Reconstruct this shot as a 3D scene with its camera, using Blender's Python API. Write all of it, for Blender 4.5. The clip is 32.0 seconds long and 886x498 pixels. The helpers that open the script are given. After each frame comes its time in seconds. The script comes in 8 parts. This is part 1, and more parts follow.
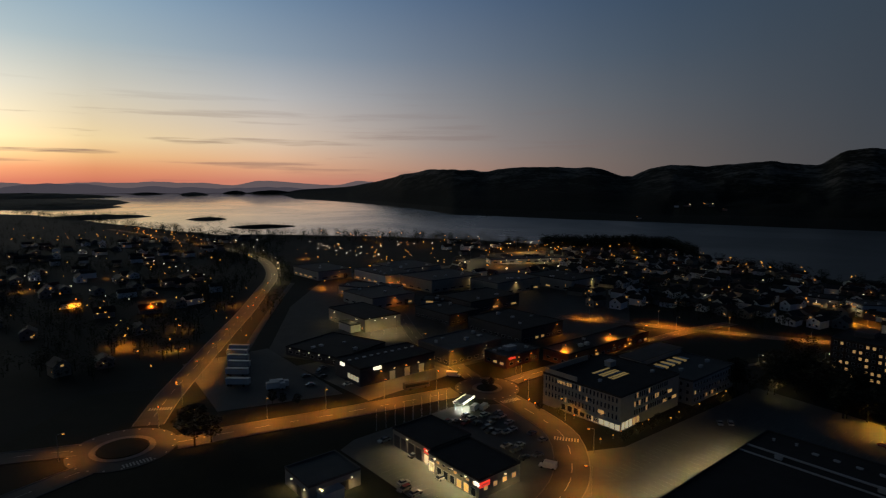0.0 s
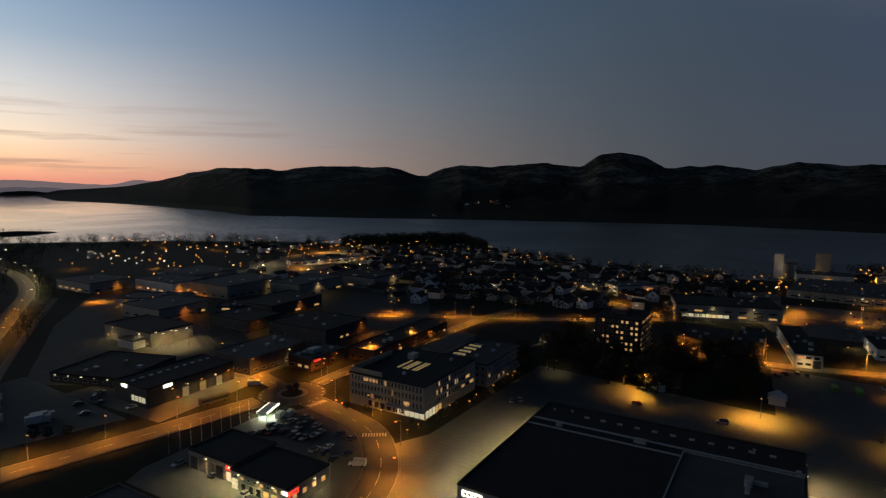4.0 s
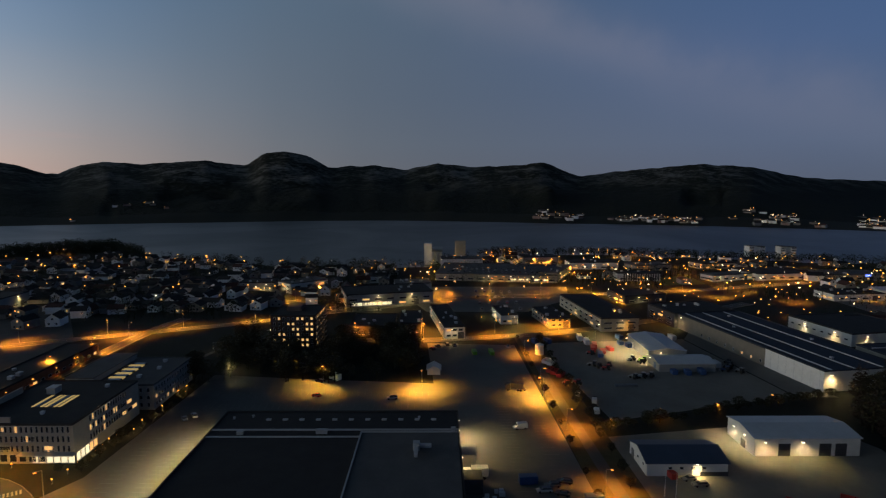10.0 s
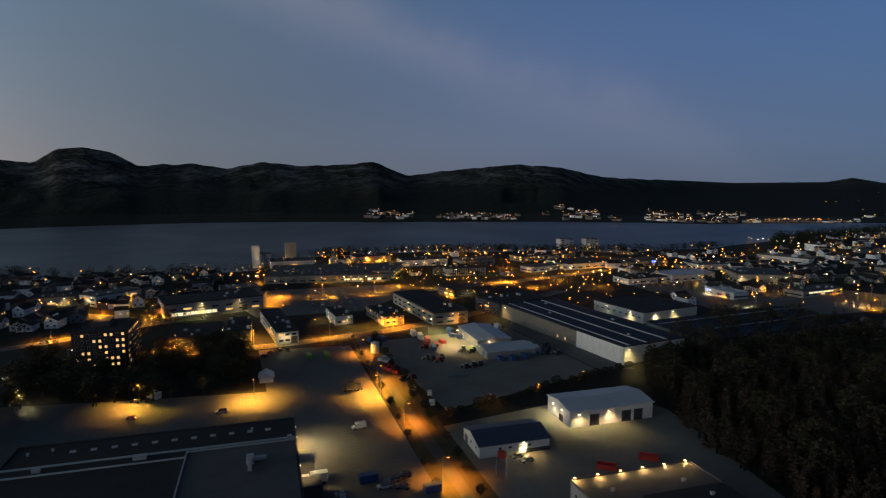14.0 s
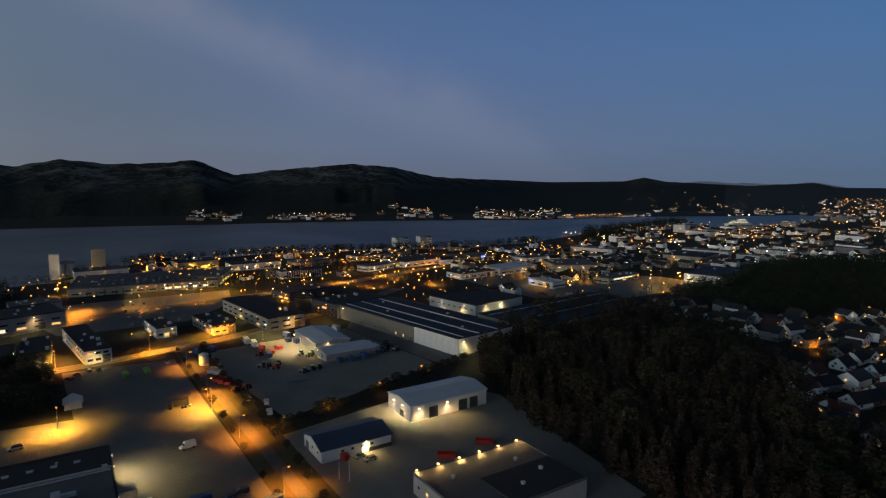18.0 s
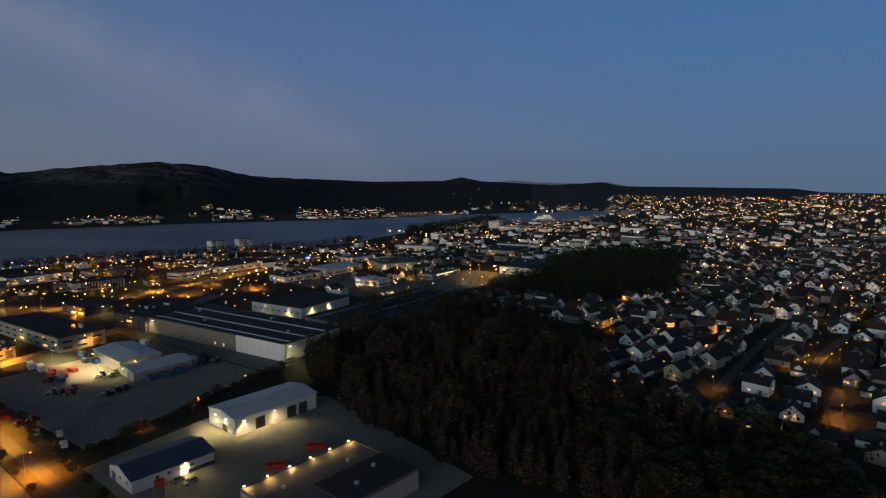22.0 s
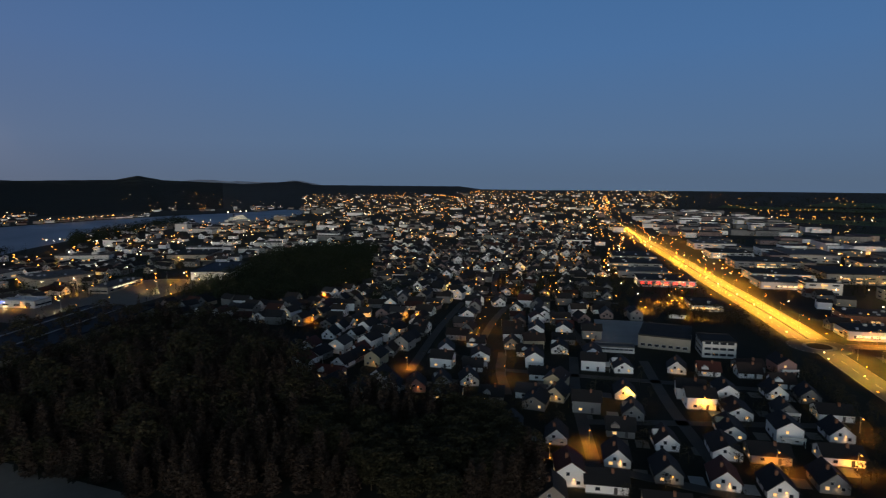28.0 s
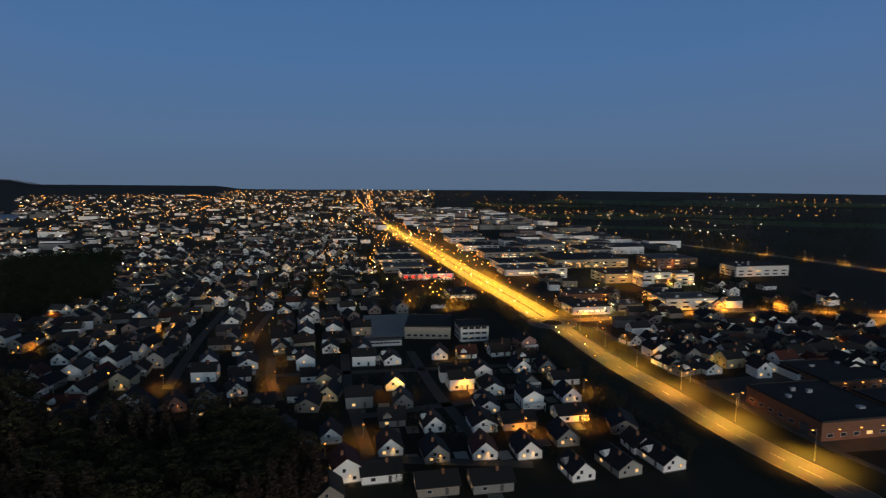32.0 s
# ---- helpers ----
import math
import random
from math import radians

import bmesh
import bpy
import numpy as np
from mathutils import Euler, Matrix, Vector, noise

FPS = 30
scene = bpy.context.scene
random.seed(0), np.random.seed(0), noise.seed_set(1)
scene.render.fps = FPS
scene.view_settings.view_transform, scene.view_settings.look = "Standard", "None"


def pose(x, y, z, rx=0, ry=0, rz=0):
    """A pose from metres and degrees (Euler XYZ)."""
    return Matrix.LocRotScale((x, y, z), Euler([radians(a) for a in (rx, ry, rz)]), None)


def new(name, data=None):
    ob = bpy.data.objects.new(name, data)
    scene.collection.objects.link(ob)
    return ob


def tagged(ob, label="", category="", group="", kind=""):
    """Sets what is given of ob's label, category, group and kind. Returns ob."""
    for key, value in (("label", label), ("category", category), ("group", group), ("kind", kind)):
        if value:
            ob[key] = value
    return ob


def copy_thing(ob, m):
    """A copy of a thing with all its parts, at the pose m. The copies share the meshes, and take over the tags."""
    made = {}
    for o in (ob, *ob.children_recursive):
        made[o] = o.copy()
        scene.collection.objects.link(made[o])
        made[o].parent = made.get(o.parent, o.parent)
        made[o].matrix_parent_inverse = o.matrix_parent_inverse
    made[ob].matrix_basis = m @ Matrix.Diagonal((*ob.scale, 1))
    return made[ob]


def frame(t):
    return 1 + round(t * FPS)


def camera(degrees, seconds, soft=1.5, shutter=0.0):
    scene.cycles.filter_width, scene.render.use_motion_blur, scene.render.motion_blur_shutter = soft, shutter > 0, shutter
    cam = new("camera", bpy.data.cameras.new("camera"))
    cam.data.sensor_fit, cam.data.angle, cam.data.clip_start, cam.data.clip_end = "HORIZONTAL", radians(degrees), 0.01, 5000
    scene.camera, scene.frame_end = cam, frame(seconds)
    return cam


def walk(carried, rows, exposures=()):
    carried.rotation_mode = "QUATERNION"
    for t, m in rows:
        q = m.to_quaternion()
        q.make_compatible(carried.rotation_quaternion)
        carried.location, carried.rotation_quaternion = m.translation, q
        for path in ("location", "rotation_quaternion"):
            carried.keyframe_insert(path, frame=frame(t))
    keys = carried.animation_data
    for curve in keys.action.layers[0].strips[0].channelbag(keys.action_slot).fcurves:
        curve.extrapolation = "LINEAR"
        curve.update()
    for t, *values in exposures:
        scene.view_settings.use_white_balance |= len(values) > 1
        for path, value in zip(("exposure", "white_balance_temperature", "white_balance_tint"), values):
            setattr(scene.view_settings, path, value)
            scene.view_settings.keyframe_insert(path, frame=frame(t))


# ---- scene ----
cam = camera(73.66, 32.0, soft=1.2, shutter=0.5)
PATH = [
    (0.0, pose(0, 0, 90, 83.50, -0.13, 0.01)),
    (0.5, pose(0, 0, 90, 83.47, -0.16, -1.94)),
    (1.0, pose(0, 0, 90, 83.48, -0.15, -3.91)),
    (1.5, pose(0, 0, 90, 83.48, -0.18, -5.89)),
    (2.0, pose(0, 0, 90, 83.49, -0.15, -7.76)),
    (2.5, pose(0, 0, 90, 83.49, -0.18, -10.15)),
    (3.0, pose(0, 0, 90, 83.49, -0.14, -13.21)),
    (3.5, pose(0, 0, 90, 83.49, -0.15, -16.26)),
    (5.5, pose(0, 0, 90, 83.46, -0.11, -27.57)),
    (6.0, pose(0, 0, 90, 83.45, -0.11, -30.40)),
    (6.5, pose(0, 0, 90, 83.43, -0.15, -33.19)),
    (7.0, pose(0, 0, 90, 83.43, -0.14, -36.03)),
    (7.5, pose(0, 0, 90, 83.44, -0.11, -38.88)),
    (8.0, pose(0, 0, 90, 83.44, -0.12, -41.69)),
    (8.5, pose(0, 0, 90, 83.45, -0.12, -44.32)),
    (9.0, pose(0, 0, 90, 83.44, -0.09, -46.57)),
    (9.5, pose(0, 0, 90, 83.44, -0.11, -48.51)),
    (10.0, pose(0, 0, 90, 83.44, -0.09, -50.46)),
    (10.5, pose(0, 0, 90, 83.44, -0.06, -52.53)),
    (11.0, pose(0, 0, 90, 83.43, -0.06, -54.70)),
    (11.5, pose(0, 0, 90, 83.42, -0.05, -56.87)),
    (12.0, pose(0, 0, 90, 83.42, -0.07, -59.03)),
    (12.5, pose(0, 0, 90, 83.41, -0.01, -61.14)),
    (13.0, pose(0, 0, 90, 83.40, -0.01, -63.01)),
    (13.5, pose(0, 0, 90, 83.40, -0.06, -64.81)),
    (14.0, pose(0, 0, 90, 83.39, -0.02, -66.70)),
    (14.5, pose(0, 0, 90, 83.38, -0.03, -68.64)),
    (16.5, pose(0, 0, 90, 83.36, -0.04, -76.54)),
    (17.0, pose(0, 0, 90, 83.35, -0.00, -78.52)),
    (17.5, pose(0, 0, 90, 83.36, -0.00, -80.53)),
    (18.0, pose(0, 0, 90, 83.35, 0.00, -82.58)),
    (18.5, pose(0, 0, 90, 83.36, 0.00, -84.64)),
    (19.0, pose(0, 0, 90, 83.37, -0.04, -86.70)),
    (19.5, pose(0, 0, 90, 83.36, -0.02, -88.80)),
    (20.0, pose(0, 0, 90, 83.32, -0.04, -90.91)),
    (20.5, pose(0, 0, 90, 83.32, -0.05, -93.04)),
    (21.0, pose(0, 0, 90, 83.31, -0.00, -95.21)),
    (21.5, pose(0, 0, 90, 83.30, -0.00, -97.36)),
    (22.0, pose(0, 0, 90, 83.31, -0.03, -99.47)),
    (22.5, pose(0, 0, 90, 83.29, 0.02, -101.68)),
    (23.0, pose(0, 0, 90, 83.28, -0.02, -103.85)),
    (23.5, pose(0, 0, 90, 83.29, -0.00, -106.06)),
    (24.0, pose(0, 0, 90, 83.27, -0.10, -108.28)),
    (24.5, pose(0, 0, 90, 83.26, -0.12, -110.63)),
    (25.0, pose(0, 0, 90, 83.27, -0.08, -113.05)),
    (25.5, pose(0, 0, 90, 83.26, -0.10, -115.58)),
    (27.5, pose(0, 0, 90, 83.23, -0.11, -125.74)),
    (28.0, pose(0, 0, 90, 83.23, -0.08, -128.33)),
    (28.5, pose(0, 0, 90, 83.23, -0.12, -130.88)),
    (29.0, pose(0, 0, 90, 83.23, -0.15, -133.44)),
    (29.5, pose(0, 0, 90, 83.23, -0.16, -136.06)),
    (30.0, pose(0, 0, 90, 83.22, -0.22, -138.69)),
    (30.5, pose(0, 0, 90, 83.23, -0.24, -141.47)),
    (31.0, pose(0, 0, 90, 83.23, -0.24, -144.51)),
    (31.5, pose(0, 0, 90, 83.23, -0.25, -147.64)),
    (32.0, pose(0, 0, 90, 83.24, -0.29, -150.77)),
]
walk(cam, PATH, [(0.0, -1.3), (3.0, -1.0), (6.0, -0.38), (9.0, 0.0), (13.0, 0.27), (18.0, 0.42), (24.0, 0.42), (32.0, 0.42)])

# The town frame: u runs along the store fronts, v across them, both turned 40 degrees from x and y.
TURN = 40.0
CU, SU = math.cos(radians(TURN)), math.sin(radians(TURN))


def uv(u, v):
    return (u * CU - v * SU, u * SU + v * CU)


def to_uv(x, y):
    return (x * CU + y * SU, -x * SU + y * CU)


def at(u, v, z=0.0, turn=0.0):
    x, y = uv(u, v)
    return pose(x, y, z, 0, 0, TURN + turn)


# ---- world ----
def shade(nt, kind, **values):
    n = nt.nodes.new(kind)
    for k, v in values.items():
        n.inputs[k].default_value = v
    return n


def maths(nt, op, a, b=0.0, clamp=False):
    n = nt.nodes.new("ShaderNodeMath")
    n.operation, n.use_clamp = op, clamp
    for i, v in enumerate((a, b)):
        if isinstance(v, (int, float)):
            n.inputs[i].default_value = v
        else:
            nt.links.new(v, n.inputs[i])
    return n.outputs[0]


def ramp(nt, fac, stops):
    n = nt.nodes.new("ShaderNodeValToRGB")
    el = n.color_ramp.elements
    while len(el) < len(stops):
        el.new(0.5)
    for e, (p, c) in zip(el, stops):
        e.position, e.color = p, (*c, 1)
    nt.links.new(fac, n.inputs[0])
    return n.outputs[0]


def mix(nt, fac, a, b):
    n = nt.nodes.new("ShaderNodeMix")
    n.data_type = "RGBA"
    for sock, v in ((n.inputs[0], fac), (n.inputs[6], a), (n.inputs[7], b)):
        if isinstance(v, (int, float)):
            sock.default_value = v
        elif isinstance(v, tuple):
            sock.default_value = (*v, 1)
        else:
            nt.links.new(v, sock)
    return n.outputs[2]


def smooth_rows(rows):
    """The sky's rows eased from angle to angle, so that no edge shows between two of them."""
    heights = (0.0, 0.03, 0.06, 0.1, 0.15, 0.22, 0.33, 0.42, 0.5, 0.58, 0.66, 0.75, 1.0)
    angles = [r[0] for r in rows]
    grid = np.array([[[np.interp(h, [s[0] for s in stops], [s[1][c] for s in stops]) for c in range(3)] for h in heights] for _, stops in rows])
    grid = np.log(grid)
    slope = np.gradient(grid, angles, axis=0)
    out = []
    for a in np.arange(4.0, 179.0, 7.25):
        i = max(0, min(len(angles) - 2, int(np.searchsorted(angles, a)) - 1))
        d = angles[i + 1] - angles[i]
        t = (a - angles[i]) / d
        v = (2 * t ** 3 - 3 * t ** 2 + 1) * grid[i] + (t ** 3 - 2 * t ** 2 + t) * d * slope[i] + (3 * t ** 2 - 2 * t ** 3) * grid[i + 1] + (t ** 3 - t ** 2) * d * slope[i + 1]
        out.append((float(a), [(h, tuple(float(x) for x in c)) for h, c in zip(heights, np.exp(v))]))
    return out


def dusk_sky():
    w = bpy.data.worlds.new("dusk")
    scene.world = w
    w.use_nodes = True
    nt = w.node_tree
    nt.nodes.clear()
    out = nt.nodes.new("ShaderNodeOutputWorld")
    bg = nt.nodes.new("ShaderNodeBackground")
    co = nt.nodes.new("ShaderNodeTexCoord").outputs["Generated"]
    sep = nt.nodes.new("ShaderNodeSeparateXYZ")
    nt.links.new(co, sep.inputs[0])
    x, y, z = sep.outputs
    # elevation: 0 at the horizon, 1 at about 37 degrees up
    up = maths(nt, "MULTIPLY", z, 1 / 0.6, True)
    flat = maths(nt, "SQRT", maths(nt, "ADD", maths(nt, "MULTIPLY", x, x), maths(nt, "MULTIPLY", y, y)))
    sa = radians(SUN_AZ)
    dot = maths(nt, "ADD", maths(nt, "MULTIPLY", x, math.sin(sa)), maths(nt, "MULTIPLY", y, math.cos(sa)))
    cosine = maths(nt, "DIVIDE", dot, maths(nt, "MAXIMUM", flat, 0.01))
    # degrees away from where the sun went down
    away = maths(nt, "MULTIPLY", maths(nt, "ARCCOSINE", maths(nt, "MINIMUM", maths(nt, "MAXIMUM", cosine, -1.0), 1.0)), 57.29578)
    # the far side of the sky, past the point opposite the sun, stays blue for longer
    fa = radians(SUN_AZ - 90)
    side = maths(nt, "ADD", maths(nt, "MULTIPLY", x, math.sin(fa)), maths(nt, "MULTIPLY", y, math.cos(fa)))
    away = maths(nt, "ADD", away, maths(nt, "MULTIPLY", maths(nt, "DIVIDE", maths(nt, "MAXIMUM", side, 0.0), maths(nt, "MAXIMUM", flat, 0.01)), 58.0))
    rows = smooth_rows(SKY_BY_ANGLE)
    sky = ramp(nt, up, rows[0][1])
    for (a0, _), (a1, stops) in zip(rows, rows[1:]):
        ease = nt.nodes.new("ShaderNodeMapRange")
        nt.links.new(away, ease.inputs[0])
        ease.inputs[1].default_value, ease.inputs[2].default_value = a0, a1
        sky = mix(nt, ease.outputs[0], sky, ramp(nt, up, stops))
    near_sun = nt.nodes.new("ShaderNodeMapRange")
    nt.links.new(away, near_sun.inputs[0])
    near_sun.inputs[1].default_value, near_sun.inputs[2].default_value = 85.0, 15.0
    b = near_sun.outputs[0]
    # thin streaks of cloud, low and level
    mp = nt.nodes.new("ShaderNodeMapping")
    mp.inputs["Scale"].default_value = (2.2, 2.2, 46.0)
    mp.inputs["Rotation"].default_value = (0.02, 0.0, 0.0)
    nt.links.new(co, mp.inputs[0])
    ns = shade(nt, "ShaderNodeTexNoise", Scale=1.7, Detail=5.0, Roughness=0.55)
    nt.links.new(mp.outputs[0], ns.inputs["Vector"])
    streak = ramp(nt, ns.outputs[0], [(0.0, (0, 0, 0)), (0.55, (0, 0, 0)), (0.66, (1, 1, 1))])
    low = ramp(nt, up, [(0.0, (0.5, 0.5, 0.5)), (0.07, (1, 1, 1)), (0.14, (0.55, 0.55, 0.55)), (0.22, (0.12, 0.12, 0.12)), (0.34, (0, 0, 0))])
    amount = maths(nt, "MULTIPLY", maths(nt, "MULTIPLY", streak, low), maths(nt, "MULTIPLY", b, 0.9))
    sky = mix(nt, amount, sky, (0.45, 0.30, 0.28))
    # one broad, pale streak of high cloud that slants down across the sky
    d1 = Vector((math.sin(radians(43)) * math.cos(radians(18)), math.cos(radians(43)) * math.cos(radians(18)), math.sin(radians(18))))
    d2 = Vector((math.sin(radians(86)) * math.cos(radians(5)), math.cos(radians(86)) * math.cos(radians(5)), math.sin(radians(5))))
    nrm = d1.cross(d2).normalized()
    off = nt.nodes.new("ShaderNodeVectorMath")
    off.operation = "DOT_PRODUCT"
    nt.links.new(co, off.inputs[0])
    off.inputs[1].default_value = nrm
    ns2 = shade(nt, "ShaderNodeTexNoise", Scale=5.0, Detail=5.0, Roughness=0.55)
    nt.links.new(co, ns2.inputs["Vector"])
    wob = maths(nt, "ADD", off.outputs["Value"], maths(nt, "MULTIPLY", maths(nt, "SUBTRACT", ns2.outputs[0], 0.5), 0.10))
    band = maths(nt, "POWER", 2.718, maths(nt, "MULTIPLY", maths(nt, "MULTIPLY", wob, wob), -520.0))
    along = nt.nodes.new("ShaderNodeVectorMath")
    along.operation = "DOT_PRODUCT"
    nt.links.new(co, along.inputs[0])
    along.inputs[1].default_value = ((d1 + d2) * 0.5).normalized()
    fade = nt.nodes.new("ShaderNodeMapRange")
    nt.links.new(along.outputs["Value"], fade.inputs[0])
    fade.inputs[1].default_value, fade.inputs[2].default_value = math.cos(radians(34)), math.cos(radians(12))
    cloud = maths(nt, "MULTIPLY", maths(nt, "MULTIPLY", band, fade.outputs[0]), maths(nt, "MULTIPLY", ns2.outputs[0], 0.6))
    sky = mix(nt, cloud, sky, (0.20, 0.20, 0.255))
    nt.links.new(sky, bg.inputs[0])
    bg.inputs[1].default_value = SKY_STRENGTH
    nt.links.new(bg.outputs[0], out.inputs[0])


SUN_AZ = -56.0
SKY_STRENGTH = 1.0
# for each angle from the set sun, the sky's colour by height
SKY_BY_ANGLE = [
    (4.0, [(0.0, (5.0, 2.4, 1.4)), (0.03, (10.5, 6.8, 4.2)), (0.07, (16.5, 14.0, 11.0)), (0.14, (12.0, 11.7, 10.8)), (0.25, (3.2, 3.4, 3.5)), (0.4, (1.0, 1.18, 1.25)), (0.55, (0.42, 0.6, 0.78)), (0.75, (0.14, 0.21, 0.27)), (1.0, (0.05, 0.08, 0.11))]),
    (19.0, [(0.0, (1.9, 0.58, 0.34)), (0.025, (2.4, 0.86, 0.42)), (0.05, (2.9, 1.6, 0.66)), (0.09, (3.1, 2.4, 1.25)), (0.19, (2.25, 2.05, 1.6)), (0.33, (1.15, 1.38, 1.45)), (0.5, (0.48, 0.85, 1.2)), (0.58, (0.25, 0.42, 0.55)), (0.75, (0.112, 0.192, 0.256)), (1.0, (0.048, 0.080, 0.112))]),
    (43.0, [(0.0, (1.45, 0.58, 0.40)), (0.04, (1.75, 0.98, 0.58)), (0.093, (1.65, 1.27, 0.95)), (0.19, (1.22, 1.17, 1.14)), (0.33, (0.60, 0.76, 0.95)), (0.5, (0.29, 0.50, 0.80)), (0.58, (0.15, 0.24, 0.35)), (0.75, (0.072, 0.112, 0.160)), (1.0, (0.032, 0.048, 0.072))]),
    (59.0, [(0.0, (0.90, 0.46, 0.35)), (0.04, (0.86, 0.56, 0.44)), (0.093, (0.72, 0.60, 0.56)), (0.19, (0.55, 0.55, 0.58)), (0.33, (0.33, 0.42, 0.56)), (0.5, (0.17, 0.29, 0.50)), (0.58, (0.10, 0.15, 0.23)), (0.75, (0.048, 0.072, 0.112)), (1.0, (0.022, 0.032, 0.048))]),
    (74.0, [(0.0, (0.38, 0.29, 0.26)), (0.06, (0.36, 0.30, 0.28)), (0.19, (0.26, 0.285, 0.325)), (0.33, (0.165, 0.23, 0.32)), (0.5, (0.098, 0.175, 0.30)), (0.58, (0.07, 0.10, 0.15)), (0.75, (0.035, 0.051, 0.080)), (1.0, (0.016, 0.024, 0.035))]),
    (92.0, [(0.0, (0.155, 0.153, 0.166)), (0.1, (0.138, 0.155, 0.182)), (0.2, (0.118, 0.147, 0.188)), (0.5, (0.084, 0.132, 0.196)), (0.58, (0.05, 0.07, 0.10)), (0.75, (0.026, 0.035, 0.054)), (1.0, (0.011, 0.016, 0.026))]),
    (134.0, [(0.0, (0.092, 0.110, 0.158)), (0.1, (0.092, 0.123, 0.194)), (0.33, (0.069, 0.114, 0.222)), (0.5, (0.053, 0.102, 0.214)), (0.58, (0.03, 0.052, 0.10)), (0.75, (0.016, 0.027, 0.054)), (1.0, (0.008, 0.013, 0.026))]),
    (178.0, [(0.0, (0.068, 0.106, 0.170)), (0.1, (0.068, 0.119, 0.209)), (0.33, (0.051, 0.118, 0.250)), (0.5, (0.042, 0.108, 0.242)), (0.58, (0.024, 0.055, 0.12)), (0.75, (0.013, 0.029, 0.064)), (1.0, (0.006, 0.013, 0.029))]),
]
dusk_sky()


# ---- materials ----
def material(name, base, second=None, scale=2.0, rough=0.8, metal=0.0, bump=0.0, fine=0.0, wear=None, island=None, random_to=None, detail=4.0, low=0.3, high=0.7):
    """Two-scale procedural surface: base mixed with second by a broad noise, a fine grain, a relief."""
    m = bpy.data.materials.new(name)
    m.use_nodes = True
    nt = m.node_tree
    b = nt.nodes["Principled BSDF"]
    b.inputs["Roughness"].default_value, b.inputs["Metallic"].default_value = rough, metal
    b.inputs["Specular IOR Level"].default_value = 0.5 if rough < 0.6 else 0.2
    pos = nt.nodes.new("ShaderNodeTexCoord").outputs["Object"]
    n1 = shade(nt, "ShaderNodeTexNoise", Scale=scale, Detail=detail, Roughness=0.6)
    n2 = shade(nt, "ShaderNodeTexNoise", Scale=scale * 9, Detail=3.0)
    nt.links.new(pos, n1.inputs["Vector"])
    nt.links.new(pos, n2.inputs["Vector"])
    col = mix(nt, ramp(nt, n1.outputs[0], [(low, (0, 0, 0)), (high, (1, 1, 1))]), base, second or tuple(c * 0.7 for c in base))
    if island or random_to:
        src = nt.nodes.new("ShaderNodeNewGeometry").outputs["Random Per Island"] if island else nt.nodes.new("ShaderNodeObjectInfo").outputs["Random"]
        stops = island or random_to
        n = nt.nodes.new("ShaderNodeValToRGB")
        n.color_ramp.interpolation = "CONSTANT"
        el = n.color_ramp.elements
        while len(el) < len(stops):
            el.new(0.5)
        for e, (p, c) in zip(el, stops):
            e.position, e.color = p, (*c, 1)
        nt.links.new(src, n.inputs[0])
        col = mix(nt, maths(nt, "MULTIPLY", n1.outputs[0], 0.18), n.outputs[0], col)
    dark = mix(nt, maths(nt, "MULTIPLY", n2.outputs[0], 0.5), col, tuple(c * 0.55 for c in base))
    nt.links.new(dark, b.inputs["Base Color"])
    if bump:
        bp = nt.nodes.new("ShaderNodeBump")
        bp.inputs["Strength"].default_value, bp.inputs["Distance"].default_value = bump, fine or 0.05
        nt.links.new(n2.outputs[0], bp.inputs["Height"])
        nt.links.new(bp.outputs[0], b.inputs["Normal"])
    return m


def lit(name, colour, strength, sampled=False):
    """A surface that gives off light: a lamp's lens, a lit window, a lit sign; far hills use it for painted haze."""
    m = bpy.data.materials.new(name)
    m.use_nodes = True
    b = m.node_tree.nodes["Principled BSDF"]
    b.inputs["Base Color"].default_value = (*[c * 0.5 for c in colour], 1)
    b.inputs["Emission Color"].default_value = (*colour, 1)
    b.inputs["Emission Strength"].default_value = strength
    if not sampled:
        m.cycles.emission_sampling = "NONE"
    return m


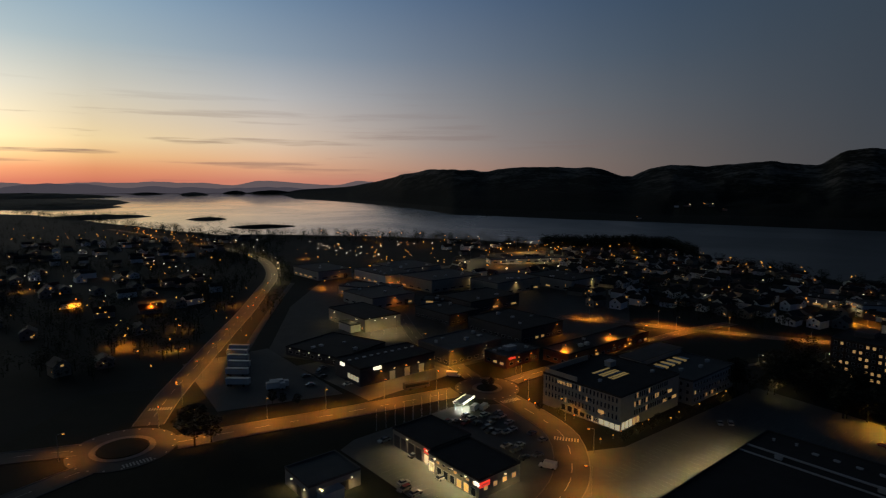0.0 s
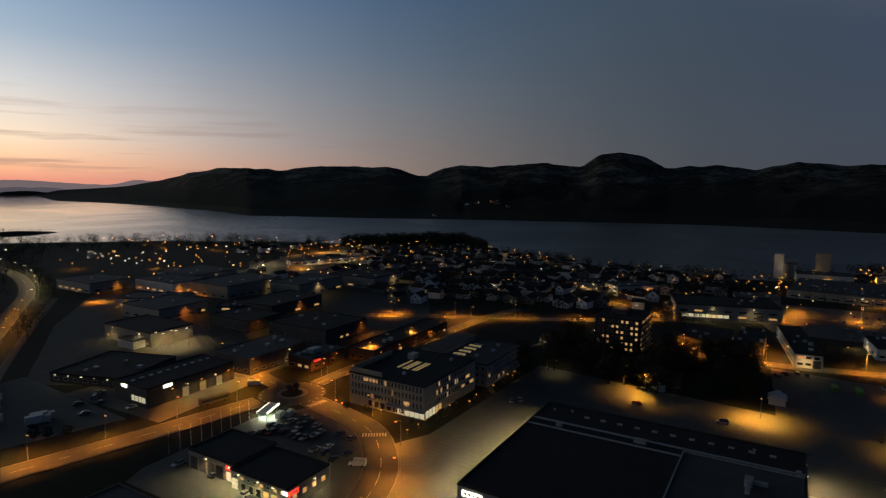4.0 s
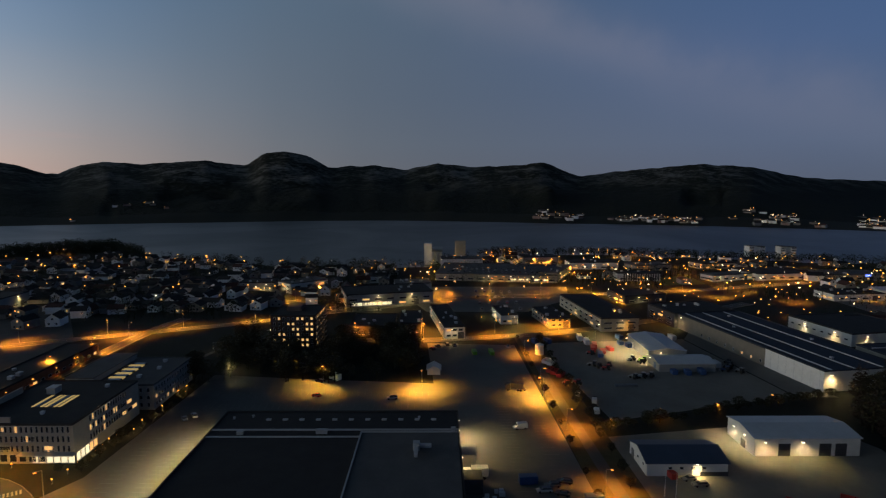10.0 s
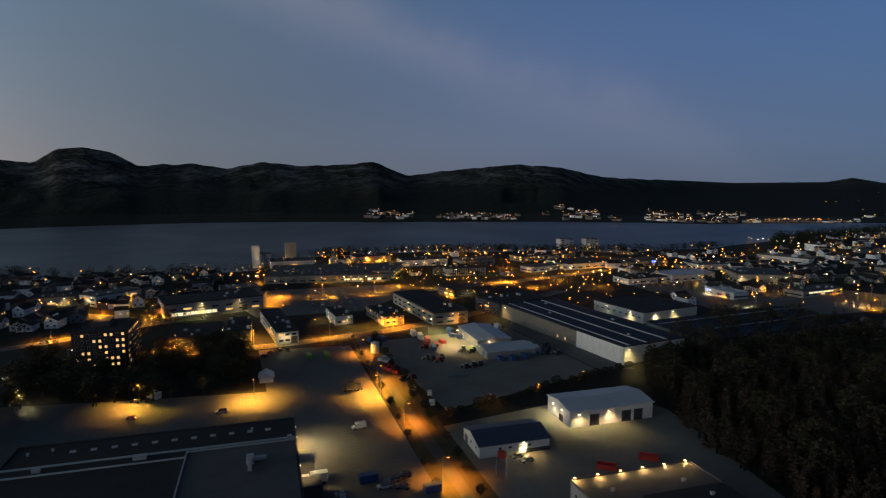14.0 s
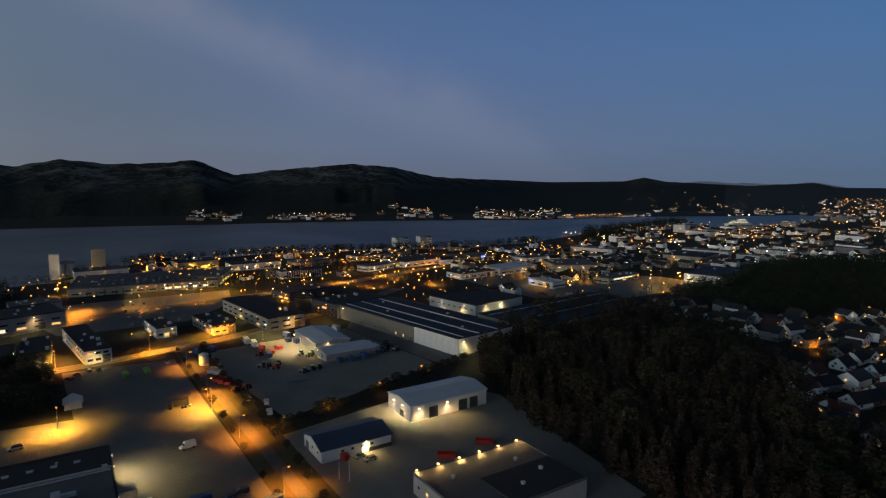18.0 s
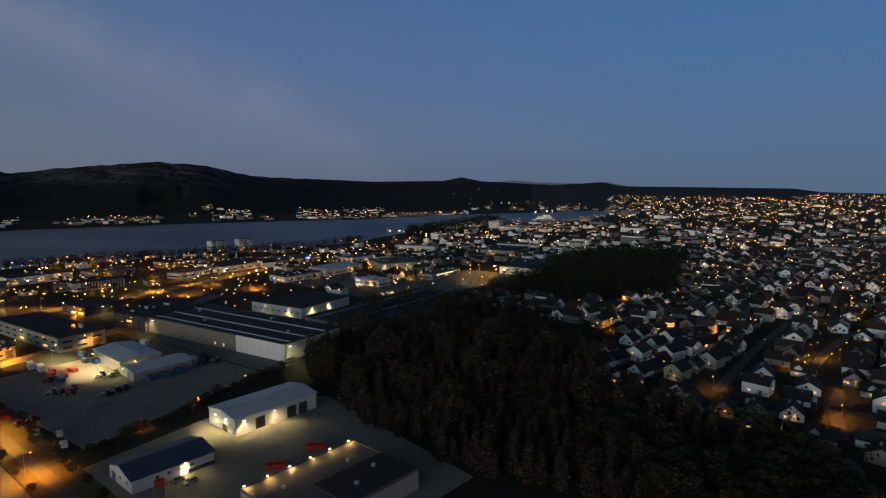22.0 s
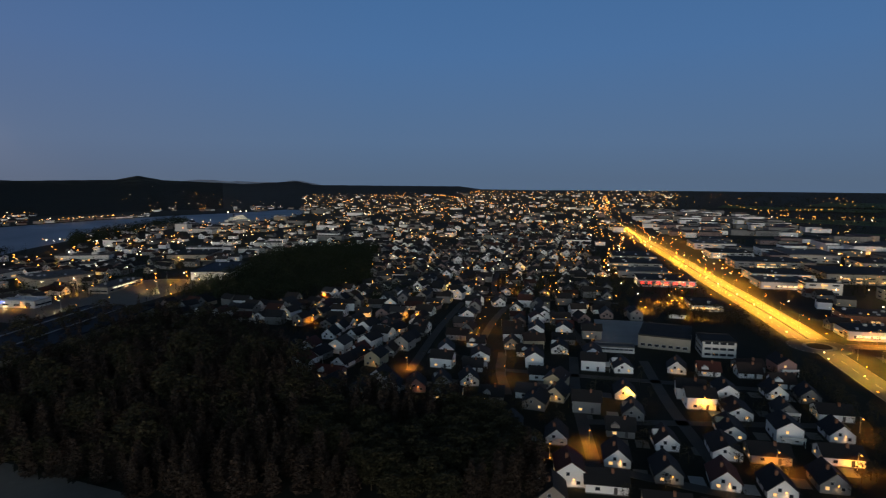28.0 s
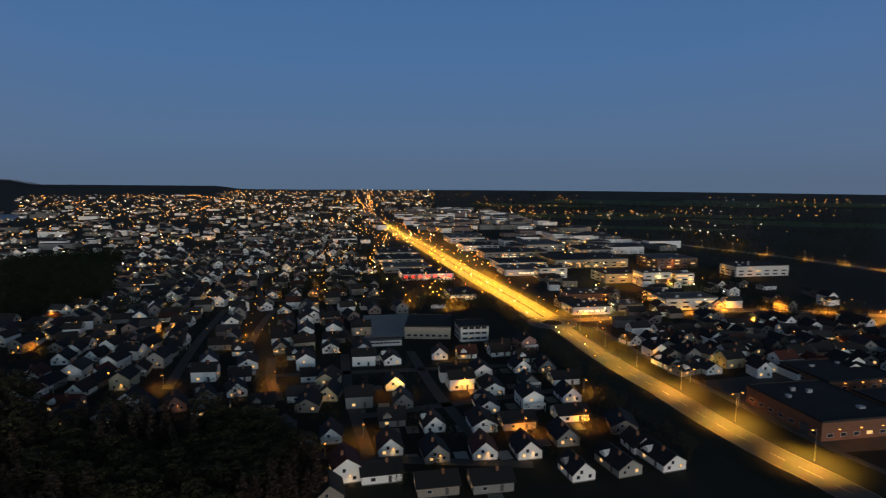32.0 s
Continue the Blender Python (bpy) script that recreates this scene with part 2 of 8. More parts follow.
def mountain_material():
    """Dark wood and heath on the lower slopes, bare grey rock breaking through higher up."""
    m = bpy.data.materials.new("mountain_heath")
    m.use_nodes = True
    nt = m.node_tree
    b = nt.nodes["Principled BSDF"]
    b.inputs["Roughness"].default_value, b.inputs["Specular IOR Level"].default_value = 0.95, 0.1
    pos = nt.nodes.new("ShaderNodeTexCoord").outputs["Object"]
    sep = nt.nodes.new("ShaderNodeSeparateXYZ")
    nt.links.new(pos, sep.inputs[0])
    high = nt.nodes.new("ShaderNodeMapRange")
    high.interpolation_type = "SMOOTHSTEP"
    nt.links.new(sep.outputs[2], high.inputs[0])
    high.inputs[1].default_value, high.inputs[2].default_value = 35.0, 130.0
    big = shade(nt, "ShaderNodeTexNoise", Scale=0.009, Detail=8.0, Roughness=0.65)
    small = shade(nt, "ShaderNodeTexNoise", Scale=0.06, Detail=5.0, Roughness=0.6)
    for n in (big, small):
        nt.links.new(pos, n.inputs["Vector"])
    crag = ramp(nt, maths(nt, "ADD", maths(nt, "MULTIPLY", big.outputs[0], 0.6), maths(nt, "MULTIPLY", small.outputs[0], 0.4)), [(0.47, (0, 0, 0)), (0.62, (1, 1, 1))])
    heath = mix(nt, small.outputs[0], (0.010, 0.012, 0.008), (0.026, 0.028, 0.019))
    nt.links.new(mix(nt, maths(nt, "MULTIPLY", crag, high.outputs[0]), heath, (0.22, 0.205, 0.185)), b.inputs["Base Color"])
    bp = nt.nodes.new("ShaderNodeBump")
    bp.inputs["Strength"].default_value, bp.inputs["Distance"].default_value = 0.9, 6.0
    nt.links.new(small.outputs[0], bp.inputs["Height"])
    nt.links.new(bp.outputs[0], b.inputs["Normal"])
    return m


ASPHALT = material("asphalt", (0.15, 0.147, 0.14), (0.11, 0.108, 0.104), 0.05, 0.85, bump=0.3, fine=0.02, detail=8.0)
ROAD = material("road_asphalt", (0.095, 0.09, 0.085), (0.07, 0.067, 0.064), 0.15, 0.8, bump=0.3, fine=0.02)
GRAVEL = material("gravel", (0.22, 0.205, 0.18), (0.15, 0.14, 0.125), 0.06, 0.95, bump=0.6, fine=0.05, detail=8.0)
KERB = material("kerb_stone", (0.22, 0.21, 0.2), None, 1.0)
PAINT = material("road_paint", (0.55, 0.54, 0.5), (0.35, 0.34, 0.32), 0.6)
WORN_PAINT = material("worn_road_paint", (0.25, 0.245, 0.23), (0.15, 0.147, 0.14), 0.5)
GRASS = material("grass", (0.024, 0.025, 0.012), (0.017, 0.018, 0.010), 0.1, 0.95, bump=0.6, fine=0.1)
DRY_GRASS = material("dry_grass", (0.085, 0.07, 0.034), (0.055, 0.05, 0.024), 0.2, 0.95, bump=0.6, fine=0.1)
GROUND = material("town_ground", (0.018, 0.022, 0.013), (0.03, 0.029, 0.025), 0.012, 0.95, bump=0.4, fine=0.3, detail=8.0)
ROCK = mountain_material()
BARK = material("bark", (0.06, 0.045, 0.03), None, 3.0, 0.9, bump=0.5)
SPRUCE = material("spruce_needles", (0.036, 0.027, 0.020), (0.052, 0.034, 0.025), 0.12, 0.8)
LEAF = material("leaves", (0.030, 0.031, 0.014), (0.044, 0.034, 0.017), 0.2, 0.7)
FAR_TREE = material("far_wood", (0.018, 0.026, 0.012), (0.026, 0.03, 0.015), 0.05, 0.9)
BLACK_ROOF = material("roofing_felt", (0.028, 0.028, 0.030), (0.04, 0.04, 0.042), 0.15, 0.85, bump=0.2)
GREY_ROOF = material("grey_roofing", (0.11, 0.11, 0.112), (0.08, 0.08, 0.083), 0.12, 0.8, bump=0.2)
METAL_ROOF = material("roof_sheet", (0.52, 0.55, 0.58), (0.44, 0.47, 0.50), 0.2, 0.45, 0.1)
BLUE_ROOF = material("dark_blue_roof_sheet", (0.05, 0.07, 0.11), (0.04, 0.055, 0.085), 0.2, 0.5, 0.1)
SOLAR = material("dark_panel_roof", (0.022, 0.030, 0.048), (0.016, 0.022, 0.036), 0.1, 0.65)
STONE_WALL = material("pale_stone_cladding", (0.36, 0.335, 0.29), (0.29, 0.27, 0.235), 0.35, 0.7)
PALE_GROUND = material("crushed_stone", (0.36, 0.365, 0.37), (0.29, 0.295, 0.30), 0.08, 0.9, bump=0.4, fine=0.03)
MEADOW = material("meadow", (0.06, 0.10, 0.035), (0.04, 0.06, 0.025), 0.02, 0.95, bump=0.5, fine=0.2)
WHITE_WALL = material("white_cladding", (0.62, 0.62, 0.60), (0.52, 0.52, 0.5), 0.4, 0.6)
GREY_WALL = material("grey_cladding", (0.30, 0.30, 0.29), (0.24, 0.24, 0.235), 0.3, 0.6)
RAW_CONCRETE = material("raw_concrete", (0.19, 0.17, 0.14), (0.15, 0.135, 0.112), 0.3, 0.8)
TAN_WALL = material("concrete_wall", (0.33, 0.30, 0.25), (0.26, 0.24, 0.2), 0.3, 0.8)
DARK_WALL = material("dark_cladding", (0.07, 0.072, 0.078), (0.05, 0.05, 0.055), 0.3, 0.6)
BROWN_WALL = material("dark_brown_boards", (0.06, 0.042, 0.032), (0.045, 0.03, 0.024), 0.8, 0.8)
BRICK_WALL = material("brown_brickwork", (0.22, 0.11, 0.07), (0.16, 0.08, 0.05), 0.8, 0.85)
TRIM = material("light_metal_trim", (0.42, 0.44, 0.46), (0.34, 0.36, 0.38), 0.5, 0.45, 0.3)
STEEL = material("galvanised_steel", (0.32, 0.33, 0.34), None, 2.0, 0.45, 0.7)
DOOR_DARK = material("dark_gate", (0.06, 0.06, 0.065), None, 1.0, 0.5)
GLASS = material("window_glass", (0.03, 0.035, 0.045), (0.02, 0.025, 0.03), 0.5, 0.12)
WARM_PANE = lit("warm_lit_pane", (1.0, 0.56, 0.20), 0.85)
DIM_PANE = lit("dim_lit_skylight", (1.0, 0.68, 0.24), 0.3)
SHOP_PANE = lit("bright_shop_pane", (1.0, 0.86, 0.55), 1.0)
SODIUM_LENS = lit("sodium_lens", (1.0, 0.36, 0.05), 4.0)
WARM_LENS = lit("warm_lens", (1.0, 0.62, 0.26), 5.0)
WHITE_LENS = lit("white_lens", (1.0, 0.84, 0.52), 7.0)
RED_SIGN = lit("red_sign", (1.0, 0.06, 0.03), 2.5)
WHITE_SIGN = lit("white_sign", (1.0, 0.9, 0.7), 6.0)
ORANGE_SIGN = lit("orange_sign", (1.0, 0.35, 0.05), 3.0)
BLUE_SIGN = lit("blue_sign", (0.1, 0.2, 1.0), 3.0)
GREEN_SIGN = lit("green_sign", (0.4, 1.0, 0.1), 1.0)
HOUSE_WALL = material("painted_boards", (0.66, 0.66, 0.64), None, 0.6, 0.6, random_to=[
    (0.0, (0.88, 0.88, 0.87)), (0.64, (0.22, 0.21, 0.2)), (0.70, (0.42, 0.33, 0.17)), (0.75, (0.2, 0.05, 0.037)), (0.80, (0.08, 0.085, 0.09)), (0.92, (0.13, 0.09, 0.06))])
HOUSE_ROOF = material("roof_tiles", (0.04, 0.04, 0.042), None, 0.8, 0.7, bump=0.5, random_to=[
    (0.0, (0.018, 0.018, 0.020)), (0.62, (0.034, 0.023, 0.020)), (0.82, (0.09, 0.026, 0.018)), (0.9, (0.042, 0.042, 0.046))])
FAR_WALL = material("far_painted_walls", (0.62, 0.62, 0.60), None, 0.05, 0.7, island=[
    (0.0, (0.88, 0.88, 0.87)), (0.38, (0.09, 0.088, 0.085)), (0.58, (0.16, 0.12, 0.07)), (0.70, (0.11, 0.035, 0.025)), (0.82, (0.05, 0.05, 0.055))])
FAR_ROOF = material("far_roofs", (0.05, 0.05, 0.052), None, 0.05, 0.7, island=[
    (0.0, (0.018, 0.018, 0.020)), (0.5, (0.030, 0.024, 0.021)), (0.78, (0.065, 0.022, 0.015)), (0.9, (0.045, 0.045, 0.048))])
CAR_PAINT = material("car_paint", (0.3, 0.3, 0.3), None, 1.0, 0.25, 0.2, random_to=[
    (0.0, (0.02, 0.02, 0.022)), (0.3, (0.5, 0.5, 0.5)), (0.5, (0.16, 0.165, 0.17)), (0.7, (0.62, 0.62, 0.6)), (0.85, (0.05, 0.07, 0.13)), (0.93, (0.3, 0.03, 0.02))])
RUBBER = material("tyre_rubber", (0.02, 0.02, 0.02), None, 5.0, 0.9)
RED_PAINT = material("red_paint", (0.42, 0.03, 0.02), (0.3, 0.025, 0.02), 0.8, 0.5)
BLUE_PAINT = material("blue_paint", (0.03, 0.08, 0.22), None, 0.8, 0.5)
GREEN_PAINT = material("green_paint", (0.16, 0.36, 0.03), None, 0.8, 0.5)
WHITE_PAINT = material("white_paint", (0.66, 0.66, 0.64), (0.55, 0.55, 0.53), 0.6, 0.5)


def water_material():
    m = bpy.data.materials.new("fjord_water")
    m.use_nodes = True
    nt = m.node_tree
    b = nt.nodes["Principled BSDF"]
    b.inputs["Base Color"].default_value = (0.008, 0.014, 0.02, 1)
    b.inputs["Roughness"].default_value = 0.16
    b.inputs["IOR"].default_value = 1.33
    b.inputs["Specular IOR Level"].default_value = 0.32
    pos = nt.nodes.new("ShaderNodeTexCoord").outputs["Object"]
    n1 = shade(nt, "ShaderNodeTexNoise", Scale=0.06, Detail=4.0)
    n2 = shade(nt, "ShaderNodeTexNoise", Scale=0.0035, Detail=4.0, Roughness=0.6, Distortion=1.2)
    nt.links.new(pos, n1.inputs["Vector"])
    nt.links.new(pos, n2.inputs["Vector"])
    # calm and ruffled patches
    rg = nt.nodes.new("ShaderNodeMapRange")
    nt.links.new(n2.outputs[0], rg.inputs[0])
    rg.inputs[1].default_value, rg.inputs[2].default_value = 0.35, 0.65
    rg.inputs[3].default_value, rg.inputs[4].default_value = 0.05, 0.12
    # the open bay to the west lies calm, the inner fjord is ruffled by the wind
    sep = nt.nodes.new("ShaderNodeSeparateXYZ")
    nt.links.new(pos, sep.inputs[0])
    wind = nt.nodes.new("ShaderNodeMapRange")
    wind.interpolation_type = "SMOOTHSTEP"
    nt.links.new(sep.outputs[0], wind.inputs[0])
    wind.inputs[1].default_value, wind.inputs[2].default_value = -450.0, 350.0
    nt.links.new(maths(nt, "ADD", rg.outputs[0], maths(nt, "MULTIPLY", wind.outputs[0], 0.25)), b.inputs["Roughness"])
    bp = nt.nodes.new("ShaderNodeBump")
    bp.inputs["Distance"].default_value = 0.25
    nt.links.new(maths(nt, "ADD", maths(nt, "MULTIPLY", wind.outputs[0], 0.5), 0.025), bp.inputs["Strength"])
    nt.links.new(n1.outputs[0], bp.inputs["Height"])
    nt.links.new(bp.outputs[0], b.inputs["Normal"])
    return m


WATER = water_material()


# ---- shape helpers ----
def finish(name, bm, mats):
    me = bpy.data.meshes.new(name)
    bm.to_mesh(me)
    bm.free()
    for m in mats if isinstance(mats, (list, tuple)) else (mats,):
        me.materials.append(m)
    return me


def part(name, shape, mats, parent, label="", m=None):
    """One mesh object under a thing or a part; shape is a bmesh or a mesh already made."""
    me = finish(name, shape, mats) if isinstance(shape, bmesh.types.BMesh) else shape
    ob = new(name, me)
    ob.parent = parent
    if m is not None:
        ob.matrix_basis = m
    if label:
        tagged(ob, label)
    return ob


def thing(name, m, label, category, group="", kind="", data=None):
    ob = new(name, data)
    ob.matrix_basis = m
    return tagged(ob, label, category, group, kind)


def box(bm, x0, y0, z0, x1, y1, z1, mi=0, bevel=0.0):
    vs = [bm.verts.new((x, y, z)) for z in (z0, z1) for x, y in ((x0, y0), (x1, y0), (x1, y1), (x0, y1))]
    fs = [bm.faces.new([vs[i] for i in f]) for f in ((3, 2, 1, 0), (4, 5, 6, 7), (0, 1, 5, 4), (1, 2, 6, 5), (2, 3, 7, 6), (3, 0, 4, 7))]
    for f in fs:
        f.material_index = mi
    if bevel:
        es = {e for f in fs for e in f.edges}
        bmesh.ops.bevel(bm, geom=list(es), offset=bevel, segments=1, affect="EDGES")
    return fs


def one_box(x0, y0, z0, x1, y1, z1, bevel=0.0):
    bm = bmesh.new()
    box(bm, x0, y0, z0, x1, y1, z1, 0, bevel)
    return bm


def tube(bm, x, y, z0, z1, r0, r1=None, n=10, mi=0):
    r1 = r0 if r1 is None else r1
    a = [bm.verts.new((x + r0 * math.cos(2 * math.pi * i / n), y + r0 * math.sin(2 * math.pi * i / n), z0)) for i in range(n)]
    b = [bm.verts.new((x + r1 * math.cos(2 * math.pi * i / n), y + r1 * math.sin(2 * math.pi * i / n), z1)) for i in range(n)]
    for i in range(n):
        bm.faces.new((a[i], a[(i + 1) % n], b[(i + 1) % n], b[i])).material_index = mi
    bm.faces.new(b).material_index = mi
    bm.faces.new(a[::-1]).material_index = mi


def prism(bm, outline, x0, x1, mi=0):
    """A (y, z) outline pushed along x."""
    a = [bm.verts.new((x0, y, z)) for y, z in outline]
    b = [bm.verts.new((x1, y, z)) for y, z in outline]
    n = len(a)
    for i in range(n):
        bm.faces.new((a[i], b[i], b[(i + 1) % n], a[(i + 1) % n])).material_index = mi
    bm.faces.new(a[::-1]).material_index = mi
    bm.faces.new(b).material_index = mi


def slab(name, pts, z, mat, label, thick=0.12, category="ground", uvs=True):
    """A flat paved area with an edge; pts are corners in the town frame."""
    bm = bmesh.new()
    ps = [uv(*p) for p in pts] if uvs else pts
    top = [bm.verts.new((x, y, z)) for x, y in ps]
    low = [bm.verts.new((x, y, z - thick)) for x, y in ps]
    f = bm.faces.new(top)
    for i in range(len(ps)):
        bm.faces.new((low[i], low[(i + 1) % len(ps)], top[(i + 1) % len(ps)], top[i]))
    bmesh.ops.triangulate(bm, faces=[f])
    bmesh.ops.recalc_face_normals(bm, faces=bm.faces)
    return tagged(new(name, finish(name, bm, mat)), label, category, kind="structure")


def smooth_line(pts, step=6.0):
    """A line of points eased through the given corners."""
    out = []
    P = [Vector(p) for p in pts]
    P = [P[0] * 2 - P[1]] + P + [P[-1] * 2 - P[-2]]
    for i in range(1, len(P) - 2):
        n = max(2, int((P[i + 1] - P[i]).length / step))
        for k in range(n):
            t = k / n
            a, b, c, d = P[i - 1], P[i], P[i + 1], P[i + 2]
            out.append(0.5 * (2 * b + (c - a) * t + (2 * a - 5 * b + 4 * c - d) * t * t + (3 * b - a - 3 * c + d) * t ** 3))
    out.append(P[-2])
    return out


def ribbon_bm(line, width, z, offset=0.0, bm=None, dash=None, thick=0.0):
    bm = bm or bmesh.new()
    prev = None
    run = 0.0
    for i, p in enumerate(line):
        d = (line[min(i + 1, len(line) - 1)] - line[max(i - 1, 0)]).normalized()
        nrm = Vector((-d.y, d.x))
        a, b = p + nrm * (offset + width / 2), p + nrm * (offset - width / 2)
        cur = [bm.verts.new((a.x, a.y, z)), bm.verts.new((b.x, b.y, z))]
        if thick:
            cur += [bm.verts.new((a.x, a.y, z - thick)), bm.verts.new((b.x, b.y, z - thick))]
        if prev and not (dash and int(run / dash) % 2):
            bm.faces.new((prev[1], cur[1], cur[0], prev[0]))
            if thick:
                bm.faces.new((prev[0], cur[0], cur[2], prev[2]))
                bm.faces.new((prev[3], cur[3], cur[1], prev[1]))
        if i:
            run += (p - line[i - 1]).length
        prev = cur
    return bm


def road(pts, width, label, z=0.10, centre=True, edges=True, shift=0.0):
    line = smooth_line(pts)
    ob = tagged(new("road", finish("road", ribbon_bm(line, width, z, shift, thick=0.2), ROAD)), label, "road", kind="structure")
    if centre:
        part("centre_line", ribbon_bm(smooth_line(pts, 3.0), 0.18, z + 0.012, shift, dash=6.0), PAINT, ob)
    if edges:
        for s in (-1, 1):
            part("kerb", ribbon_bm(line, 0.3, z + 0.1, shift + s * (width / 2 + 0.15), thick=0.3), KERB, ob)
    return ob

# ---- ground, fjord and mountains ----
NEAR_SHORE = [(-76, 2300), (-40, 2200), (-35, 2000), (-30, 1530), (-25, 1250), (-21, 1110), (-14, 1070), (-5, 1015), (9, 905), (17, 950), (21.4, 930), (23.5, 806), (26, 760), (31, 706), (35, 659), (49, 640), (55, 744), (66, 774), (76, 785), (85, 817), (91, 887), (99, 1159), (104, 1380), (109, 1260), (113.5, 1495), (116, 1700), (284, 1700)]
FAR_SHORE = [(-76, 4870), (-37, 4870), (-16, 4860), (-14.2, 3300), (-14, 3184), (-5, 2197), (1, 1640), (12, 1480), (22, 1420), (30, 1389), (45, 1379), (61, 1300), (76, 1330), (91, 1365), (101, 1544), (109, 1662), (113.5, 1800), (116, 1750), (284, 1750)]
RIDGE_FAR = [(-76, 4900), (-14, 4880), (-8, 4300), (-4, 2900), (1, 2500), (20, 2300), (36, 2250), (63, 2300), (78, 2500), (86, 3600), (90, 4700), (116, 4850), (284, 4850)]
SKYLINE = [(-76, -1.06), (-15, -1.06), (-13.8, -0.8), (-9, -0.5), (-6.2, 0.03), (-3.8, 0.68), (-1, 1.17), (2.9, 1.13), (3.8, 0.91), (6.5, 1.34), (10.8, 1.39), (14.6, 1.28), (16.7, 0.49), (17.6, 0.55), (19.1, 1.26), (21, 1.55), (23.8, 1.42), (28.6, 1.76), (32.2, 1.34), (33.8, 2.5), (35.5, 2.76), (37.7, 2.37), (39.7, 1.25), (44, 1.49), (46.9, 1.08), (50, 1.66), (53.4, 1.31), (58, 1.53), (59.9, 1.8), (63.4, 0.41), (66.3, 0.88), (74, 1.52), (78.1, 1.14), (81.7, 0.29), (86.2, 0.1), (92.8, -0.2), (99.5, -0.12), (101.2, 0.23), (103.1, -0.15), (109.9, -0.5), (114.6, -0.24), (116.1, -0.6), (130, -0.72), (132, -1.0), (150, -1.25), (187, -1.1), (284, -0.5)]


def table(rows, a):
    return float(np.interp(a, [r[0] for r in rows], [r[1] for r in rows]))


HILLS = [(262, -72, 56, 9.0), (545, -262, 72, 10.0)]


def ground_z(x, y):
    """Height of the dry land near the town: level, with two low wooded hills."""
    return sum(max(0.0, h * math.exp(-((x - cx) ** 2 + (y - cy) ** 2) / (s * s)) - 1.4) for cx, cy, s, h in HILLS)


def climb(a, top, t):
    """Rise of the land behind the far shore: mountains beside the fjord, a plain with far hills at its end."""
    if a > 88 or a < -9:
        return top * t ** 3
    steep = max(top, 2.0) * (0.62 * t ** 0.75 + 0.38 * t * t)
    return steep if a < 82 else steep + (top * t ** 3 - steep) * (a - 82) / 6


def build_terrain():
    azs = list(np.arange(-76, 192, 0.4)) + list(np.arange(192, 284, 4.0))
    n1, n2, n3, n4 = 60, 5, 26, 3
    verts, faces, mats = [], [], []
    for a in azs:
        rn, rf, rr, el = table(NEAR_SHORE, a), table(FAR_SHORE, a), table(RIDGE_FAR, a), table(SKYLINE, a)
        s, c = math.sin(radians(a)), math.cos(radians(a))
        rn += 14 * noise.noise((s * rn / 60, c * rn / 60, 0)) + 5 * noise.noise((s * rn / 17, c * rn / 17, 5))
        wet = 1.0 if a < 115 else 0.0
        el += 0.10 * noise.noise((a * 0.9, 3.3, 0)) + 0.045 * noise.noise((a * 3.1, 1.3, 0)) if a < 88 and a > -5 else 0.025 * noise.noise((a * 2.0, 0, 0))
        top = 90 + rr * math.tan(radians(el))
        for k in range(n1):
            r = 8 * (rn / 8) ** (k / (n1 - 1))
            edge = max(0.0, 1 - (rn - r) / 40) * wet
            verts.append((r * s, r * c, ground_z(r * s, r * c) - 0.8 * edge))
        for k in range(1, n2):
            t = k / n2
            r = rn + (rf - rn) * t
            verts.append((r * s, r * c, -0.8 - (5 * math.sin(t * math.pi) + 0.5) * wet if wet else 0.0))
        for k in range(n3):
            t = k / (n3 - 1)
            r = rf + (rr - rf) * t
            rise = climb(a, top, t)
            x, y = r * s, r * c
            rough = noise.fractal((x / 320, y / 320, 0), 0.9, 2.1, 5) * 26 + noise.noise((x / 60, y / 60, 4)) * 4
            bulk = math.sin(t * math.pi) ** 0.8 * (1 if top > 150 else 0.25 if a < 86 else 0.06)
            verts.append((x, y, max(-0.7 if t == 0 else 0.2, rise + rough * bulk)))
        for k in range(1, n4 + 1):
            r = rr + (4950 - rr) * k / n4
            verts.append((r * s, r * c, top - (0.25 * abs(top) if top > 100 else 6) * k / n4))
    per = n1 + n2 - 1 + n3 + n4
    for i in range(len(azs)):
        j = (i + 1) % len(azs)
        for k in range(per - 1):
            faces.append((i * per + k, i * per + k + 1, j * per + k + 1, j * per + k))
            mats.append(1 if k > n1 + n2 and 0 < i < 460 else 0)
    # the disc right under the start of the rings
    verts.append((0, 0, 0))
    for i in range(len(azs)):
        faces.append((len(verts) - 1, i * per, ((i + 1) % len(azs)) * per))
        mats.append(0)
    me = bpy.data.meshes.new("ground")
    me.from_pydata(verts, [], faces)
    me.materials.append(GROUND)
    me.materials.append(ROCK)
    me.polygons.foreach_set("material_index", mats)
    me.polygons.foreach_set("use_smooth", [True] * len(mats))
    me.update()
    tagged(new("ground", me), "dark town ground rising into bare rocky mountains across the fjord", "ground", kind="structure")


build_terrain()


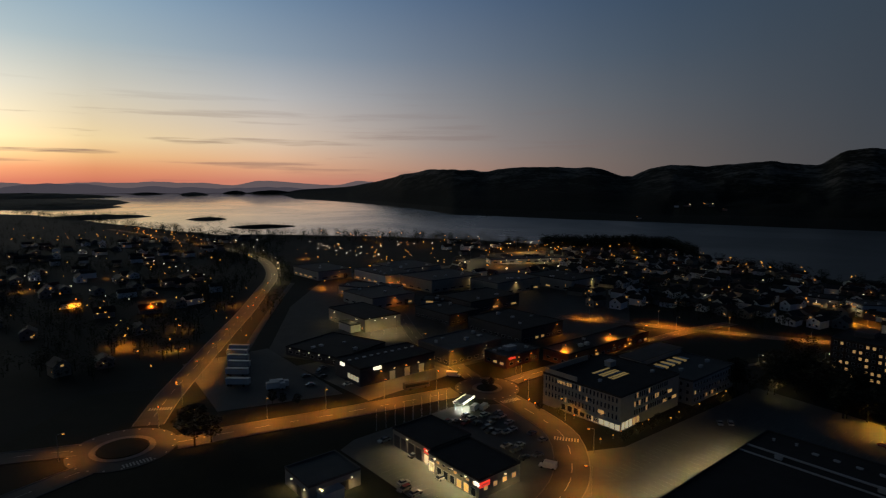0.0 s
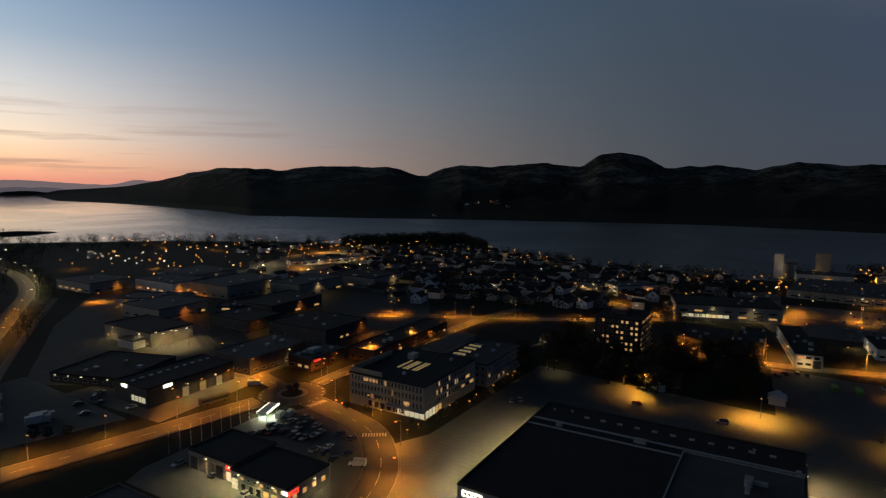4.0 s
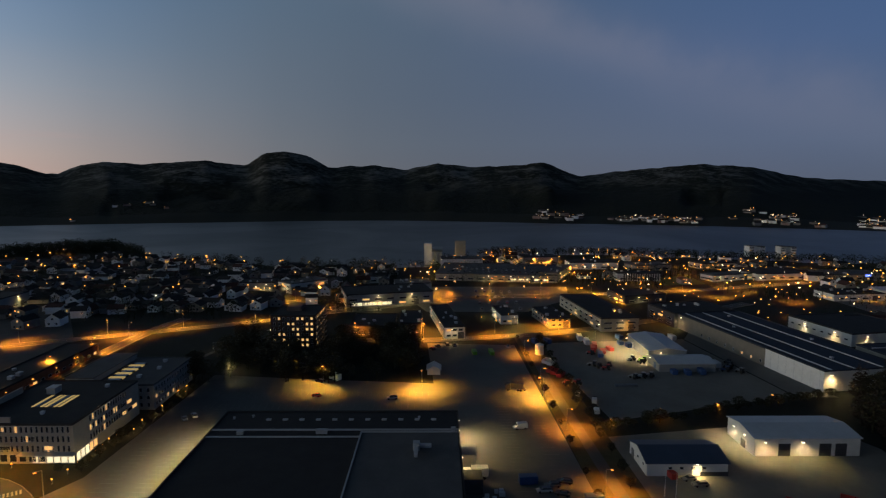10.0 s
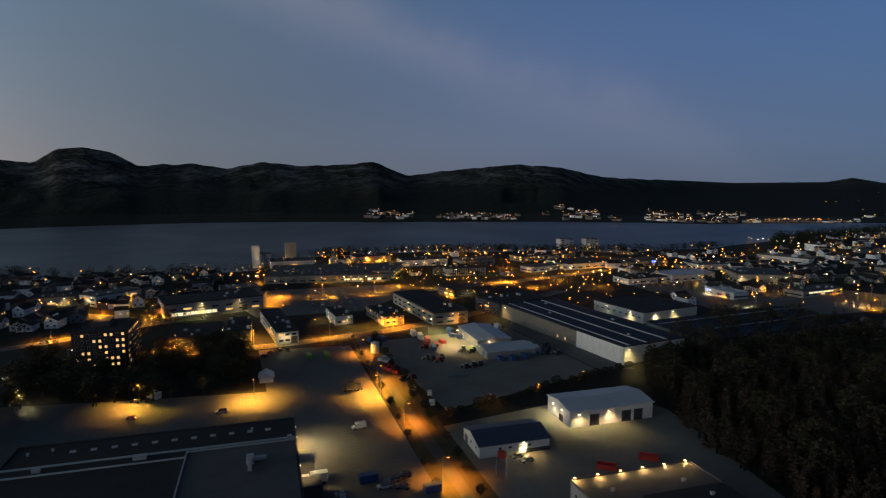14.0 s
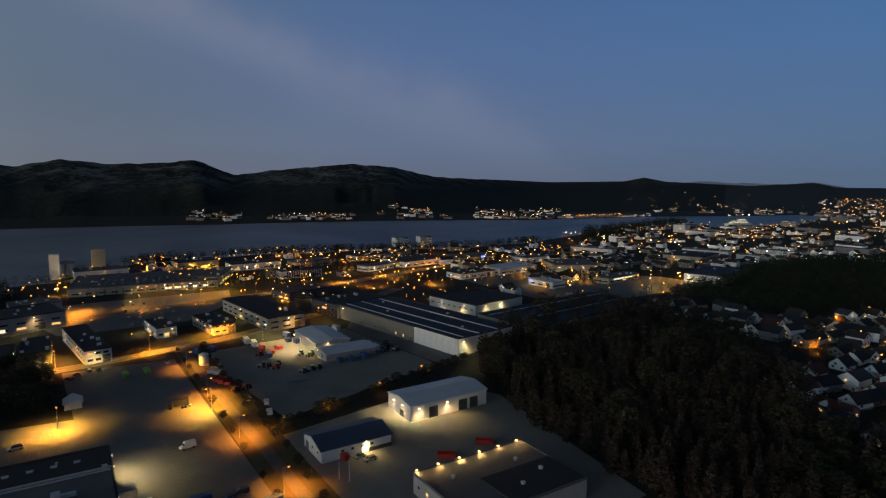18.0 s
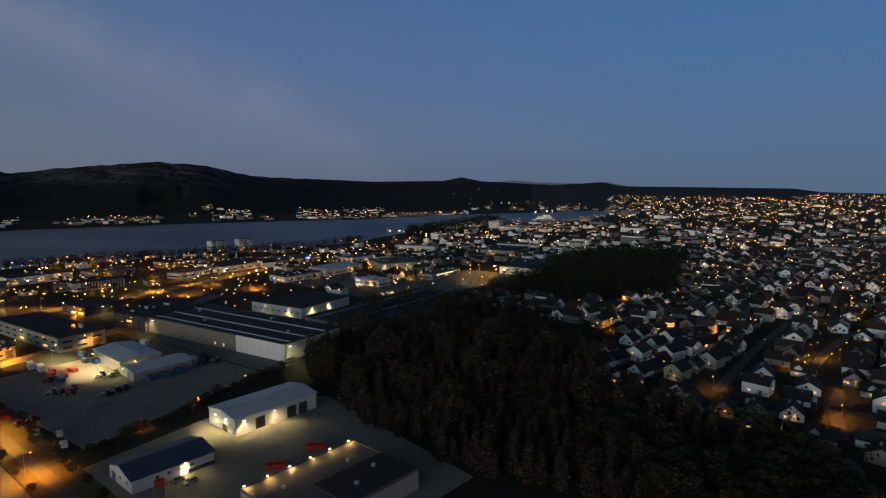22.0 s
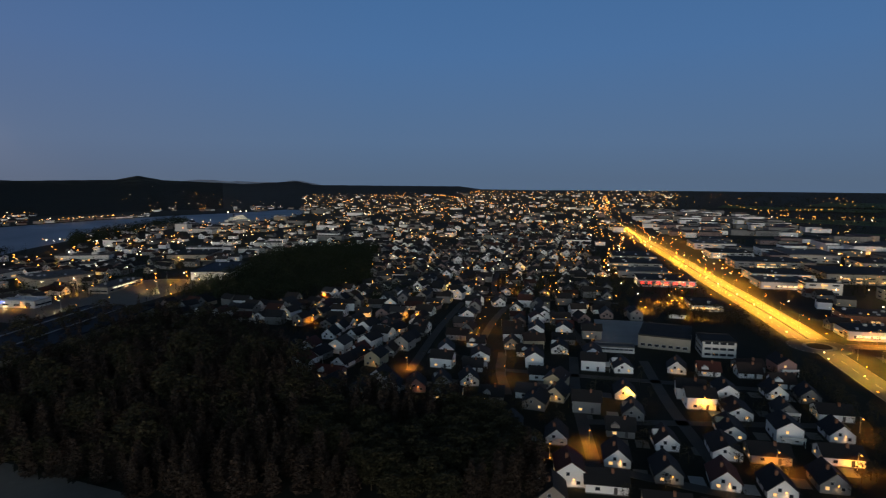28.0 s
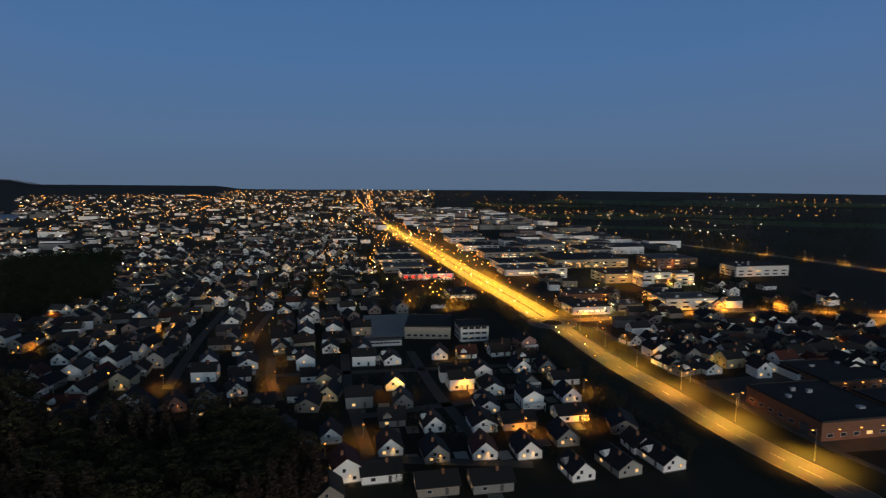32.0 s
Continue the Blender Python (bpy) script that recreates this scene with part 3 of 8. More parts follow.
def build_water():
    bm = bmesh.new()
    ring = [bm.verts.new((r * math.sin(radians(a)), r * math.cos(radians(a)), -0.45)) for a in range(-76, 119, 3) for r in (4940,)]
    near = [bm.verts.new((r * math.sin(radians(a)), r * math.cos(radians(a)), -0.45)) for a in range(-76, 119, 3) for r in (max(560, table(NEAR_SHORE, a) * 0.93),)]
    for i in range(len(ring) - 1):
        bm.faces.new((near[i], near[i + 1], ring[i + 1], ring[i]))
    bmesh.ops.recalc_face_normals(bm, faces=bm.faces)
    tagged(new("water", finish("water", bm, WATER)), "calm dark fjord water reflecting the sunset sky", "water", kind="structure")


build_water()


# ---- trees ----
def crown_triangles(kind, rng, tris):
    """Triangles of a tree's crown and trunk for a tree 1 unit high, as (verts, faces, how many faces are trunk)."""
    v, f = [], []
    n = 5
    for z, r in ((0.0, 0.022), (0.55, 0.012)):
        v += [(r * math.cos(2 * math.pi * i / n), r * math.sin(2 * math.pi * i / n), z) for i in range(n)]
    f += [(i, (i + 1) % n, n + (i + 1) % n, n + i) for i in range(n)]
    trunk = len(f)
    # limbs
    for _ in range(5):
        a, z = rng.random() * 6.283, rng.uniform(0.25, 0.5)
        b = len(v)
        x, y = math.cos(a), math.sin(a)
        v += [(0.008 * -y, 0.008 * x, z), (-0.008 * -y, -0.008 * x, z), (0.16 * x, 0.16 * y, z + 0.12)]
        f.append((b, b + 1, b + 2))
        trunk += 1
    for _ in range(tris):
        a = rng.random() * 6.283
        if kind == "spruce":
            z = 0.10 + 0.9 * (1 - math.sqrt(rng.random()))
            layer = 0.75 + 0.25 * math.sin(z * 42)
            r = (0.20 * (1 - z) ** 0.85 + 0.012) * layer * rng.uniform(0.55, 1.08)
            size = 0.036 + 0.032 * (1 - z)
            p = (r * math.cos(a), r * math.sin(a), z)
            droop = -0.03
        else:
            u = rng.uniform(-1, 1)
            lump = 1 + 0.28 * math.sin(3 * a + 4 * u + tris)
            r = 0.31 * math.sqrt(max(0.0, 1 - u * u)) * lump * rng.uniform(0.65, 1.05)
            p = (r * math.cos(a), r * math.sin(a), 0.62 + 0.36 * u * rng.uniform(0.8, 1.05))
            size, droop = 0.058, 0.0
        b = len(v)
        for _k in range(3):
            v.append((p[0] + rng.uniform(-size, size), p[1] + rng.uniform(-size, size), p[2] + rng.uniform(-size, size) * 0.7 + droop))
        f.append((b, b + 1, b + 2))
    return v, f, trunk


def tree_parts(kind, seed, tris):
    rng = random.Random(seed)
    v, f, trunk = crown_triangles(kind, rng, tris)
    out = []
    for name, fs, mat in (("trunk", f[:trunk], BARK), ("crown", f[trunk:], SPRUCE if kind == "spruce" else LEAF)):
        me = bpy.data.meshes.new(name)
        me.from_pydata(v, [], fs)
        me.materials.append(mat)
        out.append(me)
    return out


TREE_MESHES = {k: [tree_parts(k, s, n) for s in range(4)] for k, n in (("spruce", 1100), ("broadleaf", 950))}


def tree(x, y, h, kind, label, group="", z=None, wide=1.0):
    rng = random.Random(int(x * 13 + y * 7))
    trunk, crown = TREE_MESHES[kind][rng.randrange(4)]
    ob = thing("tree", pose(x, y, (ground_z(x, y) if z is None else z) - 0.05, 0, 0, rng.uniform(0, 360)) @ Matrix.Diagonal((h * wide, h * wide, h, 1)), label, "tree", group)
    part("trunk", trunk, BARK, ob)
    part("crown", crown, LEAF, ob)
    return ob


def wood(name, spots, kind, mat, label, tris, seed):
    """Many trees that nobody could count, as one mesh of loose leaf clumps."""
    rng = random.Random(seed)
    sets = [crown_triangles(kind, random.Random(seed + i), tris) for i in range(5)]
    av, af, off = [], [], 0
    for x, y, z, h in spots:
        v, f, _ = sets[rng.randrange(5)]
        v = np.array(v)
        a = rng.uniform(0, 6.283)
        c, s = math.cos(a) * h, math.sin(a) * h
        w = rng.uniform(0.9, 1.35)
        av.append(np.stack([(v[:, 0] * c - v[:, 1] * s) * w + x, (v[:, 0] * s + v[:, 1] * c) * w + y, v[:, 2] * h + z - 0.1], 1))
        af += [tuple(i + off for i in q) for q in f]
        off += len(v)
    me = bpy.data.meshes.new(name)
    me.from_pydata(np.concatenate(av).tolist(), [], af)
    me.materials.append(mat)
    return tagged(new(name, me), label, "wood", kind="stuff")


def inside(x, y, poly):
    hit = False
    for i in range(len(poly)):
        (x0, y0), (x1, y1) = poly[i], poly[i - 1]
        if (y0 > y) != (y1 > y) and x < (x1 - x0) * (y - y0) / (y1 - y0) + x0:
            hit = not hit
    return hit


FOREST = [(284, 22), (243, 8), (210, -6), (172, -34), (146, -66), (112, -100), (104, -119), (127, -138), (165, -152), (191, -128), (217, -107), (300, -121), (350, -124), (425, -80), (415, -18), (345, 8)]
FOREST_FAR = [(470, -112), (428, -138), (400, -165), (428, -260), (519, -318), (600, -378), (666, -401), (690, -320), (640, -264), (562, -206), (505, -150)]


def plant_forest():
    rng = random.Random(11)
    near, rest = [], []
    step = 5.6
    for i in range(-60, 90):
        for j in range(-90, 20):
            x, y = i * step + rng.uniform(-2.2, 2.2) + 60, j * step + rng.uniform(-2.2, 2.2)
            if inside(x, y, FOREST):
                (near if math.hypot(x, y) < 215 and len(near) < 190 else rest).append((x, y))
    for x, y in near:
        k = "spruce" if noise.noise((x / 40, y / 40, 1)) > -0.05 else "broadleaf"
        tree(x, y, rng.uniform(9, 15.5) if k == "spruce" else rng.uniform(8, 12), k, "dark spruce in the dense wood" if k == "spruce" else "broadleaf tree in the dense wood", "trees of the wooded hill", wide=1.15)
    rest = [(x, y, ground_z(x, y), rng.uniform(9, 16)) for x, y in rest]
    wood("forest_trees", [r for i, r in enumerate(rest) if i % 5], "spruce", SPRUCE, "dense dark spruces on the wooded hill", 480, 21)
    wood("forest_broadleaf_trees", [r for i, r in enumerate(rest) if not i % 5], "broadleaf", LEAF, "broadleaf trees mixed into the wooded hill", 430, 22)
    spots = []
    for i in range(0, 60):
        for j in range(-70, 0):
            x, y = 390 + i * 6.5 + rng.uniform(-2.5, 2.5), j * 6.5 + rng.uniform(-2.5, 2.5)
            if inside(x, y, FOREST_FAR):
                spots.append((x, y, ground_z(x, y), rng.uniform(8, 14)))
    wood("far_forest_trees", spots, "broadleaf", FAR_TREE, "dark wood behind the warehouses", 160, 23)


plant_forest()

# ---- paved areas and roads ----
slab("verge", [(-150, 120), (70, 120), (75, 180), (60, 240), (34, 290), (-20, 290), (-60, 250), (-95, 260), (-150, 240)], 0.012, GRASS, "dark grass verges round the roads and car parks", category="grass", uvs=False)
slab("avenue_verge", [(338, -44), (338, -58), (100, -62), (100, -46)], 0.062, DRY_GRASS, "grass verge with young trees along the avenue", category="grass")
slab("store_car_park", [(128, 130), (172, 108), (268, 104), (262, 60), (256, 2), (322, 6), (318, -42), (140, -46), (120, -20)], 0.036, ASPHALT, "wide asphalt car park around the store with painted bays", category="car park")
slab("depot_yard", [(322, -58), (330, -140), (240, -150), (214, -66), (300, -56)], 0.042, GRAVEL, "grey gravel yard with parked lorries and machines", category="yard")
slab("warehouse_yard", [(330, -141), (345, -150), (238, -168), (240, -151)], 0.048, ASPHALT, "dark asphalt strip along the long warehouse", category="yard")
slab("hall_yard", [(200, -60), (214, -140), (190, -150), (104, -136), (104, -62)], 0.054, GRAVEL, "gravel yard lit by the floodlights of the halls", category="yard")
slab("dealer_car_park", [(96, 168), (104, 172), (150, 173), (169, 162), (170, 132), (154, 108), (100, 100), (96, 130)], 0.060, ASPHALT, "asphalt car park full of parked cars", category="car park")
slab("lorry_park", [(84, 300), (128, 300), (124, 214), (76, 228)], 0.066, ASPHALT, "dark lorry park beside the highway", category="car park")
slab("store_forecourt", [(126, 262), (176, 258), (180, 204), (128, 200)], 0.072, ASPHALT, "asphalt forecourt of the lit store", category="car park")
slab("harbour_yard", [(340, -300), (440, -300), (440, -400), (352, -466), (300, -472), (300, -350)], 0.03, ASPHALT, "lit asphalt yard between the halls", category="yard")
slab("quay_yard", [(-20, 580), (40, 570), (170, 690), (120, 770), (60, 740)], 0.03, ASPHALT, "floodlit asphalt quay yard by the fjord", category="yard", uvs=False)
slab("works_yard", [(-92, 300), (-6, 270), (60, 320), (120, 372), (150, 470), (90, 600), (-20, 640), (-110, 560), (-110, 420)], 0.018, ROAD, "dark asphalt yards between the industrial buildings", category="yard", uvs=False)
slab("school_yard", [(-20, -386), (-56, -386), (-54, -330), (-18, -328)], 0.078, PALE_GROUND, "empty grey sports yard", category="yard")

HIGHWAY = [(-620, 1100), (-507, 1000), (-437, 922), (-376, 863), (-301, 796), (-240, 724), (-206, 670), (-180, 610), (-160, 545), (-149, 480), (-137, 406), (-129, 344), (-121, 284), (-115, 240), (-109, 210)]
road(HIGHWAY, 10.5, "broad lit highway running down to the roundabout")
road([(-134, 520), (-128, 470), (-122, 420), (-112, 350), (-104, 300)], 4, "dark side road below the highway", centre=False, edges=False)
road([(-92, 196), (-69, 208), (-40, 222), (-19, 233), (6, 246)], 11, "broad sodium-lit road between the roundabouts")
road([(26, 240), (37, 219), (43, 201), (41, 178), (34, 161), (18, 140), (-10, 120)], 11, "curving street past the car park")
road([(14, 264), (4, 288), (-14, 330), (-30, 400)], 7.5, "street leaving the small roundabout between industrial buildings")
road([(31, 260), (51, 277), (92, 308), (150, 352), (186, 372)], 7.5, "street behind the office block")
road([(-122, 190), (-160, 178), (-230, 150)], 9, "road leaving the large roundabout")
road([(-112, 176), (-128, 150), (-150, 120)], 9, "slip road below the large roundabout")
road([uv(335, -49), uv(250, -50), uv(186, -52), uv(150, -53), uv(90, -54)], 4.2, "straight avenue with young trees along the yard", centre=False, edges=False)
road([uv(310, 250), uv(345, 175), uv(372, 118), uv(405, 66), uv(410, 40)], 8, "lit street past the apartment block")
road([uv(330, 60), uv(328, 10), uv(338, -44), uv(350, -85), uv(388, -162), uv(430, -230)], 8, "lit cross street behind the yards")
road([uv(440, 120), uv(412, 60), uv(450, -20), uv(462, -100), uv(480, -200), uv(520, -330)], 10, "wide sodium-lit main street below the harbour")
MAIN = [(1180, -1560), (667, -956), (391, -657), (262, -513), (167, -410), (128, -365)]
slab("main_road_verge", [(1190, -1552), (680, -946), (404, -646), (276, -502), (181, -399), (118, -338), (78, -285), (52, -254), (22, -220), (-60, -136), (-90, -160), (-34, -220), (-2, -246), (26, -272), (52, -303), (94, -346), (153, -421), (248, -524), (378, -668), (654, -966), (1170, -1568)], 0.05, GRASS, "grass verges and median of the main road", category="grass", uvs=False)
for side in (-6.0, 6.0):
    road(MAIN, 9.0, "carriageway of the broad sodium-lit main road", shift=side)
road([(110, -344), (65, -289), (38, -261), (14, -234), (-6, -215), (-25, -199), (-75, -148)], 12, "sodium-lit main road between the houses")
road([(92, -356), (50, -306), (22, -276), (-4, -248), (-24, -229), (-60, -200)], 3.2, "narrow cycle path beside the main road", centre=False, edges=False)
MOTORWAY = [(520, -1190), (323, -1024), (204, -938), (115, -884), (40, -838), (-21, -800), (-72, -761), (-102, -733), (-190, -655)]
road(MOTORWAY, 14, "sodium-lit motorway beyond the business park")
SIDE_ROAD = [(108, -366), (98, -376), (52, -420), (20, -452), (-15, -470), (-70, -485), (-140, -500)]
road(SIDE_ROAD, 8, "lit side road to the business park")

def roundabout(x, y, outer, inner, label):
    bm = bmesh.new()
    tube(bm, 0, 0, -0.1, 0.12, outer, n=40)
    ob = thing("roundabout", pose(x, y, 0), label, "roundabout", kind="structure", data=finish("roundabout", bm, ROAD))
    bm = bmesh.new()
    tube(bm, 0, 0, 0.1, 0.25, inner + 1.6, n=40)
    part("apron", bm, KERB, ob)
    bm = bmesh.new()
    tube(bm, 0, 0, 0.1, 0.45, inner, inner - 0.8, n=40)
    part("island", bm, GRASS, ob, "planted grass island")
    bm = bmesh.new()
    for i in range(40):
        if i % 2:
            a = 2 * math.pi * i / 40
            box(bm, (outer - 1) * math.cos(a) - 0.3, (outer - 1) * math.sin(a) - 0.3, 0.12, (outer - 1) * math.cos(a) + 0.3, (outer - 1) * math.sin(a) + 0.3, 0.135)
    part("edge_marking", bm, PAINT, ob)
    return ob


roundabout(-108, 191, 17, 8.5, "large roundabout with a dark round island")
roundabout(19.5, 251, 14, 5.0, "small roundabout with a planted island")
roundabout(118, -353, 16, 6.5, "roundabout with a planted island on the main road")


# ---- building helpers ----
PANES = {}


def window_mesh(w, h, pane):
    key = (round(w, 2), round(h, 2), pane.name)
    if key not in PANES:
        bm = bmesh.new()
        t = min(0.12, w * 0.08)
        for a in ((-w / 2, -h / 2, -w / 2 + t, h / 2), (w / 2 - t, -h / 2, w / 2, h / 2), (-w / 2 + t, -h / 2, w / 2 - t, -h / 2 + t), (-w / 2 + t, h / 2 - t, w / 2 - t, h / 2)):
            box(bm, a[0], -0.07, a[1], a[2], 0.02, a[3], 0)
        box(bm, -w / 2 + t, -0.02, -h / 2 + t, w / 2 - t, 0.015, h / 2 - t, 1)
        PANES[key] = finish("window", bm, (TRIM, pane))
    return PANES[key]


def face_pose(L, W, face, along, z):
    """A place on a wall: face s, n, e or w, metres along it from its middle; local -y points outwards."""
    if face == "s":
        return pose(along, -W / 2, z)
    if face == "n":
        return pose(-along, W / 2, z, 0, 0, 180)
    if face == "e":
        return pose(L / 2, along, z, 0, 0, 90)
    return pose(-L / 2, -along, z, 0, 0, -90)


def windows(ob, L, W, face, n, z, w, h, lit_share, rng, pane=None, span=None, name="window"):
    length = span or ((L if face in "sn" else W) - 1.5)
    for i in range(n):
        along = (i + 0.5) / n * length - length / 2
        p = pane or (WARM_PANE if rng.random() < lit_share else GLASS)
        part(name, window_mesh(w, h, p), None, ob, m=face_pose(L, W, face, along, z))


def opening(ob, L, W, face, along, w, h, mat=None, name="gate", z=0.0, label=""):
    bm = bmesh.new()
    n = int(h / 0.5)
    prism(bm, [(0.02, 0), (0.02, h)] + [p for k in range(n, 0, -1) for p in ((-0.05, h * k / n), (-0.09, h * (k - 0.5) / n))] + [(-0.05, 0)], -w / 2, w / 2)
    bmesh.ops.recalc_face_normals(bm, faces=bm.faces)
    part(name, bm, mat or DOOR_DARK, ob, label, face_pose(L, W, face, along, z))


def hall(name, u0, u1, v0, v1, h, label, wall=GREY_WALL, top=BLACK_ROOF, rise=0.0, ridge="u", parapet=0.5, turn=0.0, category="building", z=0.0):
    """A flat- or gable-roofed building; its length runs along u. Returns the thing, its length and its width."""
    L, W = u1 - u0, v1 - v0
    ob = thing(name, at((u0 + u1) / 2, (v0 + v1) / 2, z, turn), label, category)
    bm = bmesh.new()
    if rise:
        if ridge == "u":
            prism(bm, [(-W / 2, -0.3), (W / 2, -0.3), (W / 2, h), (0, h + rise), (-W / 2, h)], -L / 2, L / 2)
        else:
            prism(bm, [(-L / 2, -0.3), (L / 2, -0.3), (L / 2, h), (0, h + rise), (-L / 2, h)], -W / 2, W / 2)
            bmesh.ops.rotate(bm, verts=bm.verts, cent=(0, 0, 0), matrix=Matrix.Rotation(radians(90), 3, "Z"))
    else:
        box(bm, -L / 2, -W / 2, -0.3, L / 2, W / 2, h)
    bmesh.ops.recalc_face_normals(bm, faces=bm.faces)
    part("wall", bm, wall, ob)
    bm = bmesh.new()
    if rise:
        o, t = 0.5, 0.22
        a, b = (W, L) if ridge == "u" else (L, W)
        k = rise / (a / 2)
        prism(bm, [(-a / 2 - o, h - o * k + 0.01), (0, h + rise + 0.01), (a / 2 + o, h - o * k + 0.01), (a / 2 + o, h - o * k + t), (0, h + rise + t), (-a / 2 - o, h - o * k + t)], -b / 2 - o, b / 2 + o)
        if ridge != "u":
            bmesh.ops.rotate(bm, verts=bm.verts, cent=(0, 0, 0), matrix=Matrix.Rotation(radians(90), 3, "Z"))
    else:
        box(bm, -L / 2 + 0.3, -W / 2 + 0.3, h - 0.05, L / 2 - 0.3, W / 2 - 0.3, h + 0.12)
    bmesh.ops.recalc_face_normals(bm, faces=bm.faces)
    roof = part("roof", bm, top, ob)
    if not rise and parapet:
        bm = bmesh.new()
        p = parapet
        box(bm, -L / 2 - 0.1, -W / 2 - 0.1, h - 0.3, L / 2 + 0.1, -W / 2 + 0.3, h + p)
        box(bm, -L / 2 - 0.1, W / 2 - 0.3, h - 0.3, L / 2 + 0.1, W / 2 + 0.1, h + p)
        box(bm, -L / 2 - 0.1, -W / 2 + 0.3, h - 0.3, -L / 2 + 0.3, W / 2 - 0.3, h + p)
        box(bm, L / 2 - 0.3, -W / 2 + 0.3, h - 0.3, L / 2 + 0.1, W / 2 - 0.3, h + p)
        part("parapet", bm, top if top is not METAL_ROOF else TRIM, ob)
    return ob, L, W


def roof_unit(ob, x, y, z, w, d, h, name="roof_vent"):
    bm = bmesh.new()
    box(bm, -w / 2, -d / 2, 0, w / 2, d / 2, h, 0, 0.06)
    box(bm, -w / 2 - 0.1, -d / 2 - 0.1, h, w / 2 + 0.1, d / 2 + 0.1, h + 0.12)
    part(name, bm, TRIM, ob, m=pose(x, y, z))


# ---- lamps ----
SODIUM = (1.0, 0.31, 0.022)
YELLOW = (1.0, 0.44, 0.035)
WARM_WHITE = (1.0, 0.72, 0.33)


def spot(name, parent, m, power, colour, degrees=144, blend=0.6, radius=0.25):
    data = bpy.data.lights.new(name, "SPOT")
    data.energy, data.color, data.spot_size, data.spot_blend, data.shadow_soft_size = power, colour, radians(degrees), blend, radius
    ob = new(name, data)
    ob.parent = parent
    ob.matrix_basis = m
    return ob


LAMP_KINDS = {}


def street_lamp(x, y, turn, kind="sodium", h=9.0, power=None, cone=142):
    key = (kind, h, power, cone)
    if key not in LAMP_KINDS:
        ob = thing("street_lamp", pose(x, y, 0, 0, 0, turn), "tall steel street lamp with a lit " + ("orange sodium" if kind == "sodium" else "white") + " head", "street lamp", "street lamps")
        bm = bmesh.new()
        tube(bm, 0, 0, 0, h, 0.11, 0.06, 8)
        part("pole", bm, STEEL, ob)
        bm = bmesh.new()
        box(bm, -0.05, -0.05, h - 0.1, 1.6, 0.05, h)
        part("arm", bm, STEEL, ob)
        bm = bmesh.new()
        box(bm, 1.3, -0.18, h - 0.08, 2.2, 0.18, h + 0.12, 0, 0.05)
        part("lamp_head", bm, STEEL, ob)
        bm = bmesh.new()
        box(bm, 1.42, -0.22, h - 0.34, 2.08, 0.22, h - 0.10, 0, 0.08)
        part("lens", bm, SODIUM_LENS if kind == "sodium" else WHITE_LENS, ob, "glowing lens")
        spot("bulb", ob, pose(1.75, 0, h - 0.6), power or LAMP_POWER, (YELLOW if cone == 150 or h > 10 else SODIUM) if kind == "sodium" else WARM_WHITE, cone, 0.8)
        LAMP_KINDS[key] = ob
        return ob
    return copy_thing(LAMP_KINDS[key], pose(x, y, 0, 0, 0, turn))


def lamps_along(pts, spacing, side, kind="sodium", start=0.0, power=None, h=9.0, cone=142):
    line = smooth_line(pts, 2.0)
    run, nxt = 0.0, start
    for i in range(1, len(line)):
        d = line[i] - line[i - 1]
        run += d.length
        if run >= nxt:
            nxt += spacing
            a = math.degrees(math.atan2(d.y, d.x))
            n = Vector((-d.y, d.x)).normalized() * side
            street_lamp(line[i].x + n.x, line[i].y + n.y, a - 90 if side > 0 else a + 90, kind, h, power, cone)


LAMP_POWER = 56000.0
STORE_LAMP = 18000.0
lamps_along(HIGHWAY[9:], 30, 8, start=12, power=28000.0, cone=130)
lamps_along(HIGHWAY[4:10], 38, 8, "white", start=20, power=22000.0, cone=140)
lamps_along(HIGHWAY[:5], 46, 8, start=10, power=40000.0, cone=140)
lamps_along([(-92, 196), (-69, 208), (-40, 222), (-19, 233), (6, 246)], 24, 7, start=6, power=36000.0, cone=140)
lamps_along([(26, 240), (37, 219), (43, 201), (41, 178), (34, 161), (18, 140)], 24, 7.5, start=6, power=28000.0, cone=140)
lamps_along([(31, 260), (51, 277), (92, 308), (150, 352)], 34, 5, start=8)
lamps_along([(14, 264), (4, 288), (-14, 330)], 34, 5, start=16)
lamps_along([uv(310, 250), uv(345, 175), uv(372, 118), uv(405, 66)], 42, 5.5, start=20)
lamps_along([uv(330, 60), uv(328, 10), uv(338, -44), uv(350, -85), uv(388, -162)], 42, 5.5, start=10)
lamps_along([uv(440, 120), uv(412, 60), uv(450, -20), uv(462, -100), uv(480, -200), uv(520, -330)], 42, 6.5, start=10)
lamps_along(MAIN[:0:-1], 30, 0.01, start=14, power=150000.0, h=11.0, cone=146)
lamps_along([(110, -344), (65, -289), (38, -261), (14, -234), (-6, -215), (-25, -199)], 34, 8.5, start=10, power=62000.0, h=11.0, cone=128)
lamps_along([(92, -356), (50, -306), (22, -276), (-4, -248)], 30, -3, start=10, power=4000.0, h=6.0)
lamps_along(MOTORWAY[1:], 46, 8.5, start=6, power=44000.0)
lamps_along(SIDE_ROAD, 34, 5.5, start=16, power=50000.0)
for u, v, tr in ((238, -44, 90), (249, 7, 180), (255, 51, 180)):
    street_lamp(*uv(u, v), TURN + tr, "sodium", 9.0, 62000.0, 150)
lamps_along([uv(330, -49), uv(250, -50), uv(186, -52), uv(110, -54)], 46, -4.5, start=30, power=26000.0, h=8.0)
for u, v, tr in ((265, 96, 180), (328, 15, 0)):
    street_lamp(*uv(u, v), TURN + tr, "white", 8.0, 12000.0)
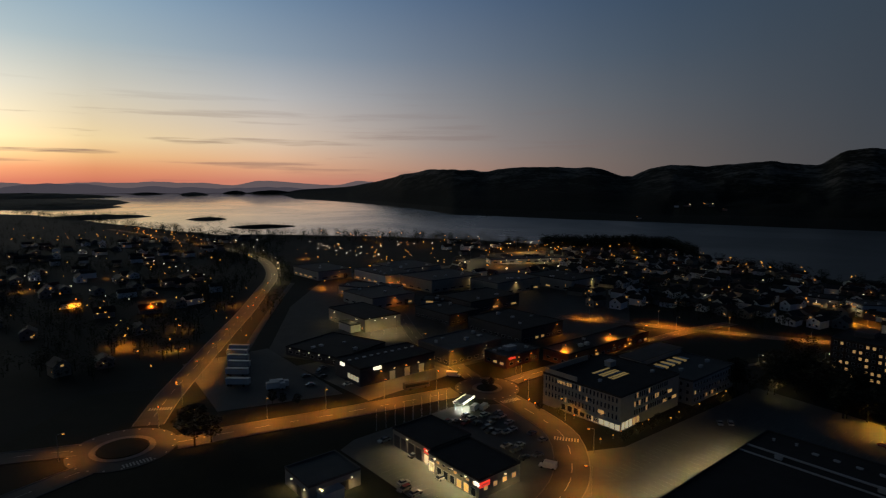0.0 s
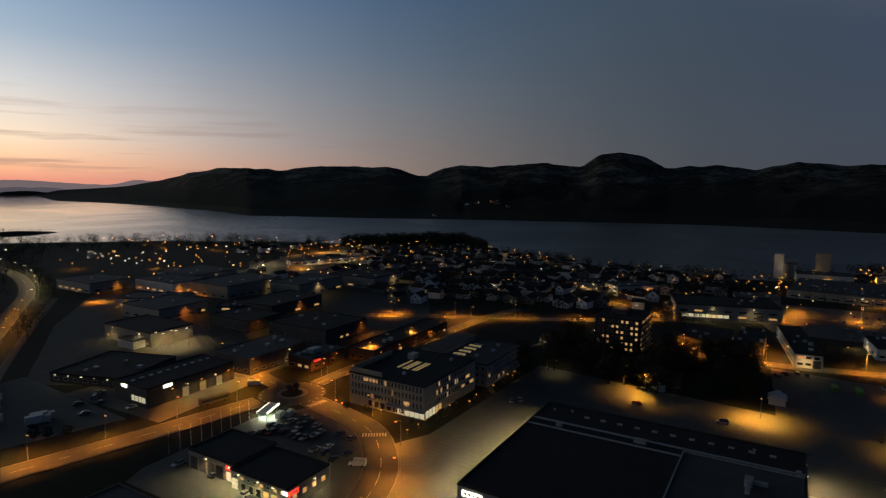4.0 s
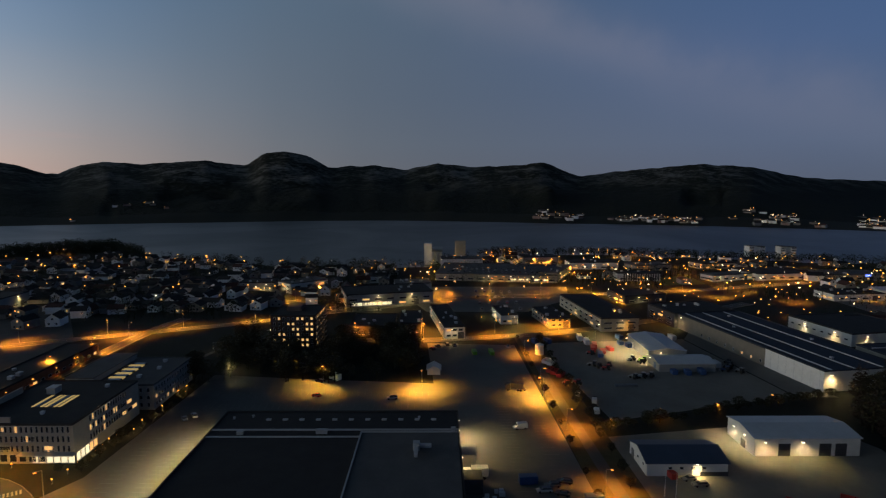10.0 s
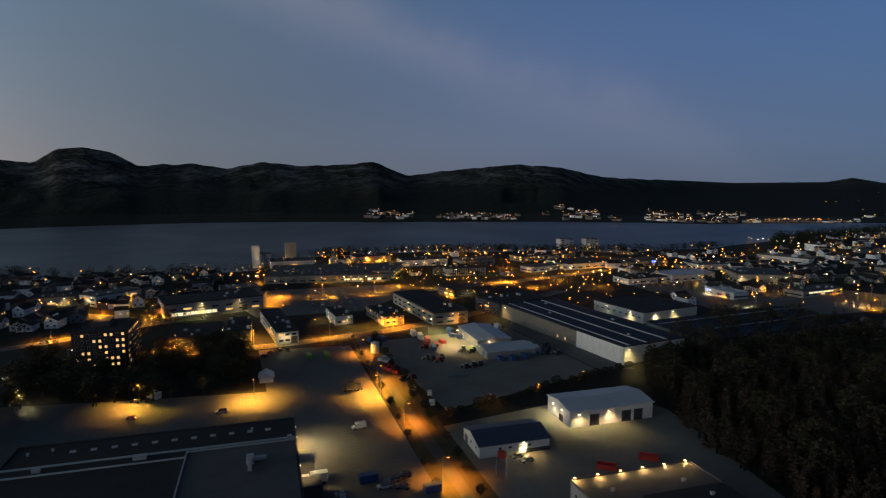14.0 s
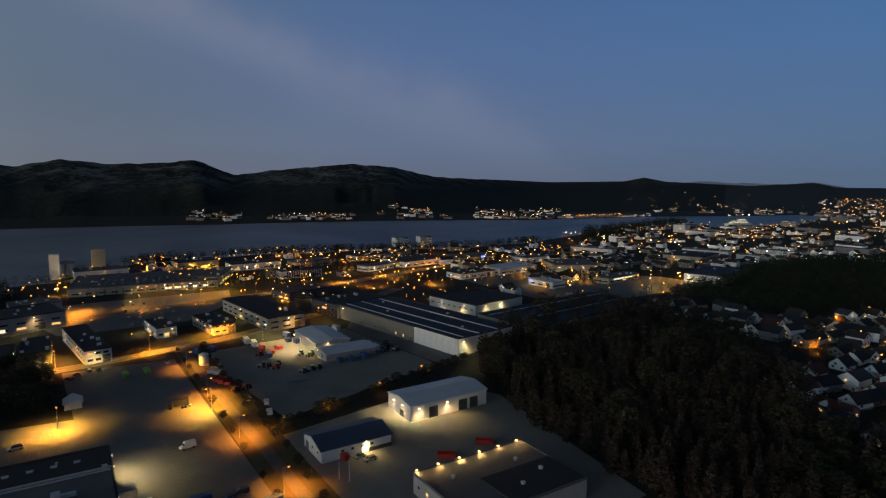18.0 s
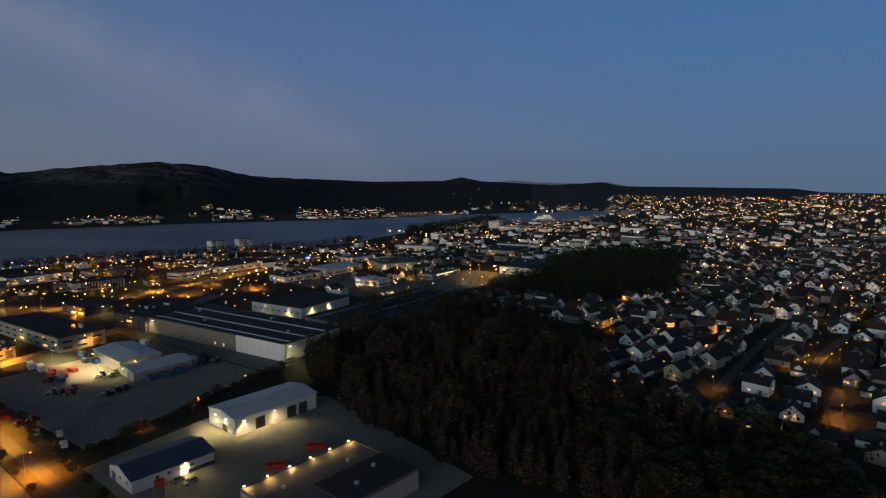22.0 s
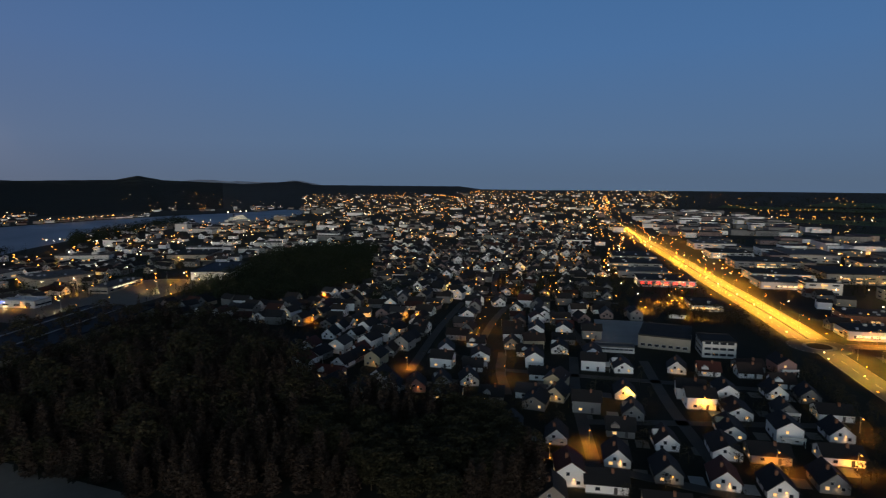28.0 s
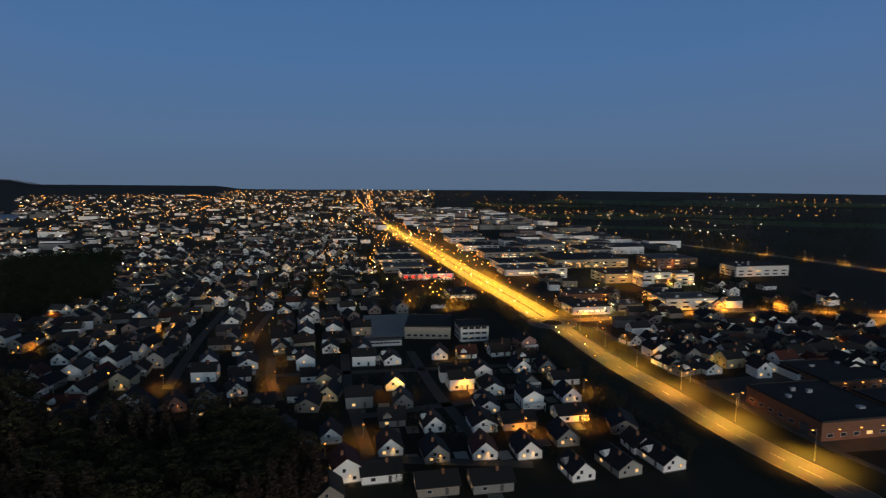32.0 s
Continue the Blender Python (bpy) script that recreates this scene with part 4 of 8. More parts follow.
for x, y in ((95, 764), (112, 742), (145, 714), (128, 690), (31, 658), (60, 690), (-7, 592), (20, 610), (122, 752)):
    street_lamp(x, y, 200, "white" if y % 4 else "sodium", 14.0, 24000.0)
street_lamp(-104, 208, -60, power=14000.0)
street_lamp(-124, 182, 30, power=12000.0)
street_lamp(36, 262, 200, power=14000.0)

# ---- things on buildings ----
def wall_lamp(ob, L, W, face, along, z, power, kind="white", tilt=-25, size=0.28):
    m = face_pose(L, W, face, along, z)
    bm = bmesh.new()
    box(bm, -size, -0.35, 0.0, size, 0.0, 0.16, 0, 0.04)
    fix = part("wall_lamp", bm, STEEL, ob, m=m)
    bm = bmesh.new()
    box(bm, -size, -0.40, -0.24, size, -0.06, -0.01, 0, 0.05)
    part("lens", bm, WHITE_LENS if kind == "white" else SODIUM_LENS, fix, "glowing lens")
    spot("bulb", fix, pose(0, -0.95, -0.3, tilt), power, WARM_WHITE if kind == "white" else SODIUM)


def sign(ob, L, W, face, along, z, w, h, mat, label):
    bm = bmesh.new()
    box(bm, -w / 2, -0.25, 0, w / 2, -0.03, h, 0, 0.03)
    p = part("sign", bm, mat, ob, label, face_pose(L, W, face, along, z))
    bm = bmesh.new()
    for k in range(4):
        box(bm, -w * 0.4 + k * w * 0.21, -0.28, h * 0.3, -w * 0.4 + k * w * 0.21 + w * 0.14, -0.25, h * 0.7)
    part("lettering", bm, DARK_WALL if mat is WHITE_SIGN else WHITE_PAINT, p)


def stripe(ob, x0, y0, x1, y1, z, h=0.25, name="roof_ridge_cap", mat=None):
    bm = bmesh.new()
    box(bm, x0, y0, z, x1, y1, z + h, 0, 0.04)
    part(name, bm, mat or TRIM, ob)


# ---- the office block ----
rng = random.Random(5)
ob, L, W = hall("office_building", 181, 222, 116, 152, 13, "pale four-storey office block with rows of narrow windows", STONE_WALL, BLACK_ROOF, category="office")
for k in range(4):
    if k:
        windows(ob, L, W, "w", 21, 1.9 + 3.15 * k, 0.85, 2.1, 0.04, rng)
        windows(ob, L, W, "s", 15, 1.9 + 3.15 * k, 0.95, 2.1, 0.12, rng, span=24)
windows(ob, L, W, "w", 6, 1.9, 2.4, 2.6, 0.0, rng, span=18, name="shopfront")
for i in range(6):
    part("shopfront", window_mesh(2.2, 3.0, SHOP_PANE), None, ob, m=face_pose(L, W, "w", 5.5 + i * 2.3, 1.8))
for i in range(5):
    part("shopfront", window_mesh(2.2, 3.0, SHOP_PANE if i < 3 else WARM_PANE), None, ob, m=face_pose(L, W, "s", -18.5 + i * 2.4, 1.8))
for i in range(5):
    part("balcony_opening", window_mesh(3.4, 1.5, WARM_PANE if i % 2 == 0 else GLASS), None, ob, m=face_pose(L, W, "s", 10 + (i % 3) * 3.6, 4.6 + (i // 3) * 3.1))
for along, z, p in ((-4, 5.2, GLASS), (10, 5.2, WARM_PANE), (4, 8.3, GLASS), (-9, 11.4, WARM_PANE), (-5.5, 11.4, WARM_PANE)):
    part("wide_window", window_mesh(3.6, 1.5, p), None, ob, m=face_pose(L, W, "w", along, z))
bm = bmesh.new()
box(bm, -9, -2.5, 3.55, 9, 0, 3.9, 0, 0.05)
part("entrance_canopy", bm, TRIM, ob, "pale canopy over the entrance", face_pose(L, W, "w", 10, 0))
# the roof garden with its lit glass strips
for i in range(7):
    part("skylight", one_box(-6, i * 1.5 - 5, 13.12, 5, i * 1.5 - 4.1, 13.32, 0.03), DIM_PANE if i not in (2, 5) else GLASS, ob, "lit skylight strip")
roof_unit(ob, 8, 6, 13.1, 4, 3, 2.2, "stair_head")
roof_unit(ob, -12, -3, 13.1, 1.2, 1.0, 0.8)
roof_unit(ob, 14, -10, 13.1, 1.6, 1.2, 0.9)
bm = bmesh.new()
box(bm, -20, 2, 13.0, -19.6, 17.6, 15.2)
box(bm, -19.6, 17.2, 13.0, 8, 17.6, 15.2)
part("roof_screen", bm, STONE_WALL, ob, "pale screen wall on the roof")
spot("lobby_light", ob, face_pose(L, W, "w", 11, 3.3) @ pose(0, -1.6, 0, -20), 160, WARM_WHITE)
spot("lobby_light", ob, face_pose(L, W, "s", -15, 3.3) @ pose(0, -1.6, 0, -20), 130, WARM_WHITE)

ob, L, W = hall("office_wing", 226, 262, 112, 148, 10, "lower office wing with a lit glazed atrium roof", GREY_WALL, GREY_ROOF, category="office")
for k in range(3):
    windows(ob, L, W, "s", 14, 2.0 + 3.0 * k, 1.3, 1.7, 0.26, rng)
    windows(ob, L, W, "w", 12, 2.0 + 3.0 * k, 1.2, 1.7, 0.1, rng)
for i in range(9):
    part("atrium_glazing", one_box(-14 + i * 2.6, -2.5, 10.1, -11.8 + i * 2.6, 3.5, 10.7, 0.05), DIM_PANE if i % 2 == 1 else GLASS, ob, "atrium glazing bay")
bm = bmesh.new()
box(bm, -17, 6, 10, 17, 17, 12.4)
part("upper_storey", bm, GREY_WALL, ob)
bm = bmesh.new()
box(bm, -17.4, 5.6, 12.4, 17.4, 17.4, 12.7, 0, 0.05)
part("upper_roof", bm, GREY_ROOF, ob)
for x, y in ((12, -9), (2, -11), (-9, -8)):
    roof_unit(ob, x, y, 10.1, 1.8, 1.4, 1.0)

# ---- the big store ----
ob, L, W = hall("store_building", 132, 201, -7, 74, 9, "huge black-roofed store with lamps under its eaves", GREY_WALL, BLACK_ROOF, category="store")
bm = bmesh.new()
box(bm, -L / 2 + 2, -W / 2 + 0.6, 9.1, 16, -9, 9.55, 0, 0.05)
part("grey_roof_field", bm, GREY_ROOF, ob, "raised grey roof field")
bm = bmesh.new()
box(bm, -L / 2 + 1.6, -9.0, 9.1, 16.4, -8.6, 9.9)
box(bm, 16, -W / 2 + 0.6, 9.1, 16.4, -9.0, 9.9)
part("field_edge", bm, TRIM, ob)
stripe(ob, 13.2, -8.6, 13.9, W / 2 - 0.4, 9.1, 0.35, "valley_gutter")
stripe(ob, 18.4, -W / 2 + 0.4, 19.1, W / 2 - 0.4, 9.1, 0.45, "valley_gutter")
for i in range(11):
    roof_unit(ob, 27, -32 + i * 5.6, 9.1, 0.9, 1.5, 0.35, "skylight_dome")
for x, y, w, d, h in ((16.5, 4, 1.4, 3.6, 1.2), (15.8, 30, 1.2, 2.0, 1.0), (18, -38.5, 1.2, 1.2, 1.2), (29.5, 30, 0.6, 0.6, 0.7), (28, 36, 0.6, 0.6, 0.7), (28.5, -27, 0.6, 0.6, 0.6)):
    roof_unit(ob, x, y, 9.1, w, d, h)
bm = bmesh.new()
box(bm, -1.2, -1.0, 0, 1.2, 1.0, 2.4, 0, 0.08)
box(bm, -6.5, -0.55, 0.6, -1.2, 0.55, 1.6, 0, 0.08)
box(bm, -0.6, -4.5, 0.8, 0.6, -1.0, 1.8, 0, 0.08)
part("ventilation_plant", bm, TRIM, ob, "grey ventilation plant with ducts", pose(4, -27, 9.5))
for i in range(7):
    wall_lamp(ob, L, W, "n", -30 + i * 10, 7.0, STORE_LAMP, tilt=-22)
for along, power in ((3, 2200), (23, 6000), (31, 9000)):
    wall_lamp(ob, L, W, "s", along, 7.5, power, tilt=-26)
sign(ob, L, W, "n", -31, 6.2, 6.0, 1.6, WHITE_SIGN, "bright white store sign with illegible bars")
sign(ob, L, W, "w", -36, 6.2, 6.0, 1.6, WHITE_SIGN, "bright white store sign with illegible bars")
bm = bmesh.new()
box(bm, -3, -5, 0, 3, 0, 4.2, 0, 0.05)
box(bm, -3.2, -5.2, 4.2, 3.2, 0, 4.5)
part("loading_dock", bm, GREY_WALL, ob, "pale loading dock", face_pose(L, W, "s", 14, 0))
bm = bmesh.new()
box(bm, -3, -6, 0, 3, 0, 4.6, 0, 0.05)
part("loading_dock", bm, DARK_WALL, ob, "dark loading dock", face_pose(L, W, "s", -2, 0))
opening(ob, L, W, "s", 20, 4, 4)
opening(ob, L, W, "n", -20, 4, 3.2)

# ---- the two showrooms and the workshop by the car park ----
ob, L, W = hall("showroom", 112, 129, 139, 160, 6, "black-roofed car showroom with tall gates and a lit front", TAN_WALL, BLACK_ROOF, category="showroom")
for i in range(4):
    opening(ob, L, W, "w", -8 + i * 4.0, 3.2, 4.2, label="tall dark workshop gate")
wall_lamp(ob, L, W, "w", -2, 5.0, 4200)
wall_lamp(ob, L, W, "w", 8.5, 5.0, 4200)
sign(ob, L, W, "w", 8.6, 3.9, 3.2, 1.2, RED_SIGN, "red lit sign panel with illegible bars")
part("shopfront", window_mesh(3.2, 3.0, SHOP_PANE), None, ob, m=face_pose(L, W, "w", 8.6, 1.8))
ob, L, W = hall("showroom", 110, 127, 115, 138, 6, "lower black-roofed showroom with a red lit corner sign", TAN_WALL, BLACK_ROOF, category="showroom")
windows(ob, L, W, "w", 7, 1.7, 2.2, 2.6, 0.3, rng, name="shopfront")
windows(ob, L, W, "w", 8, 4.4, 1.4, 0.9, 0.3, rng)
part("shopfront", window_mesh(2.8, 3.4, SHOP_PANE), None, ob, m=face_pose(L, W, "w", -9.8, 1.9))
for a in (-8, 0, 6):
    wall_lamp(ob, L, W, "w", a, 5.2, 4200)
wall_lamp(ob, L, W, "s", 2, 4.8, 1600)
wall_lamp(ob, L, W, "e", -4, 4.8, 2000)
sign(ob, L, W, "s", -6.4, 3.6, 4.0, 1.4, RED_SIGN, "red and white lit sign with illegible bars")
sign(ob, L, W, "w", 10.6, 4.2, 2.0, 0.9, WHITE_SIGN, "white lit sign panel")
windows(ob, L, W, "s", 4, 3.0, 1.8, 1.6, 0.4, rng)
ob, L, W = hall("workshop", 72, 89, 144, 159, 5, "small dark-roofed workshop with wall lamps", GREY_WALL, GREY_ROOF, category="workshop")
for f, a in (("w", -3), ("w", 5.2), ("s", -5), ("s", 5.5)):
    wall_lamp(ob, L, W, f, a, 3.6, 1600)
for f, a in (("s", -1), ("s", 3), ("w", 1.5)):
    opening(ob, L, W, f, a, 2.6, 3.0)
bm = bmesh.new()
box(bm, -3.4, -3.6, 0, 3.4, 0, 3.0)
box(bm, -3.6, -3.8, 3.0, 3.6, 0, 3.3)
part("porch", bm, WHITE_WALL, ob, "white porch", face_pose(L, W, "s", -2.5, 0))
# the fuel canopy at the corner of the car park
canopy = thing("canopy", at(153, 169, 0, 20), "small brightly lit canopy over the car wash bays", "canopy")
part("canopy_roof", one_box(-5, -2, 3.4, 5, 2, 3.9, 0.05), WHITE_PAINT, canopy)
for x in (-4.5, 4.5):
    for y in (-1.6, 1.6):
        part("post", one_box(x - 0.1, y - 0.1, 0, x + 0.1, y + 0.1, 3.4), STEEL, canopy)
for x in (-3.6, 0, 3.6):
    part("light_panel", one_box(x - 1.0, -1.2, 3.3, x + 1.0, 1.2, 3.39), WHITE_LENS, canopy, "bright light panel")
for y in (-2.05, 2.05):
    part("fascia", one_box(-5, y - 0.05, 3.3, 5, y + 0.05, 4.0, 0.02), WHITE_SIGN, canopy, "bright white fascia")
spot("bulb", canopy, pose(0, 0, 3.2), 16000, (0.92, 1.0, 0.80), 165)

# ---- the lit store across the road ----
ob, L, W = hall("sign_store", 134, 176, 216, 238, 8, "dark builders' store with lit signs and yellow windows", DARK_WALL, BLACK_ROOF, category="store")
sign(ob, L, W, "w", -4, 6.4, 3.4, 1.2, WHITE_SIGN, "bright white lit sign")
sign(ob, L, W, "s", -12, 6.4, 3.8, 1.2, WHITE_SIGN, "bright white lit sign")
sign(ob, L, W, "e", -9, 6.0, 2.4, 1.0, WHITE_SIGN, "bright white lit sign")
for i in range(4):
    part("shopfront", window_mesh(2.2, 2.4, SHOP_PANE), None, ob, m=face_pose(L, W, "w", 1.5 + i * 2.4, 3.0))
for i in range(7):
    opening(ob, L, W, "s", -8 + i * 4.2, 3.0, 4.0, TRIM if i % 2 else DOOR_DARK)
for i in range(5):
    wall_lamp(ob, L, W, "s", -10 + i * 7, 5.2, 3200, "white" if i % 2 else "sodium")
for i in range(10):
    roof_unit(ob, -18 + i * 4, 3, 8.1, 1.4, 0.8, 0.4, "skylight_dome")
# ---- the floodlit tan hall and the buildings behind ----
ob, L, W = hall("floodlit_hall", 187, 213, 295, 339, 8, "tan hall washed by floodlights on its wall", TAN_WALL, BLACK_ROOF, category="hall")
for f, a in (("w", -14), ("w", 12), ("s", -6), ("s", 2), ("s", 9)):
    wall_lamp(ob, L, W, f, a, 6.6, 2500, size=0.5)
windows(ob, L, W, "w", 8, 2.0, 1.6, 1.4, 0.2, rng)
opening(ob, L, W, "w", 6, 4, 4)
for u, v in ((186, 287), (193, 284), (200, 281)):
    street_lamp(*uv(u, v), TURN + 90, "white", 10.0, 9000.0)
hall("annex", 180, 187, 300, 314, 4.5, "low cream annex beside the hall", WHITE_WALL, GREY_ROOF)


def industrial(u0, u1, v0, v1, h, label, wall, top, seed, lit_share=0.12, rows=1, lamps=1, faces="sw", turn=0.0):
    """A plain industrial building with window bands, gates, a few wall lamps and roof vents."""
    r = random.Random(seed)
    ob, L, W = hall("industrial_building", u0, u1, v0, v1, h, label, wall, top, category="building", turn=turn)
    for f in faces:
        far = math.hypot((u0 + u1) / 2, (v0 + v1) / 2) > 400
        n = max(3, int((L if f in "sn" else W) / (9 if far else 5)))
        for k in range(rows):
            windows(ob, L, W, f, n, min(2.0 + 3.2 * k, h - 1.0), 5.0 if far else 2.6, 1.4, lit_share, r)
    for i in range(lamps):
        f = faces[i % len(faces)]
        wall_lamp(ob, L, W, f, r.uniform(-0.35, 0.35) * (L if f in "sn" else W), h - 1.2, 3800, r.choice(("white", "sodium", "sodium")))
    opening(ob, L, W, faces[0], 0.3 * (L if faces[0] in "sn" else W), 3.6, min(4, h - 1))
    for i in range(r.randrange(2, 6)):
        roof_unit(ob, r.uniform(-0.4, 0.4) * L, r.uniform(-0.4, 0.4) * W, h + 0.1, r.uniform(0.8, 2.4), r.uniform(0.8, 2), r.uniform(0.6, 1.4))
    return ob, L, W


industrial(183, 219, 213, 238, 8, "dark flat-roofed workshop beside the street", DARK_WALL, GREY_ROOF, 1)
industrial(240, 276, 218, 262, 8, "large dark industrial building with a lit yard", DARK_WALL, BLACK_ROOF, 2)
ob, L, W = industrial(202, 226, 193, 208, 6, "low red-brown shop with a red lit sign by the roundabout", BRICK_WALL, GREY_ROOF, 3)
sign(ob, L, W, "s", -8, 4.2, 4.4, 0.9, RED_SIGN, "red lit shop sign")
roof_unit(ob, -2, 0, 6.1, 6, 4, 2.0, "stair_head")
ob, L, W = industrial(228, 300, 176, 192, 6, "long low brick building along the street", BRICK_WALL, BLACK_ROOF, 4)
for i in range(4):
    wall_lamp(ob, L, W, "s", -30 + i * 16, 4.4, 900, "sodium")
industrial(297, 352, 368, 412, 10, "large grey-roofed hall far behind the street", TAN_WALL, GREY_ROOF, 5)
industrial(330, 381, 326, 358, 10, "grey warehouse with a pale gable", TAN_WALL, GREY_ROOF, 6)
industrial(287, 321, 420, 470, 9, "low factory with lit window bands", WHITE_WALL, GREY_ROOF, 7, 0.5)
industrial(236, 262, 275, 310, 7, "dark workshop behind the floodlit hall", DARK_WALL, BLACK_ROOF, 8)
industrial(270, 318, 292, 326, 8, "broad dark factory roof with lamps", DARK_WALL, BLACK_ROOF, 9, 0.3)
industrial(225, 262, 345, 385, 8, "flat-roofed plant building with lit yard", GREY_WALL, GREY_ROOF, 10, 0.3)
industrial(390, 430, 300, 350, 9, "large flat industrial roof near the shore", GREY_WALL, BLACK_ROOF, 11, 0.3)
industrial(255, 290, 480, 530, 8, "industrial hall by the harbour lights", GREY_WALL, GREY_ROOF, 12, 0.4)
industrial(320, 366, 440, 490, 9, "long grey harbour shed", GREY_WALL, GREY_ROOF, 13, 0.4)



def facing(cu, cv, L, W, h, turn, label, wall, top, seed, share=0.12, rows=1, lamps=1, faces="sw"):
    """An industrial building given by its middle, with its front (face s) towards the town's middle."""
    return industrial(cu - L / 2, cu + L / 2, cv - W / 2, cv + W / 2, h, label, wall, top, seed, share, rows, lamps, faces, turn)


ob, L, W = facing(153, 270, 38, 35, 4.2, -73, "low dark-roofed depot with small white lamps along its eaves", DARK_WALL, BLACK_ROOF, 14, 0.0, lamps=0)
for k in range(5):
    wall_lamp(ob, L, W, "s", -16 + k * 7, 3.8, 160, size=0.22)
facing(274, 322, 35, 18, 5.7, -49, "two-storey office with warm window bands", GREY_WALL, BLACK_ROOF, 15, 0.65, 2, 1)
facing(259, 399, 46, 24, 6.3, -63, "low factory with lit white gable and windows", WHITE_WALL, GREY_ROOF, 16, 0.4, 1, 2)
ob, L, W = facing(496, 446, 88, 16, 5.1, -27, "long white lit warehouse by the floodlit quay", WHITE_WALL, GREY_ROOF, 17, 0.5, 1, 1)
for k in range(7):
    wall_lamp(ob, L, W, "s", -39 + k * 13, 4.4, 2600, "white" if k % 3 else "sodium", size=0.5)

# ---- the halls in the gravel yard ----
ob, L, W = hall("steel_hall", 185, 203, -139, -104, 6.2, "pale steel hall with a low gable roof and dark open gates", WHITE_WALL, METAL_ROOF, 1.5, "v", category="hall")
for a, w in ((-9.5, 4.0), (4.0, 4.0), (9.2, 3.8)):
    opening(ob, L, W, "w", a + 2.0, w, 4.4, label="dark open gate")
opening(ob, L, W, "n", 2.0, 3.0, 2.8, label="dark open gate")
for f, a in (("n", -4), ("n", 3), ("w", -14), ("w", -1.5)):
    wall_lamp(ob, L, W, f, a, 4.9, 3200, tilt=-24, size=0.4)
ob, L, W = hall("small_hall", 172, 188, -89, -64, 4.2, "white boarded hall with a dark blue gable roof", WHITE_WALL, BLUE_ROOF, 2.1, "v", category="hall")
part("dark_plinth", one_box(-8.15, -12.65, 0, 8.15, -4, 1.4, 0.02), DARK_WALL, ob, "dark boarded plinth")
part("gate", window_mesh(3.0, 3.4, SHOP_PANE), None, ob, "lit roller gate", m=face_pose(L, W, "w", 3.0, 1.75))
wall_lamp(ob, L, W, "w", 3.0, 4.0, 1800)
windows(ob, L, W, "w", 4, 2.6, 1.2, 0.9, 0.0, rng, span=14)
windows(ob, L, W, "n", 3, 2.6, 1.2, 0.9, 0.0, rng)
opening(ob, L, W, "n", -5, 2.6, 2.8)
ob, L, W = hall("workshop_hall", 112, 141, -120, -80, 6, "broad hall with a row of lamps along its roof edge", GREY_WALL, GREY_ROOF, category="hall")
for i in range(6):
    bm = bmesh.new()
    box(bm, -0.28, -0.28, 0, 0.28, 0.28, 0.3, 0, 0.06)
    fix = part("edge_lamp", bm, WARM_LENS, ob, "glowing lamp on the roof edge", pose(L / 2 - 0.2, W / 2 - 1.0 - i * 7.4, 6.55))
    spot("bulb", fix, pose(-0.6, 0, 0.5, 0, 32), 900, (1.0, 0.58, 0.20), 150)
part("dark_roof_field", one_box(-L / 2 + 0.5, -W / 2 + 0.5, 6.1, 1.0, 6, 6.6, 0.05), BLACK_ROOF, ob, "raised black roof field")
windows(ob, L, W, "n", 6, 3, 1.4, 1.2, 0.1, rng)
windows(ob, L, W, "e", 8, 3, 1.4, 1.2, 0.1, rng)
opening(ob, L, W, "e", 8, 4.0, 4.2)
for x, y in ((-4, -12), (-8, -2), (6, 12), (5, -10)):
    roof_unit(ob, x, y, 6.1 if x > 0 else 6.6, 0.9, 0.9, 0.7)
# ---- the long warehouses ----
ob, L, W = hall("long_warehouse", 247, 360, -197.5, -156.5, 9, "very long concrete warehouse with a dark panelled roof", RAW_CONCRETE, SOLAR, category="warehouse", turn=9)
part("white_end_panel", one_box(-L / 2 - 0.12, W / 2 - 0.5, 0.0, -L / 2 + 36, W / 2 + 0.12, 8.9, 0.02), WHITE_PAINT, ob, "bright white clad end wall")
part("white_end_panel", one_box(-L / 2 - 0.12, -W / 2, 0.0, -L / 2, W / 2 - 0.5, 8.9, 0.02), WHITE_PAINT, ob, "bright white clad end wall")
for k in range(7):
    part("panel_joint", one_box(-L / 2 + 2 + k * 5, W / 2 + 0.12, 0.1, -L / 2 + 2.12 + k * 5, W / 2 + 0.15, 8.8), TRIM, ob)
opening(ob, L, W, "n", 46, 3.0, 6.5, label="tall dark door slot", name="door")
for y in (-9.5, 4.5, 16):
    stripe(ob, -L / 2 + 1, y - 0.35, L / 2 - 1, y + 0.35, 9.1, 0.4)
wall_lamp(ob, L, W, "n", -53, 7.4, 5000, size=0.6)
wall_lamp(ob, L, W, "w", -17, 7.4, 5000, size=0.6)
windows(ob, L, W, "n", 10, 2.0, 1.2, 1.6, 0.2, rng, span=70)
for x, y in ((-40, 2), (-10, -14), (20, 9), (44, -5)):
    roof_unit(ob, x, y, 9.1, 1.2, 1.2, 0.7)
ob, L, W = hall("warehouse_extension", 248, 294, -322, -212, 8.6, "broad dark-roofed warehouse reaching behind the wood", TAN_WALL, SOLAR, category="warehouse", turn=6)
stripe(ob, 14, -W / 2 + 1, 14.7, W / 2 - 1, 9.1, 0.4)
stripe(ob, -6, -W / 2 + 1, -5.3, W / 2 - 22, 9.1, 0.4)
ob, L, W = hall("white_shed", 318, 364, -270, -222, 7, "long white shed with a dark roof and yard lamps", WHITE_WALL, BLACK_ROOF, category="warehouse", turn=10)
for f, a in (("n", 12), ("w", -14), ("w", 2), ("n", -10)):
    wall_lamp(ob, L, W, f, a, 5.4, 4000, size=0.45)
